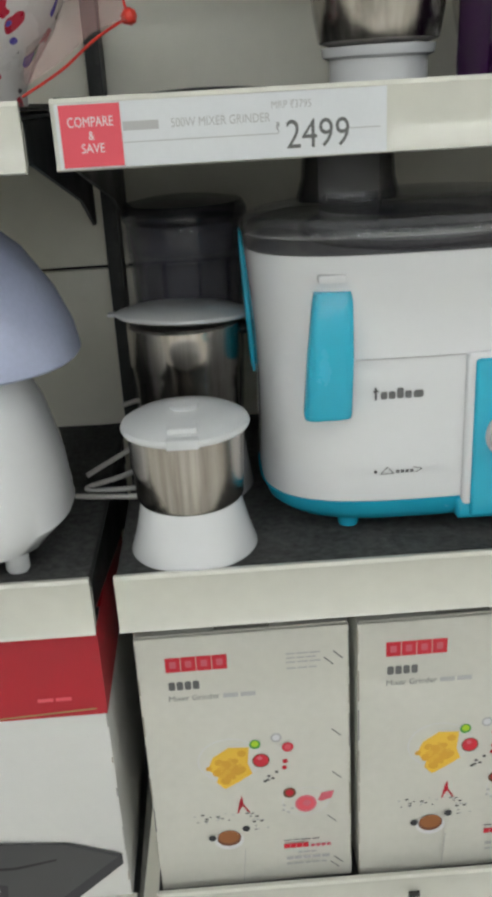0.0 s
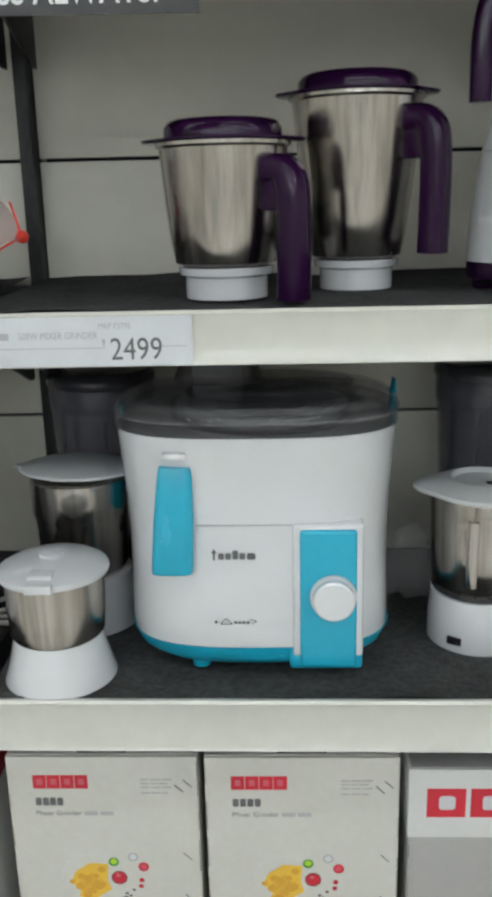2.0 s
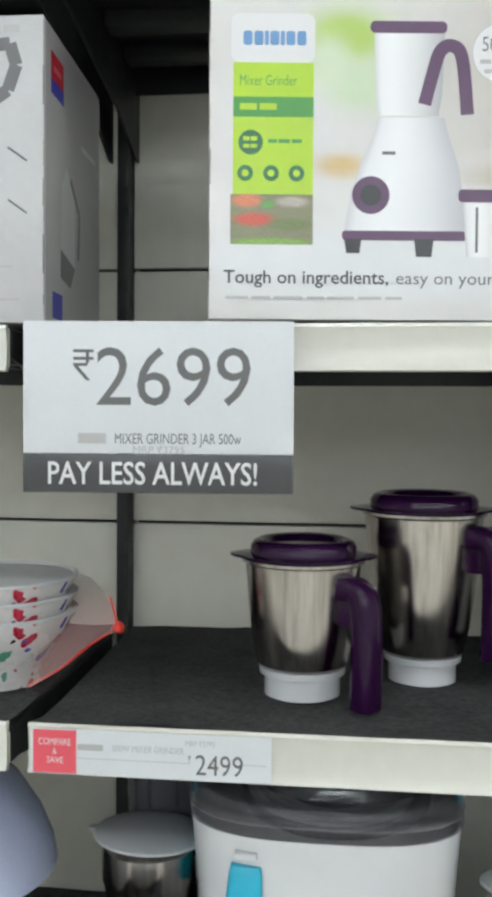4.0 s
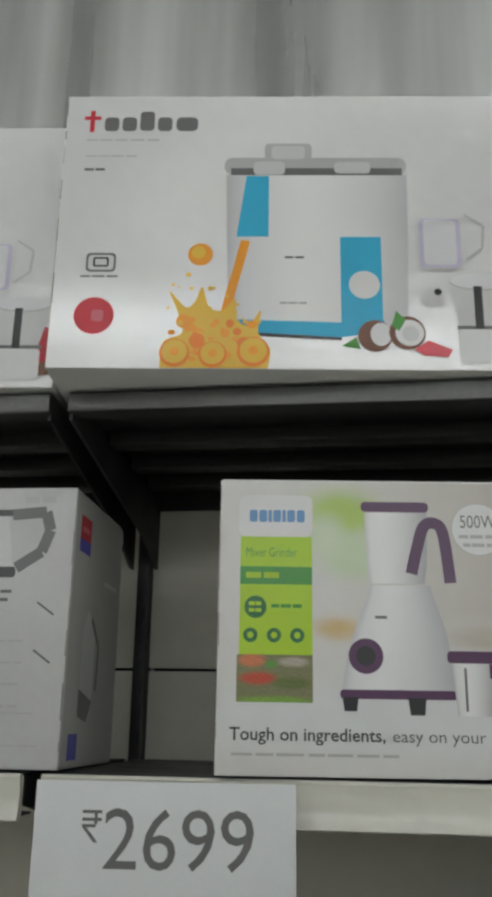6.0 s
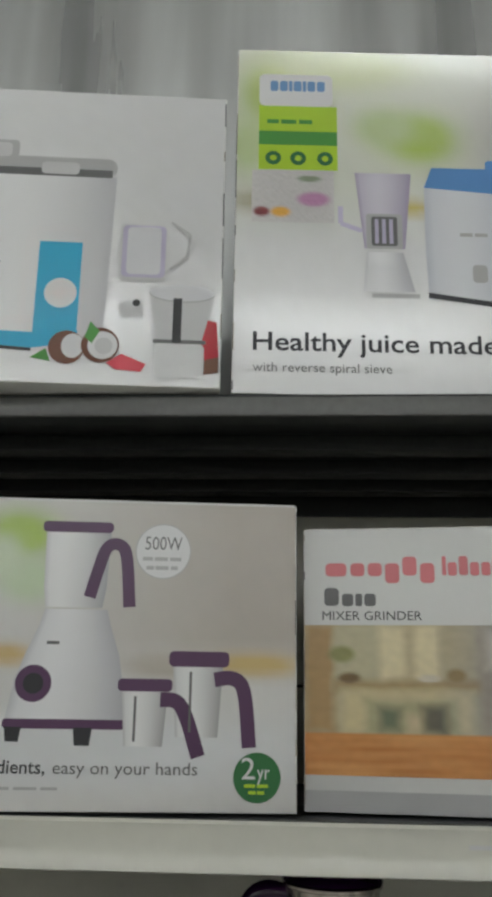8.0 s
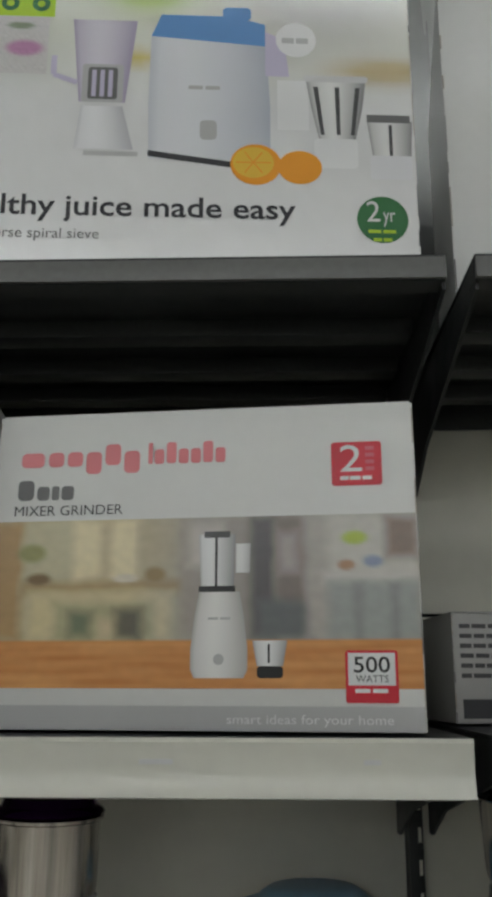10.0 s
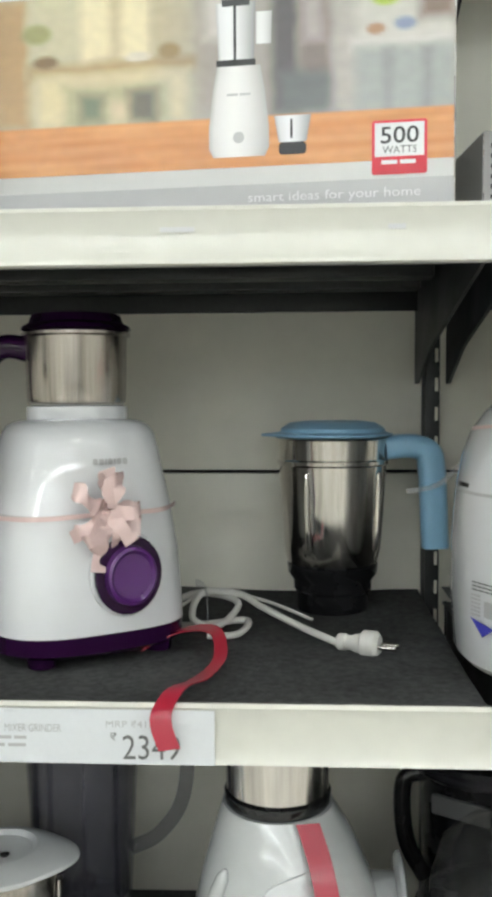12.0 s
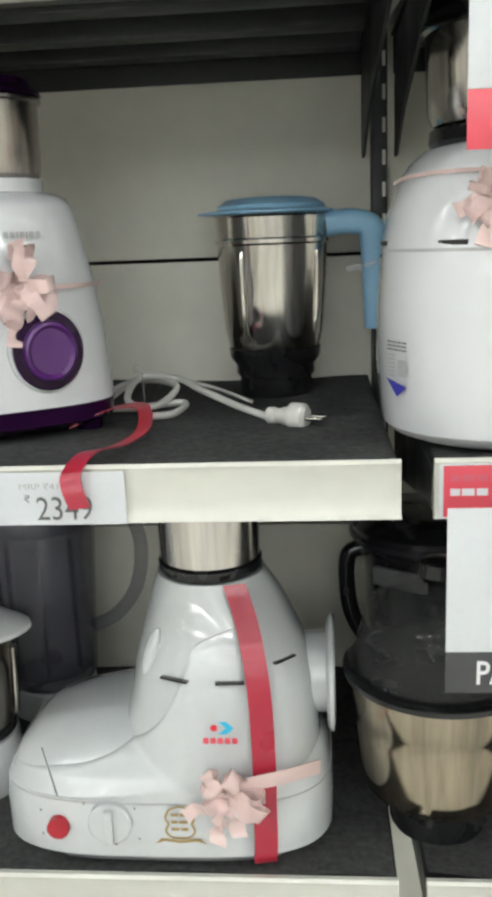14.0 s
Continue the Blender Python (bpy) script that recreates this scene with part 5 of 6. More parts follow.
def smoked_jar(x, y, r, high, handle, label):
    t = thing("blender_jar", pose(x, y, L1 + 0.0015), label, "jar")
    part("base", lathe([(r * 0.78, 0.0005), (r * 0.82, 0.004), (r * 0.8, 0.035), (r * 0.72, 0.036)], 48), M["white_mt" if handle else "black_pl"], t)
    part("jug", lathe([(r * 0.76, 0.036), (r * 0.84, 0.042), (r * 0.93, high * 0.55), (r, high - 0.045), (r, high - 0.022), (r * 0.96, high - 0.022), (r * 0.9, high * 0.55), (r * 0.8, 0.05), (r * 0.3, 0.048)], 56), M["smoke"], t, "smoked clear plastic jug")
    part("neck_band", lathe([(r * 1.004, high - 0.05), (r * 1.015, high - 0.048), (r * 1.015, high - 0.025), (r * 1.0, high - 0.023)], 56), M["smoke"], t, "translucent grey neck band")
    part("lid", lathe([(r * 1.02, high - 0.0222), (r * 1.06, high - 0.019), (r * 1.06, high - 0.012), (r * 0.98, high - 0.004), (r * 0.6, high), (r * 0.2, high)], 56), M["smoke_dark"], t, "dark smoked lid")
    part("blade", lathe([(0.004, 0.05), (0.013, 0.052), (0.012, 0.062), (0.004, 0.066)], 20), M["chrome"], t, "bright steel blade hub")
    if handle:
        g = part("handle", sweep(spline([(r * 0.95, 0, high - 0.035), (r + 0.038, 0, high - 0.04), (r + 0.052, 0, high - 0.075), (r + 0.045, 0, high - 0.125), (r + 0.02, 0, high - 0.16), (r * 0.86, 0, high - 0.175)]), 0.008, 0.007, 14, (0, 1, 0)), M["smoke"], t, "smoked clear loop handle")
    for k in range(4):
        a = radians(200 + k * 42)
        part("fin", rbox(-0.0015, 0.0015, 0, 0.006, 0.06, high - 0.06, 0.001), M["smoke_dark"], t).matrix_local = pose(r * 0.86 * math.cos(a), r * 0.86 * math.sin(a), 0, 0, 0, math.degrees(a) - 90 + 180)


smoked_jar(-0.052, 0.92, 0.0605, 0.268, False, "dark smoked blender jar behind steel jars")
smoked_jar(0.404, 0.91, 0.062, 0.272, True, "tall smoked blender jug with loop handle")


def spout_jar():
    t = thing("grinder_jar", pose(0.365, 0.757, L1 + 0.0015) @ Matrix.Diagonal((0.95, 0.95, 1.07, 1)), "steel grinder jar with a white spouted lid on a white base", "jar")
    base = part("base", lathe([(0.0535, 0.0005), (0.055, 0.003), (0.0535, 0.03), (0.051, 0.052), (0.045, 0.053)], 64), M["white_pl"], t, "white plastic base")
    part("slot", rbox(-0.012, 0.004, -0.056, -0.052, 0.009, 0.017, 0.001), M["black_pl"], base, "black notch in the base").matrix_local = pose(0, 0, 0, 0, 0, -32)
    part("collar", lathe([(0.049, 0.053), (0.0505, 0.055), (0.05, 0.059), (0.045, 0.06)], 64), M["black_pl"], t, "black plastic collar")
    part("bowl", lathe([(0.04, 0.059), (0.047, 0.06), (0.0505, 0.066), (0.0525, 0.1), (0.054, 0.148), (0.053, 0.15)], 64), M["steel"], t, "polished steel bowl")
    for a in (-20, 95, 215):
        part("flow_rib", sweep(spline([(0.0525, 0, 0.07), (0.0545, 0, 0.09), (0.056, 0, 0.135)]), 0.003, 0.006, 10, (0, 1, 0)), M["steel"], t).matrix_local = pose(0, 0, 0, 0, 0, a - 90)
    rows = []
    for rr, z in ((0.056, 0.15), (0.059, 0.152), (0.0585, 0.155), (0.05, 0.159), (0.036, 0.164), (0.034, 0.164), (0.03, 0.16), (0.01, 0.159)):
        row = []
        for i in range(64):
            a = 2 * math.pi * i / 64
            out = rr + (0.014 * max(0, math.cos(a - radians(172))) ** 14 if rr > 0.045 else 0) + (0.016 * max(0, math.cos(a - radians(8))) ** 8 if rr > 0.045 else 0)
            row.append((out * math.cos(a), out * math.sin(a), z))
        rows.append(row)
    lid = part("lid", rings(rows), M["white_mt"], t, "white plastic lid with pouring lips")
    part("hole", lathe([(0.004, 0.1592), (0.0045, 0.1605), (0.003, 0.1606)], 16, True, 0.006, -0.008), M["black_pl"], lid)


spout_jar()


def purple_jar(x, y, r0, r1, high, turn, big, label):
    """Steel mixer jar: white coupling ring, flaring steel, purple lid, purple grip towards turn."""
    t = thing("mixer_jar", pose(x, y, L2 + 0.0025, 0, 0, turn) @ Matrix.Diagonal((1, 1, 0.972, 1)), label, "jar", "purple-lidded mixer jars")
    rb = r0 * 0.8
    ring = part("coupling_ring", lathe([(rb - 0.002, 0.0005), (rb, 0.002), (rb, 0.022), (rb + 0.005, 0.024), (rb + 0.006, 0.031), (rb - 0.004, 0.032)], 56), M["white_pl"], t, "white plastic coupling ring")
    p = Print(ring, 0.012, 0.01, pose(rb * math.cos(radians(-95 - turn)) - 0.004, rb * math.sin(radians(-95 - turn)) - 0.0005, 0.007, 0, 0, -turn - 5))
    for q in ((0.1, 0.9, 0.3, 0.2), (0.3, 0.2, 0.6, 0.9), (0.7, 0.2, 0.7, 0.9), (0.1, 0.1, 0.9, 0.1)):
        p.line(*q, 0.08, "i_lgrey")
    p.done("moulded_mark")
    bowl = [(r0 * 0.8, 0.032), (r0 * 0.97, 0.035), (r0, 0.042)]
    for k in range(1, 9):
        f = k / 8
        bowl.append((r0 + (r1 - r0) * (f ** 0.75), 0.042 + (high - 0.066) * f))
    bowl += [(r1 + 0.0035, high - 0.022), (r1 + 0.0035, high - 0.019), (r1 - 0.002, high - 0.019)]
    part("bowl", lathe(bowl, 72), M["steel"], t, "brushed steel bowl")
    rows = []
    rl = r1 + 0.004
    for rr, z in ((rl - 0.002, high - 0.0188), (rl, high - 0.0175), (rl, high - 0.0155), (rl * 0.86, high - 0.014), (rl * 0.855, high - 0.006), (rl * 0.8, high - 0.001), (rl * 0.72, high + 0.001), (rl * 0.6, high - 0.001), (rl * 0.56, high - 0.004), (rl * 0.1, high - 0.004)):
        row = []
        for i in range(72):
            a = 2 * math.pi * i / 72
            tab = 0.012 * max(0, math.cos(a - radians(180 - turn))) ** 24 + 0.012 * max(0, math.cos(a + radians(turn))) ** 24 if rr > rl * 0.95 else 0
            row.append(((rr + tab) * math.cos(a), (rr + tab) * math.sin(a), z))
        rows.append(row)
    part("lid", rings(rows), M["purple"], t, "glossy aubergine lid")
    zt = high - 0.04
    drop = 0.003 if not big else 0.038
    grip = part("handle", sweep(spline([(r1 - 0.006, 0, zt - 0.004), (r1 + 0.006, 0, zt - 0.003), (r1 + 0.016, 0, zt - 0.007), (r1 + 0.022, 0, zt - 0.02), (r1 + 0.024, 0, zt - 0.055), (r1 + 0.023, 0, drop)], 8), 0.0125, 0.0145, 24, (0, 1, 0), 3.0), M["purple"], t, "glossy aubergine handle")
    part("handle_web", rbox(r1 - 0.012, r1 + 0.012, -0.009, 0.009, zt - 0.04, zt + 0.004, 0.004), M["purple"], t)


purple_jar(0.113, 0.735, 0.048, 0.058, 0.161, -40, False, "small steel mixer jar with aubergine lid and handle")
purple_jar(0.238, 0.8, 0.045, 0.062, 0.205, -38, True, "tall steel mixer jar with aubergine lid and handle")


def crumple(bm, amount, seed):
    for v in bm.verts:
        q = v.co * 90 + Vector((seed, seed * 2, 0))
        v.co += Vector((noise.noise(q), noise.noise(q + Vector((7, 0, 0))), noise.noise(q + Vector((0, 9, 0))))) * amount
    return bm


def bow(parent, at, size, key, seed, name="gift_bow"):
    """A ribbon bow of loops and forked tails."""
    rnd = random.Random(seed)
    knot = part(name, lathe([(size * 0.06, -size * 0.08), (size * 0.12, 0), (size * 0.06, size * 0.08)], 14), M[key], parent, "peach satin ribbon bow")
    knot.matrix_local = Matrix.Translation(at)
    for k in range(7):
        a = radians(15 + k * 49 + rnd.uniform(-22, 22))
        ln = size * rnd.uniform(0.42, 0.7)
        d, n = Vector((math.cos(a), 0, math.sin(a))), Vector((-math.sin(a), 0, math.cos(a)))
        f = Vector((0, -1, 0)) * size
        pts = spline([Vector((0, 0, 0)), d * ln * 0.5 + f * 0.22, d * ln + f * 0.2, d * ln * 1.05 + f * 0.06, d * ln * 0.5 + f * 0.02, Vector((0, 0, 0))], 6)
        part("loop", crumple(band(pts, n * size * rnd.uniform(0.07, 0.16)), size * 0.13, seed + k), M[key], knot)
    for a, ln in ((-104, 0.95), (-70, 0.8), (205, 0.8), (-20, 0.7)):
        d = Vector((math.cos(radians(a)), -0.1, math.sin(radians(a))))
        n = Vector((-math.sin(radians(a)), 0, math.cos(radians(a))))
        pts = spline([Vector((0, 0, 0)), d * size * ln * 0.4 + Vector((0, -size * 0.12, 0)), d * size * ln * 0.75, d * size * ln + Vector((0, -size * 0.06, 0))], 6)
        part("tail", crumple(band(pts, [n * size * (0.08 + 0.07 * i / len(pts)) for i in range(len(pts))]), size * 0.1, seed - a), M[key], knot)
    return knot


def mixer():
    t = thing("mixer_grinder", pose(0.438, 0.774, L2 + 0.0025, 0, 0, 34) @ Matrix.Diagonal((0.89, 0.95, 1, 1)), "white mixer grinder with aubergine knob and peach bow", "mixer")
    base = part("base", loft([(0.008, 0.092, 0.08, 2.8, 0, 0), (0.012, 0.098, 0.085, 2.9, 0, 0), (0.0265, 0.0985, 0.086, 3, 0, 0)]), M["purple"], t, "aubergine plastic base")
    for x, y in ((-0.06, -0.055), (0.06, -0.055), (-0.06, 0.055), (0.06, 0.055)):
        part("foot", lathe([(0.013, 0.0), (0.014, 0.003), (0.014, 0.012)], 24, True, x, y), M["purple"], base)
    part("body", loft([(0.027, 0.0985, 0.086, 3, 0, 0), (0.05, 0.0975, 0.085, 3, 0, 0), (0.09, 0.094, 0.082, 3, 0, 0), (0.1255, 0.0885, 0.0775, 2.9, 0, 0)], 80), M["white_pl"], t, "glossy white lower body")
    part("seam", loft([(0.1255, 0.0875, 0.0765, 2.9, 0, 0), (0.1275, 0.0872, 0.0762, 2.9, 0, 0)], 80), M["i_lgrey"], t)
    part("upper_body", loft([(0.1275, 0.0882, 0.0772, 2.9, 0, 0), (0.15, 0.0835, 0.0735, 2.8, 0, 0), (0.18, 0.0775, 0.0695, 2.7, 0, 0), (0.194, 0.0735, 0.067, 2.6, 0, 0), (0.201, 0.069, 0.064, 2.4, 0, 0), (0.205, 0.061, 0.058, 2.2, 0, 0), (0.2065, 0.053, 0.053, 2, 0, 0)], 80), M["white_pl"], t, "glossy white upper body")
    part("neck", lathe([(0.05, 0.206), (0.0505, 0.208), (0.0505, 0.2175), (0.046, 0.219)], 56), M["white_pl"], t)
    jar = part("jar", lathe([(0.046, 0.2195), (0.0485, 0.2215), (0.0495, 0.229), (0.0505, 0.279), (0.054, 0.2805), (0.054, 0.283), (0.047, 0.2835)], 64), M["steel"], t, "brushed steel jar")
    part("lid", lathe([(0.051, 0.2838), (0.055, 0.286), (0.053, 0.289), (0.047, 0.292), (0.044, 0.299), (0.03, 0.301)], 56), M["purple"], jar, "aubergine lid")
    g = part("handle", sweep(spline([(-0.047, 0, 0.268), (-0.072, 0, 0.272), (-0.09, 0, 0.26), (-0.098, 0, 0.225), (-0.098, 0, 0.17)]), 0.011, 0.01, 16, (0, 1, 0), 2.6), M["purple"], jar, "aubergine handle")
    g.matrix_local = pose(0, 0, 0, 0, 0, -34)
    rim = part("knob_rim", disc_y(0.013, 0.0765, 0.0365, -0.078, -0.0885), M["white_pl"], t)
    knob = part("knob", disc_y(0.013, 0.0765, 0.0335, -0.086, -0.094), M["purple"], rim, "aubergine round knob")
    rows = []
    for rr, y in ((0.0255, -0.094), (0.0245, -0.1015), (0.022, -0.103), (0.019, -0.1), (0.004, -0.0985)):
        rows.append([(0.013 + rr * math.cos(2 * math.pi * i / 36), y, 0.0765 + rr * math.sin(2 * math.pi * i / 36)) for i in range(36)])
    part("knob_face", rings(rows), M["purple_knob"], rim, "purple dished knob face")
    p = Print(t, 0.036, 0.006, pose(-0.014, -0.0727, 0.168, -9))
    p.mark(0, 0, 1, 1, "i_lgrey", word("cap cap thin cap thin cap cap"))
    p.done("word_mark", "small grey word mark")
    bow(t, (-0.008, -0.088, 0.13), 0.052, "pink_ribbon", 3)
    pts = spline([(-0.095, -0.03, 0.125), (-0.07, -0.0795, 0.127), (-0.01, -0.0835, 0.128), (0.05, -0.081, 0.128), (0.094, -0.03, 0.127)], 8)
    part("ribbon", band(pts, (0, 0, 0.002)), M["pink_ribbon"], t, "narrow clear-pink ribbon round the body")


mixer()


def blue_jar():
    t = thing("mixer_jar", pose(0.675, 0.915, L2 + 0.0025) @ Matrix.Diagonal((1, 1, 0.895, 1)), "tall steel jar with pale blue lid and handle", "jar")
    part("base", lathe([(0.036, 0.0005), (0.0375, 0.003), (0.0375, 0.022), (0.041, 0.026), (0.041, 0.036), (0.047, 0.045), (0.048, 0.056), (0.044, 0.058)], 56), M["black_pl"], t, "black plastic base")
    part("bowl", lathe([(0.042, 0.057), (0.0475, 0.058), (0.051, 0.075), (0.0545, 0.13), (0.0565, 0.172), (0.0585, 0.174), (0.0585, 0.178), (0.0565, 0.18), (0.0575, 0.202), (0.06, 0.204), (0.056, 0.205)], 72), M["chrome"], t, "polished steel bowl")
    for a in (-35, 60, 150, 240):
        part("flow_rib", sweep(spline([(0.0495, 0, 0.075), (0.0535, 0, 0.1), (0.0555, 0, 0.15), (0.0545, 0, 0.165)]), 0.0035, 0.003, 10, (0, 1, 0)), M["chrome"], t).matrix_local = pose(0, 0, 0, 0, 0, a)
    rows = []
    for rr, z in ((0.058, 0.205), (0.063, 0.2065), (0.063, 0.2085), (0.055, 0.211), (0.054, 0.215), (0.045, 0.2215), (0.03, 0.2235), (0.01, 0.224)):
        rows.append([((rr + (0.012 * max(0, math.cos(a - radians(185))) ** 16 if rr > 0.06 else 0)) * math.cos(a), rr * math.sin(a), z) for a in (2 * math.pi * i / 64 for i in range(64))])
    part("lid", rings(rows), M["paleblue"], t, "pale blue lid with a pouring lip")
    part("handle", sweep(spline([(0.055, -0.005, 0.192), (0.08, -0.005, 0.194), (0.098, -0.005, 0.188), (0.103, -0.005, 0.168), (0.105, -0.005, 0.13), (0.107, -0.005, 0.075)]), 0.014, 0.0145, 24, (0, 1, 0), 3.0), M["paleblue"], t, "pale blue handle")
    part("handle_tie", sweep(spline([(0.075, -0.02, 0.142), (0.105, -0.025, 0.15), (0.125, -0.03, 0.17), (0.138, -0.035, 0.186)]), 0.0012, 0.0028, 8), M["clear"], t, "clear plastic tie")


blue_jar()


def large_mixer():
    t = thing("mixer_grinder", pose(0.884, 0.722, L2 + 0.0035) @ Matrix.Diagonal((0.95, 0.95, 0.97, 1)), "large rounded white mixer grinder with steel jar", "mixer")
    part("base", loft([(0.002, 0.1, 0.1, 2.4, 0, 0), (0.006, 0.112, 0.108, 2.4, 0, 0), (0.012, 0.116, 0.112, 2.4, 0, 0)]), M["white_mt"], t)
    part("body", loft([(0.012, 0.118, 0.114, 2.4, 0, 0), (0.06, 0.122, 0.118, 2.4, 0, 0), (0.11, 0.121, 0.116, 2.4, 0, 0), (0.15, 0.1185, 0.112, 2.3, 0, 0)], 80), M["white_pl"], t, "glossy white body")
    part("seam", loft([(0.15, 0.1175, 0.111, 2.3, 0, 0), (0.1525, 0.1175, 0.111, 2.3, 0, 0)], 80), M["i_lgrey"], t)
    part("upper_body", loft([(0.1525, 0.118, 0.1115, 2.3, 0, 0), (0.18, 0.113, 0.107, 2.3, 0, 0), (0.2, 0.106, 0.101, 2.2, 0, 0), (0.217, 0.095, 0.092, 2.1, 0, 0), (0.226, 0.085, 0.084, 2, 0, 0), (0.229, 0.078, 0.078, 2, 0, 0)], 80), M["white_pl"], t, "glossy white upper body")
    part("collar", lathe([(0.076, 0.229), (0.079, 0.232), (0.078, 0.242), (0.072, 0.243)], 56), M["black_pl"], t, "black collar")
    part("jar", lathe([(0.07, 0.243), (0.076, 0.245), (0.08, 0.254), (0.083, 0.312), (0.086, 0.314), (0.08, 0.316)], 56), M["chrome"], t, "polished steel jar")
    part("jar_lid", lathe([(0.08, 0.3162), (0.087, 0.318), (0.085, 0.324), (0.06, 0.33), (0.02, 0.331)], 48), M["black_pl"], t, "black jar lid")
    for a in (188, 232):
        part("vent", rbox(-0.012, 0.012, -0.1185, -0.1145, 0.1545, 0.1585, 0.001), M["black_pl"], t, "dark vent slot").matrix_local = pose(0, 0, 0, 0, 0, a - 270)
    p = Print(t, 0.03, 0.042, pose(-0.1178, -0.0554, 0.042, 0, 0, -61))
    for k in range(3):
        p.bars(0.05, 0.02 + k * 0.07, 0.95, 0.05 + k * 0.07, "i_grey", 4, k)
    for k in range(6):
        p.bars(0.02, 0.26 + k * 0.075, 0.42, 0.3 + k * 0.075, "i_lgrey", 3, k + 4)
    p.rect(0.55, 0.35, 0.9, 0.66, "i_lgrey", 0.05)
    p.poly([(0.0, 0.72), (0.5, 1.05), (0.95, 0.84)], "i_navy")
    p.done("rating_label", "small printed label with a blue triangle")
    pts = [Vector((0.117 * math.cos(radians(a)), 0.111 * math.sin(radians(a)), 0.203 + 0.004 * math.sin(radians(a * 2)))) * 1.0 for a in range(180, 300, 6)]
    part("ribbon", band([Vector((q.x * 0.915, q.y * 0.925, q.z)) for q in pts], (0, 0, 0.0015)), M["pink_ribbon"], t, "narrow peach ribbon")
    bow(t, (-0.045, -0.106, 0.19), 0.04, "pink_ribbon", 9)


large_mixer()


def wet_mixer():
    t = thing("mixer_grinder", pose(0.577, 0.727, L1 + 0.0015) @ Matrix.Diagonal((0.975, 1, 0.97, 1)), "white boat-shaped mixer grinder with red satin ribbon", "mixer")
    part("base", loft([(0.001, 0.142, 0.083, 3.2, 0, 0), (0.006, 0.148, 0.092, 3.4, 0, 0), (0.014, 0.151, 0.096, 3.6, 0, 0)]), M["white_old"], t)
    BODY = [(0.014, 0.153, 0.097, 3.6, 0, 0), (0.045, 0.153, 0.0965, 3.6, 0, 0), (0.066, 0.151, 0.094, 3.4, 0, 0), (0.085, 0.143, 0.087, 3.2, 0.003, 0.001), (0.1, 0.13, 0.077, 2.8, 0.008, 0.003), (0.112, 0.105, 0.062, 2.5, 0.02, 0.005),
                       (0.122, 0.06, 0.03, 2.2, 0.03, 0.008)]
    part("body", loft(BODY, 96), M["white_old"], t, "glossy white boat-shaped body")
    TOWER = [(0.02, 0.097, 0.095, 3, 0.051, 0.001), (0.06, 0.096, 0.094, 2.8, 0.051, 0.002), (0.11, 0.09, 0.089, 2.6, 0.05, 0.004), (0.15, 0.084, 0.081, 2.4, 0.053, 0.004), (0.185, 0.074, 0.07, 2.3, 0.051, 0.004), (0.22, 0.061, 0.058, 2.1, 0.048, 0.004),
                        (0.245, 0.049, 0.049, 2, 0.044, 0.004)]
    part("tower", loft(TOWER, 80), M["white_old"], t, "glossy white motor tower")
    part("collar", lathe([(0.046, 0.245), (0.0475, 0.247), (0.0475, 0.255), (0.045, 0.256)], 48, True, 0.044, 0.004), M["black_pl"], t, "black collar")
    part("jar", lathe([(0.042, 0.256), (0.0455, 0.258), (0.0465, 0.3), (0.047, 0.33), (0.044, 0.332)], 48, True, 0.044, 0.004), M["chrome"], t, "polished steel jar")
    def face(x, z):
        """The foremost point of body and tower at x, z."""
        best = 0.0
        for rows in (BODY, TOWER):
            for p0, p1 in zip(rows, rows[1:]):
                if p0[0] <= z <= p1[0]:
                    f = (z - p0[0]) / (p1[0] - p0[0])
                    hx, hy, pw, ox, oy = [i + (j - i) * f for i, j in zip(p0[1:], p1[1:])]
                    q = abs((x - ox) / hx)
                    if q < 1:
                        best = min(best, oy - hy * (1 - q ** pw) ** (1 / pw))
        return best

    edge = spline([(-0.135, 0, 0.079), (-0.1, 0, 0.087), (-0.06, 0, 0.094), (-0.025, 0, 0.108), (0.0, 0, 0.128), (0.016, 0, 0.152), (0.027, 0, 0.18), (0.04, 0, 0.2), (0.075, 0, 0.212)], 10)
    shell, lines = bmesh.new(), []
    for q in edge:
        line, fade = [], min(1, (q.x + 0.135) / 0.03) * max(0, min(1, (0.075 - q.x) / 0.05))
        for k in range(27):
            z = 0.066 + (q.z - 0.066) * min(1, k / 25)
            out = 0.0042 * fade * min(1, k / 4) if k < 24 else (0.0039 * fade, 0.003 * fade, -0.003)[k - 24]
            line.append(shell.verts.new((q.x, face(q.x, z) - out, z)))
        lines.append(line)
    for l0, l1 in zip(lines, lines[1:]):
        for k in range(26):
            shell.faces.new((l0[k], l1[k], l1[k + 1], l0[k + 1]))
    part("front_shell", shell, M["white_old"], t, "raised front shell with a sweeping edge", 50)
    part("seam", loft([(0.064, 0.1518, 0.0952, 3.4, 0, 0), (0.065, 0.1518, 0.0952, 3.4, 0, 0)], 96), M["i_lgrey"], t)
    part("side_coupling", rings([[(x, 0.01 + r * math.cos(a), 0.135 + r * math.sin(a)) for a in (2 * math.pi * i / 48 for i in range(48))] for x, r in ((0.12, 0.038), (0.148, 0.038), (0.1485, 0.05), (0.151, 0.054), (0.1545, 0.055), (0.156, 0.052), (0.156, 0.03))]), M["white_old"], t, "round white side coupling with a thin flange")
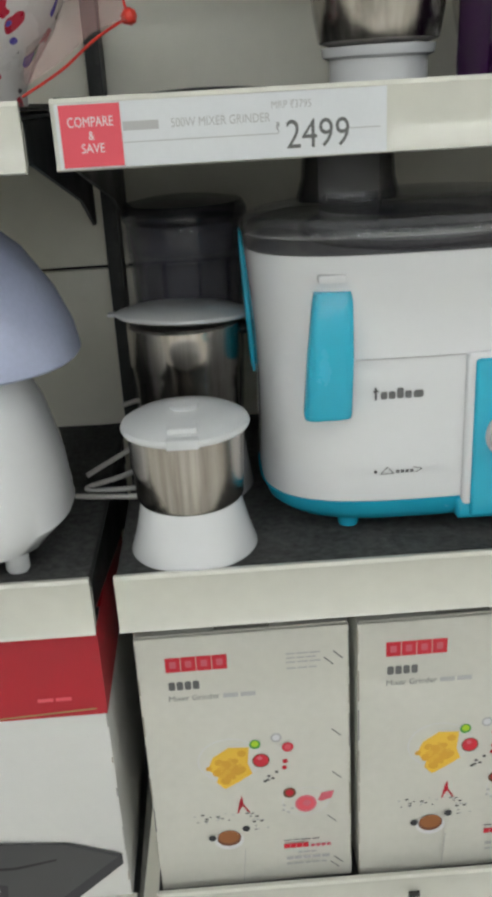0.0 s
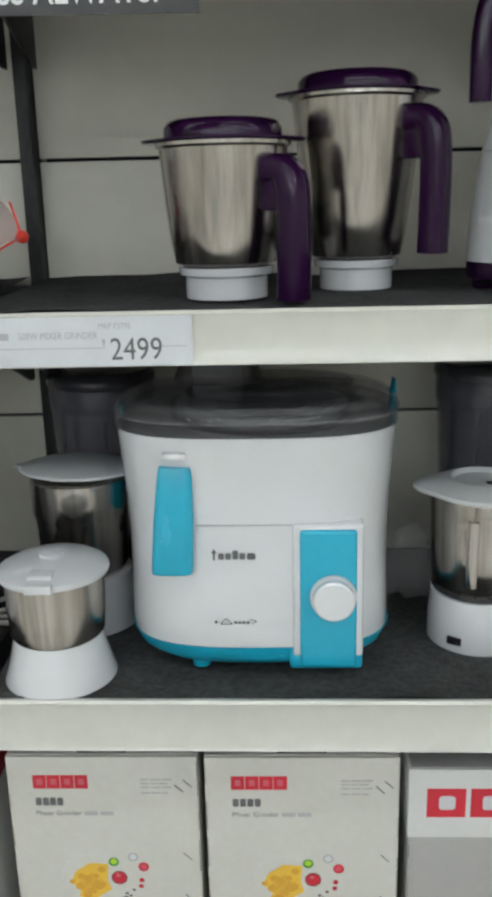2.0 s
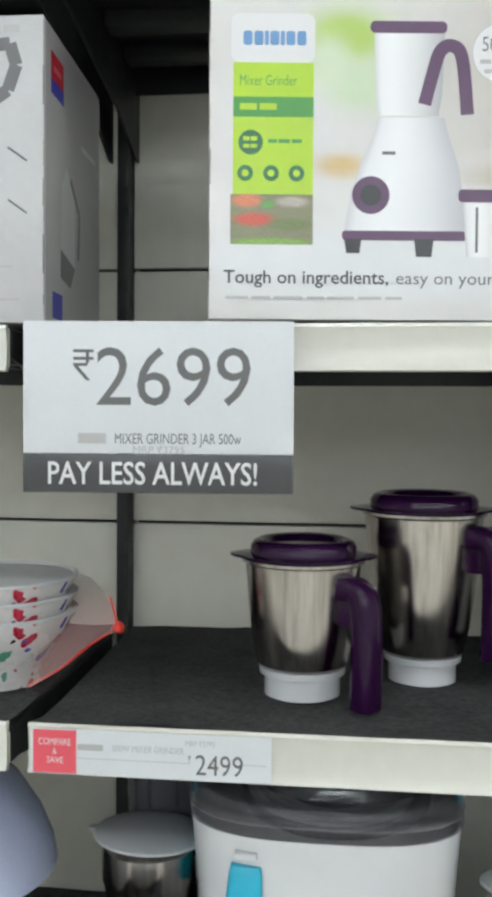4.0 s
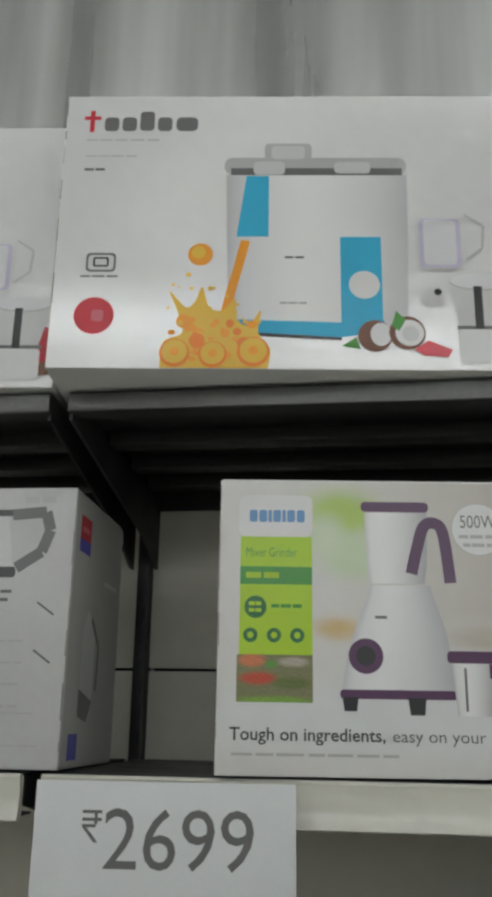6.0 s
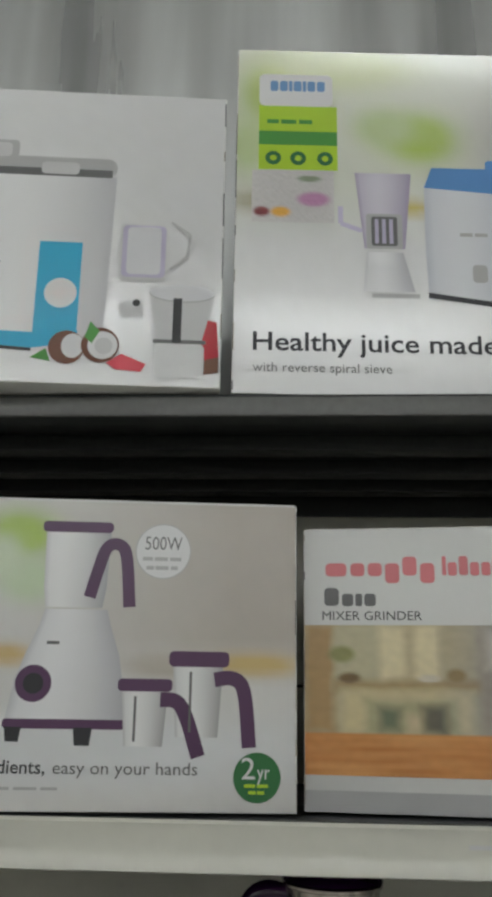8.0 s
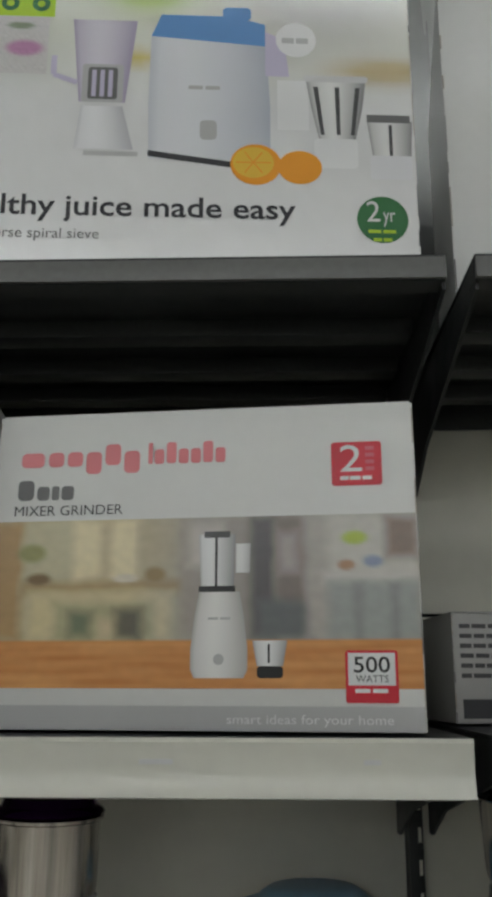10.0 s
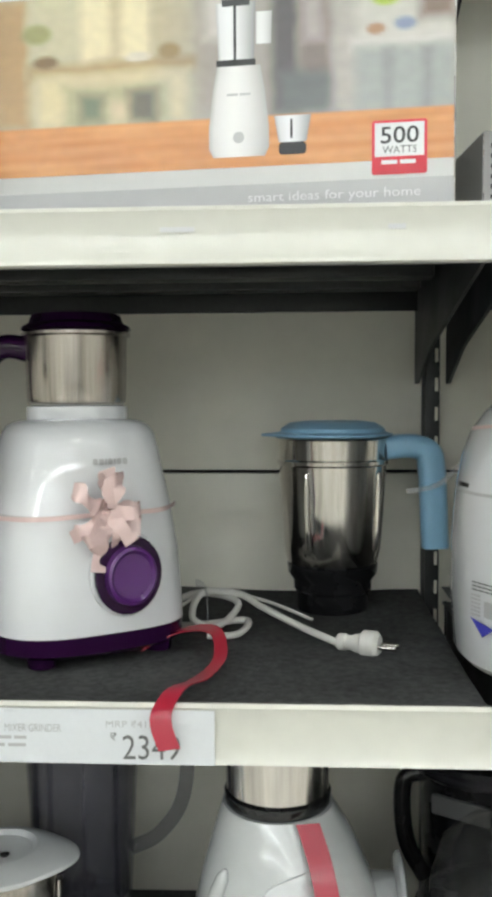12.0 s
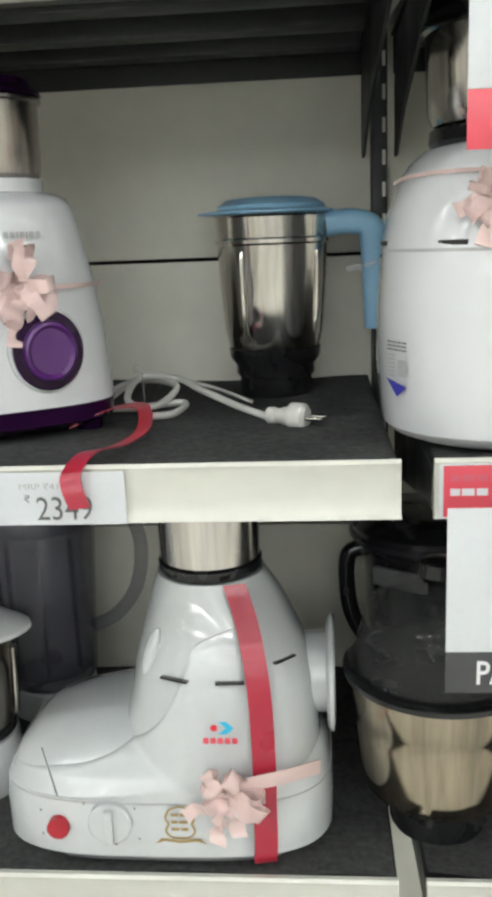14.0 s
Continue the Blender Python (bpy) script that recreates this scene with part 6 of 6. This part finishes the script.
    part("grip_boss", loft([(-0.022, 0.002, 0.002, 2, 0, 0), (-0.015, 0.006, 0.005, 2, 0, 0), (0.0, 0.0075, 0.006, 2, 0, 0), (0.015, 0.006, 0.005, 2, 0, 0), (0.022, 0.002, 0.002, 2, 0, 0)], 24), M["white_old"], t, "raised moulded grip").matrix_local = pose(-0.006, -0.046, 0.185, -14, 14, -40)
    for x, y, z, a in ((0.018, -0.0745, 0.172, -17), (0.066, -0.0755, 0.169, 8), (0.112, -0.047, 0.177, 48)):
        part("vent", rbox(-0.0125, 0.0125, -0.002, 0.004, -0.001, 0.001, 0.0004), M["black_pl"], t, "dark vent slot").matrix_local = pose(x, y, z, -8, 3, a)
    part("button", disc_y(-0.088, 0.041, 0.0098, -0.09, -0.1), M["i_cred"], t, "round red button")
    knob = part("knob", disc_y(-0.041, 0.048, 0.0195, -0.09, -0.1015), M["white_old"], t, "white round switch knob")
    part("knob_grip", rbox(-0.045, -0.037, -0.1065, -0.1016, 0.032, 0.064, 0.0022), M["white_old"], knob)
    p = Print(t, 0.12, 0.05, Matrix.Translation((-0.106, -0.0972, 0.0235)))
    for u, v in ((0.03, 0.25), (0.03, 0.72), (0.35, 0.12), (0.72, 0.2), (0.74, 0.8)):
        p.rect(u, v, u + 0.012, v + 0.05, "i_grey")
    for k in range(3):
        p.disc(0.5 + k * 0.035, 0.94, 0.009, "i_dgrey")
    p.poly([(0.86, 0.92), (0.93, 0.86), (1.05, 0.9), (1.17, 0.86), (1.24, 0.92), (1.19, 0.8), (1.05, 0.84), (0.91, 0.8)], "i_gold")
    p.stroke([(0.97, 0.24), (0.945, 0.4), (0.965, 0.52), (0.945, 0.66), (0.985, 0.78), (1.05, 0.8), (1.115, 0.78), (1.155, 0.66), (1.135, 0.52), (1.155, 0.4), (1.13, 0.24), (1.05, 0.18), (0.97, 0.24)], 0.016, "i_gold")
    for k, v in enumerate((0.34, 0.48, 0.62)):
        p.bars(0.985, v - 0.03, 1.115, v + 0.03, "i_gold", 2, k)
    p.line(0.09, -0.95, 0.17, 0.0, 0.012, "i_grey")
    p.done("dial_mark", "small grey dial marks and a gold emblem")
    p = Print(t, 0.034, 0.022, pose(0.041, -0.094, 0.123, -7))
    p.poly([(0.45, 0.1), (0.65, 0.1), (0.85, 0.35), (0.65, 0.6), (0.45, 0.6), (0.65, 0.35)], "i_cyan")
    p.disc(0.35, 0.35, 0.09, "i_red")
    p.mark(0.05, 0.72, 0.95, 1.0, "i_rose", word("cap cap cap cap cap"))
    p.done("word_mark", "small red and blue mark")
    pts = spline([(0.07, -0.046, 0.247), (0.08, -0.0585, 0.22), (0.088, -0.0735, 0.185), (0.092, -0.0825, 0.15), (0.094, -0.0915, 0.1), (0.094, -0.0975, 0.06), (0.094, -0.0995, 0.03), (0.093, -0.0985, 0.016), (0.093, -0.094, 0.008)], 6)
    part("ribbon", band(pts, (0.0098, 0.002, 0)), M["red_ribbon"], t, "wide red satin ribbon")
    bow(t, (0.062, -0.106, 0.084), 0.048, "pink_ribbon", 21)
    pts = spline([(0.06, -0.106, 0.087), (0.075, -0.106, 0.091), (0.09, -0.104, 0.094), (0.112, -0.097, 0.095), (0.141, -0.066, 0.084)], 6)
    part("sash", band(pts, (0, 0.001, 0.006)), M["pink_ribbon"], t, "peach ribbon sash")


wet_mixer()


def domed_jar():
    t = thing("mixer_jar", pose(0.82, 0.708, L1 + 0.0015, 0, 0, -110) @ Matrix.Diagonal((0.86, 0.86, 1.02, 1)), "wide steel mixer jar with a clear dome lid and black base", "jar")
    part("base", lathe([(0.048, 0.0005), (0.05, 0.004), (0.048, 0.024), (0.056, 0.032), (0.05, 0.034)], 48), M["black_pl"], t, "black plastic base")
    part("bowl", lathe([(0.05, 0.033), (0.066, 0.035), (0.076, 0.042), (0.082, 0.06), (0.086, 0.1), (0.087, 0.113), (0.0885, 0.115), (0.09, 0.142), (0.086, 0.143)], 72), M["steel_beige_reflect"], t, "brushed steel bowl")
    part("rim", lathe([(0.09, 0.143), (0.097, 0.145), (0.098, 0.15), (0.093, 0.153), (0.085, 0.153)], 64), M["black_pl"], t, "black plastic rim")
    dome = part("dome", lathe([(0.085, 0.153), (0.083, 0.175), (0.072, 0.205), (0.05, 0.222), (0.02, 0.227)], 56), M["dome"], t, "clear smoky dome lid")
    part("dome_knob", lathe([(0.018, 0.2275), (0.022, 0.233), (0.02, 0.244), (0.008, 0.246)], 32), M["black_pl"], dome)
    part("handle", sweep(spline([(-0.088, -0.01, 0.145), (-0.105, -0.01, 0.13), (-0.108, -0.01, 0.09), (-0.098, -0.01, 0.05), (-0.07, -0.01, 0.035)]), 0.01, 0.007, 14, (0, 1, 0)), M["black_pl"], t, "black plastic handle")
    part("wire_clip", sweep(spline([(-0.1, -0.03, 0.05), (-0.085, -0.05, 0.03), (-0.055, -0.06, 0.02)]), 0.002, None, 8), M["chrome"], t, "bright wire clip")


domed_jar()
t = thing("food_processor_bowl", pose(0.835, 0.9, L1 + 0.0015), "black food processor bowl with a broad lid, in shade", "bowl")
part("bowl", lathe([(0.055, 0.0005), (0.06, 0.01), (0.066, 0.1), (0.07, 0.2), (0.06, 0.202)], 56), M["black_pl"], t)
part("lid", lathe([(0.078, 0.202), (0.083, 0.206), (0.083, 0.222), (0.07, 0.232), (0.03, 0.236)], 56), M["black_pl"], t)
part("lid_rib", lathe([(0.0835, 0.208), (0.086, 0.21), (0.086, 0.214), (0.0835, 0.216)], 56), M["smoke_dark"], t)
part("badge", rbox(-0.03, 0.03, -0.0735, -0.066, 0.168, 0.188, 0.003), M["i_grey"], t, "grey rounded badge").matrix_local = pose(0, 0, 0, 0, 0, -32)
part("grip", sweep(spline([(-0.065, -0.02, 0.2), (-0.088, -0.02, 0.19), (-0.086, -0.02, 0.13), (-0.066, -0.02, 0.09)]), 0.009, 0.008, 12, (0, 1, 0)), M["black_pl"], t)


def lidded_mixer():
    t = thing("mixer_grinder", pose(-0.262, 0.705, L1 + 0.0015), "white mixer grinder under a lavender plastic cover, on the felt mat", "mixer")
    part("body", loft([(0.014, 0.07, 0.07, 2.6, 0, 0), (0.018, 0.084, 0.08, 2.6, 0, 0), (0.035, 0.098, 0.088, 2.6, 0, 0), (0.08, 0.094, 0.086, 2.6, 0, 0), (0.13, 0.082, 0.076, 2.5, 0, 0), (0.158, 0.07, 0.067, 2.4, 0, 0), (0.19, 0.06, 0.06, 2.2, 0, 0)], 64), M["white_pl"], t, "glossy white body")
    part("cover", loft([(0.166, 0.116, 0.096, 2.3, 0, 0.018), (0.168, 0.118, 0.098, 2.3, 0, 0.018), (0.19, 0.114, 0.096, 2.3, 0, 0.018), (0.22, 0.104, 0.089, 2.2, -0.002, 0.019), (0.255, 0.084, 0.075, 2.1, -0.005, 0.02), (0.285, 0.054, 0.05, 2, -0.008, 0.02), (0.297, 0.02, 0.02, 2, -0.01, 0.02)], 64), M["lavender"], t, "lavender plastic cover")
    part("blue_band", rbox(0.0, 0.03, -0.093, -0.06, 0.225, 0.262, 0.004), M["i_cyan"], t, "blue plastic catch")
    part("strap", rbox(0.028, 0.043, -0.098, -0.084, 0.12, 0.25, 0.003), M["white_mt"], t, "white plastic strap")
    part("side_rib", rbox(0.0, 0.026, -0.098, -0.082, 0.165, 0.2, 0.003), M["steel"], t)
    for x, y in ((0.055, -0.055), (-0.055, -0.055), (0.055, 0.055), (-0.055, 0.055)):
        part("foot", lathe([(0.0085, 0.0005), (0.01, 0.003), (0.01, 0.022)], 20, True, x, y), M["white_mt"], t)


lidded_mixer()

# ---- cables and loose ribbon ----
def cable(name, pts, r, label):
    ob = new(name, finish(sweep(spline(pts, 8), r, None, 10), name, M["cable"]))
    return tagged(ob, label, "cable")


Z1, Z2 = L1 + 0.007, L2 + 0.008
cable("power_cable", [(-0.17, 0.83, Z1), (-0.13, 0.86, Z1 + 0.012), (-0.1, 0.88, Z1 + 0.022), (-0.095, 0.86, Z1 + 0.016), (-0.12, 0.82, Z1 + 0.006), (-0.165, 0.8, Z1), (-0.15, 0.79, Z1), (-0.1, 0.8, Z1), (-0.07, 0.87, Z1)], 0.0028, "white power cable looped on the shelf")
cable("power_cable", [(-0.175, 0.78, Z1), (-0.14, 0.77, Z1 + 0.002), (-0.1, 0.78, Z1), (-0.08, 0.875, Z1), (-0.105, 0.93, Z1 + 0.04), (-0.14, 0.96, Z1 + 0.03)], 0.0028, "white power cable trailing behind jars")

t = thing("plug_cable", pose(0.003, -0.037, -0.003), "white power cable with a round plug, coiled on the felt mat", "cable")
part("cord", sweep(spline([(0.49, 0.9, Z2 + 0.004), (0.53, 0.92, Z2 + 0.02), (0.575, 0.89, Z2 + 0.018), (0.56, 0.85, Z2 + 0.005), (0.535, 0.845, Z2 + 0.012), (0.54, 0.885, Z2 + 0.028), (0.575, 0.9, Z2 + 0.024),
                           (0.6, 0.87, Z2 + 0.018), (0.64, 0.83, Z2 + 0.008), (0.672, 0.8, Z2 + 0.002)], 8), 0.0034, None, 10), M["cable"], t)
part("cord", sweep(spline([(0.5, 0.88, Z2), (0.545, 0.905, Z2 + 0.026), (0.6, 0.915, Z2 + 0.014), (0.65, 0.9, Z2 - 0.002)], 8), 0.0018, None, 8), M["cable"], t)
part("cord", sweep(spline([(0.5, 0.86, Z2), (0.54, 0.862, Z2 + 0.002), (0.585, 0.872, Z2 + 0.004), (0.578, 0.835, Z2), (0.55, 0.83, Z2)], 8), 0.0034, None, 10), M["cable"], t)
part("tie", sweep(spline([(0.532, 0.9, Z2 + 0.035), (0.545, 0.87, Z2 + 0.034), (0.548, 0.86, Z2 + 0.004)], 6), 0.001, 0.004, 8), M["clear"], t, "clear cable tie")
plug = part("plug", lathe([(0.0055, -0.002), (0.0075, 0.0), (0.0075, 0.006), (0.0066, 0.007), (0.0066, 0.012), (0.008, 0.014), (0.009, 0.02), (0.0125, 0.022), (0.0125, 0.034), (0.009, 0.037)], 28), M["cable"], t, "white moulded plug")
plug.matrix_local = pose(0.672, 0.8, Z2 + 0.004, 90, 0, 68)
for dx in (-0.005, 0.005):
    part("pin", lathe([(0.002, 0.036), (0.002, 0.052), (0.001, 0.053)], 12, True, dx, 0.0), M["chrome"], plug, "bright metal pin")

ob = new("ribbon_end", finish(band(spline([(0.505, 0.74, L2 + 0.008), (0.535, 0.755, L2 + 0.02), (0.565, 0.74, L2 + 0.024), (0.573, 0.7, L2 + 0.012), (0.562, 0.65, L2 + 0.01), (0.549, 0.615, L2 + 0.014), (0.541, 0.594, L2 + 0.005), (0.541, 0.589, L2 - 0.006), (0.547, 0.586, L2 - 0.021)], 8),
                                   [Vector((0.003, 0.011, 0.0)).lerp(Vector((0.0078, 0.0, 0.001)), min(1, max(0, (i - 14) / 18))) for i in range(65)]), "ribbon_end", M["red_ribbon"]))
tagged(ob, "loose end of red satin ribbon hanging over the shelf edge", "ribbon")

# ---- bowls in a net bag ----
def floral():
    m = mat("floral_melamine", (0.72, 0.7, 0.68), 0.25, vary=0.04, coat=0.3)
    nt = m.node_tree
    b = nt.nodes["Principled BSDF"]
    base = b.inputs["Base Color"].links[0].from_socket
    tc = nt.nodes.new("ShaderNodeTexCoord")
    for sc, lim, col in ((38, 0.3, (0.5, 0.02, 0.05, 1)), (31, 0.2, (0.12, 0.1, 0.42, 1)), (45, 0.2, (0.1, 0.32, 0.22, 1)), (60, 0.16, (0.05, 0.03, 0.04, 1))):
        vo = nt.nodes.new("ShaderNodeTexVoronoi")
        vo.inputs["Scale"].default_value = sc
        vo.inputs["Randomness"].default_value = 1.0
        wv = nt.nodes.new("ShaderNodeMath")
        wv.operation = "LESS_THAN"
        wv.inputs[1].default_value = lim
        mp = nt.nodes.new("ShaderNodeMapping")
        mp.inputs["Location"].default_value = (sc * 0.17, sc * 0.31, sc * 0.07)
        nt.links.new(tc.outputs["Object"], mp.inputs["Vector"])
        wob = nt.nodes.new("ShaderNodeTexNoise")
        wob.inputs["Scale"].default_value = sc * 0.9
        mixv = nt.nodes.new("ShaderNodeVectorMath")
        mixv.operation = "MULTIPLY_ADD"
        mixv.inputs[1].default_value = (0.028, 0.028, 0.028)
        nt.links.new(mp.outputs["Vector"], wob.inputs["Vector"])
        nt.links.new(wob.outputs["Color"], mixv.inputs[0])
        nt.links.new(mp.outputs["Vector"], mixv.inputs[2])
        nt.links.new(mixv.outputs["Vector"], vo.inputs["Vector"])
        nt.links.new(vo.outputs["Distance"], wv.inputs[0])
        mx = nt.nodes.new("ShaderNodeMix")
        mx.data_type = "RGBA"
        nt.links.new(wv.outputs[0], mx.inputs["Factor"])
        nt.links.new(base, mx.inputs["A"])
        mx.inputs["B"].default_value = col
        base = mx.outputs["Result"]
    nt.links.new(base, b.inputs["Base Color"])
    return m


M["floral"] = floral()
M["net"] = mat("pink_net_film", (0.75, 0.45, 0.42), 0.3, alpha=0.22, vary=0.1, scale=40, coat=0.3, bump=0.5, bump_scale=120)
M["red_tie"] = mat("red_plastic_tie", (0.75, 0.05, 0.03), 0.35, vary=0.1)
for k in range(3):
    z = 0.0005 + k * 0.018
    b = thing("bowl", pose(-0.208, 0.735, L2 + 0.0025 + z), "white bowl with red and blue flowers, stacked", "bowl", "stacked bowls")
    part("shell", lathe([(0.042, 0.0), (0.046, 0.001), (0.046, 0.012), (0.056, 0.03), (0.072, 0.052), (0.082, 0.072), (0.0825, 0.0735), (0.08, 0.0735), (0.069, 0.053), (0.053, 0.031), (0.03, 0.022)], 56), M["floral"], b)
    part("lip", lathe([(0.0822, 0.0737), (0.0845, 0.0745), (0.0845, 0.077), (0.0815, 0.0775), (0.08, 0.0745)], 56), M["white_mt"], b, "plain white lip")
t = thing("net_bag", pose(-0.208, 0.735, L2 + 0.0025), "pinkish net bag tied with a red knot round the bowls", "bag")
part("net", rings([[(cx + rx * math.cos(a), ry * math.sin(a) + 0.0, cz + rz * math.sin(a)) for a in (2 * math.pi * i / 28 for i in range(28))] for cx, rx, ry, cz, rz in
                   ((0.06, 0.004, 0.075, 0.06, 0.045), (0.085, 0.004, 0.06, 0.065, 0.035), (0.105, 0.003, 0.035, 0.07, 0.022), (0.12, 0.003, 0.014, 0.068, 0.012), (0.13, 0.002, 0.005, 0.062, 0.005))], False), M["net"], t)
part("knot", lathe([(0.003, -0.005), (0.0065, 0), (0.006, 0.004), (0.002, 0.007)], 14), M["red_tie"], t, "red plastic knot").matrix_local = pose(0.13, 0, 0.06, 0, 70, 0)
part("cord", sweep(spline([(0.13, 0, 0.06), (0.105, -0.015, 0.045), (0.08, -0.03, 0.025), (0.05, -0.04, 0.008)]), 0.0012, None, 6), M["red_tie"], t, "thin red cord")
part("cord", sweep(spline([(0.13, 0, 0.06), (0.127, 0.0, 0.075), (0.122, 0.0, 0.092)]), 0.0012, None, 6), M["red_tie"], t, "thin red cord")

# ---- signs and tickets ----
def hanging_sign(x0, y0, x1, y1, z1, high, front, band_part, band_key, label):
    w = math.hypot(x1 - x0, y1 - y0)
    t = thing("price_sign", pose(x0, y0, z1 - high, 0, 0, math.degrees(math.atan2(y1 - y0, x1 - x0))), label, "sign", "hanging price signs")
    part("card", rbox(0, w, 0, 0.0012, high * band_part + 0.0003, high, 0.0003), M["paper"], t)
    part("band", rbox(0, w, 0, 0.0012, 0, high * band_part, 0.0003), M[band_key], t, "printed lower band")
    reach = front - max(y0, y1)
    for u in (0.3, 0.7):
        part("clip", rbox(w * u - 0.012, w * u + 0.012, 0.0013, reach, high - 0.012, high - 0.01, 0.0005), M["clear"], t, "clear plastic clip")
    return t, w


t, w = hanging_sign(-0.111, 0.553, 0.111, 0.569, 1.682, 0.141, FRONT["L3"] - 0.007, 0.228, "i_dgrey", "white hanging price sign with a dark grey lower band")
p = Print(t, w, 0.141)
p.text("₹", 0.187, 0.345, 0.18, "i_grey", 0.262)
p.text("2699", 0.273, 0.487, 0.335, "i_grey", 0.842)
p.bars(0.205, 0.652, 0.325, 0.712, "i_lgrey", 1)
p.text("MIXER GRINDER 3 JAR 500w", 0.342, 0.712, 0.06, "i_grey", 0.808)
p.text("MRP ₹3795", 0.41, 0.768, 0.042, "i_lgrey", 0.6)
p.text("PAY LESS ALWAYS!", 0.093, 0.948, 0.128, "i_white", 0.868, 0.012)
p.done("printed_price", "grey price digits and white slogan")

t, w = hanging_sign(0.803, 0.555, 1.016, 0.558, 1.309, 0.134, FRONT["L2"] - 0.007, 0.228, "i_dgrey", "white hanging price sign with a dark grey lower band")
p = Print(t, w, 0.134)
p.text("PAY LESS ALWAYS!", 0.1, 0.948, 0.128, "i_white", 0.87, 0.012)
p.done("printed_price")
t, w = hanging_sign(0.811, 0.555, 1.02, 0.558, 1.67, 0.136, FRONT["L3"] - 0.007, 0.25, "i_rose", "white hanging price sign with a rose red lower band")
p = Print(t, w, 0.136)
p.rect(0.16, 0.5, 0.5, 0.6, "i_grey")
p.done("printed_price")


def ticket(x0, x1, z1, high, front, label):
    t = thing("price_ticket", pose(x0, front - 0.0068, z1 - high), label, "price ticket", "price tickets")
    part("slip", rbox(0, x1 - x0, 0, 0.0005, 0, high, 0), M["paper"], t)
    return t, Print(t, x1 - x0, high, Matrix.Translation((0, -0.0002, 0)))


t, p = ticket(-0.121, 0.093, L2 + 0.0045, 0.04, FRONT["L2"], "white paper price ticket with a red square in the shelf channel")
p.rect(0.012, 0.02, 0.195, 0.98, "i_rose")
p.text("COMPARE", 0.035, 0.36, 0.15, "i_pale", 0.172)
p.text("&", 0.095, 0.56, 0.13, "i_pale", 0.112)
p.text("SAVE", 0.07, 0.76, 0.14, "i_pale", 0.14)
p.bars(0.2, 0.31, 0.325, 0.45, "i_lgrey", 1)
p.text("500W MIXER GRINDER", 0.345, 0.44, 0.14, "i_lgrey", 0.645)
p.text("MRP ₹3795", 0.65, 0.25, 0.12, "i_lgrey", 0.77)
p.text("₹", 0.662, 0.6, 0.14, "i_grey", 0.672)
p.text("2499", 0.692, 0.87, 0.44, "i_grey", 0.885)
p.rect(0.2, 0.62, 0.67, 0.636, "i_lgrey")
p.rect(0.885, 0.6, 0.98, 0.616, "i_lgrey")
p.done("printed_price")
t, p = ticket(0.36, 0.578, L2 + 0.0035, 0.04, FRONT["L2"], "white paper price ticket in the shelf channel")
p.bars(0.17, 0.3, 0.29, 0.42, "i_lgrey", 1)
p.text("MIXER GRINDER", 0.3, 0.42, 0.14, "i_lgrey", 0.49)
p.bars(0.17, 0.5, 0.38, 0.56, "i_lgrey", 4)
p.bars(0.17, 0.64, 0.38, 0.7, "i_lgrey", 3)
p.text("MRP ₹4150", 0.64, 0.32, 0.12, "i_lgrey", 0.82)
p.text("₹", 0.655, 0.56, 0.14, "i_grey", 0.675)
p.text("2349", 0.695, 0.9, 0.44, "i_grey", 0.885)
p.done("printed_price")
t, p = ticket(0.803, 0.9, L2 + 0.0045, 0.04, FRONT["L2"], "white paper price ticket with a red square in the shelf channel")
p.rect(0.03, 0.03, 0.42, 0.97, "i_rose")
p.bars(0.08, 0.2, 0.36, 0.32, "i_pink", 3)
p.bars(0.08, 0.45, 0.36, 0.58, "i_pale", 3)
p.done("printed_price")
# worn sticker remains on the third shelf's channel
for x0, x1 in ((0.542, 0.566), (0.7, 0.712)):
    ob = new("sticker_scrap", finish(rbox(x0, x1, FRONT["L3"] - 0.0046, FRONT["L3"] - 0.0041, L3 - 0.02, L3 - 0.0165, 0), "sticker_scrap", M["i_silver"]))
    tagged(ob, "torn scrap of a paper sticker on the channel", "sticker", "sticker scraps")
ob = new("shelf_clip", finish(rbox(0.128, 0.14, FRONT["L0"] - 0.009, FRONT["L0"] - 0.0065, L0 - 0.014, L0 - 0.006, 0.001), "shelf_clip", M["black_pl"]))
tagged(ob, "small black clip on the lower shelf channel", "clip")


def crumpled_bag(x, y, z, seed):
    """Loose clear wrapping, a few creased lobes."""
    bm = bmesh.new()
    bmesh.ops.create_icosphere(bm, subdivisions=4, radius=0.04)
    for v in bm.verts:
        k = 1 + 0.45 * noise.noise(v.co * 38 + Vector((seed, 0, 0))) + 0.2 * noise.noise(v.co * 110)
        v.co = Vector((v.co.x * k * 0.8, v.co.y * k * 0.7, max(-0.03, v.co.z * k * 1.1) + 0.03))
    ob = new("plastic_bag", finish(bm, "plastic_bag", M["film"], 25))
    ob.matrix_world = pose(x, y, z)
    tagged(ob, "crumpled clear plastic bag between the appliances", "bag")


crumpled_bag(0.312, 0.86, L1 + 0.003, 4.0)
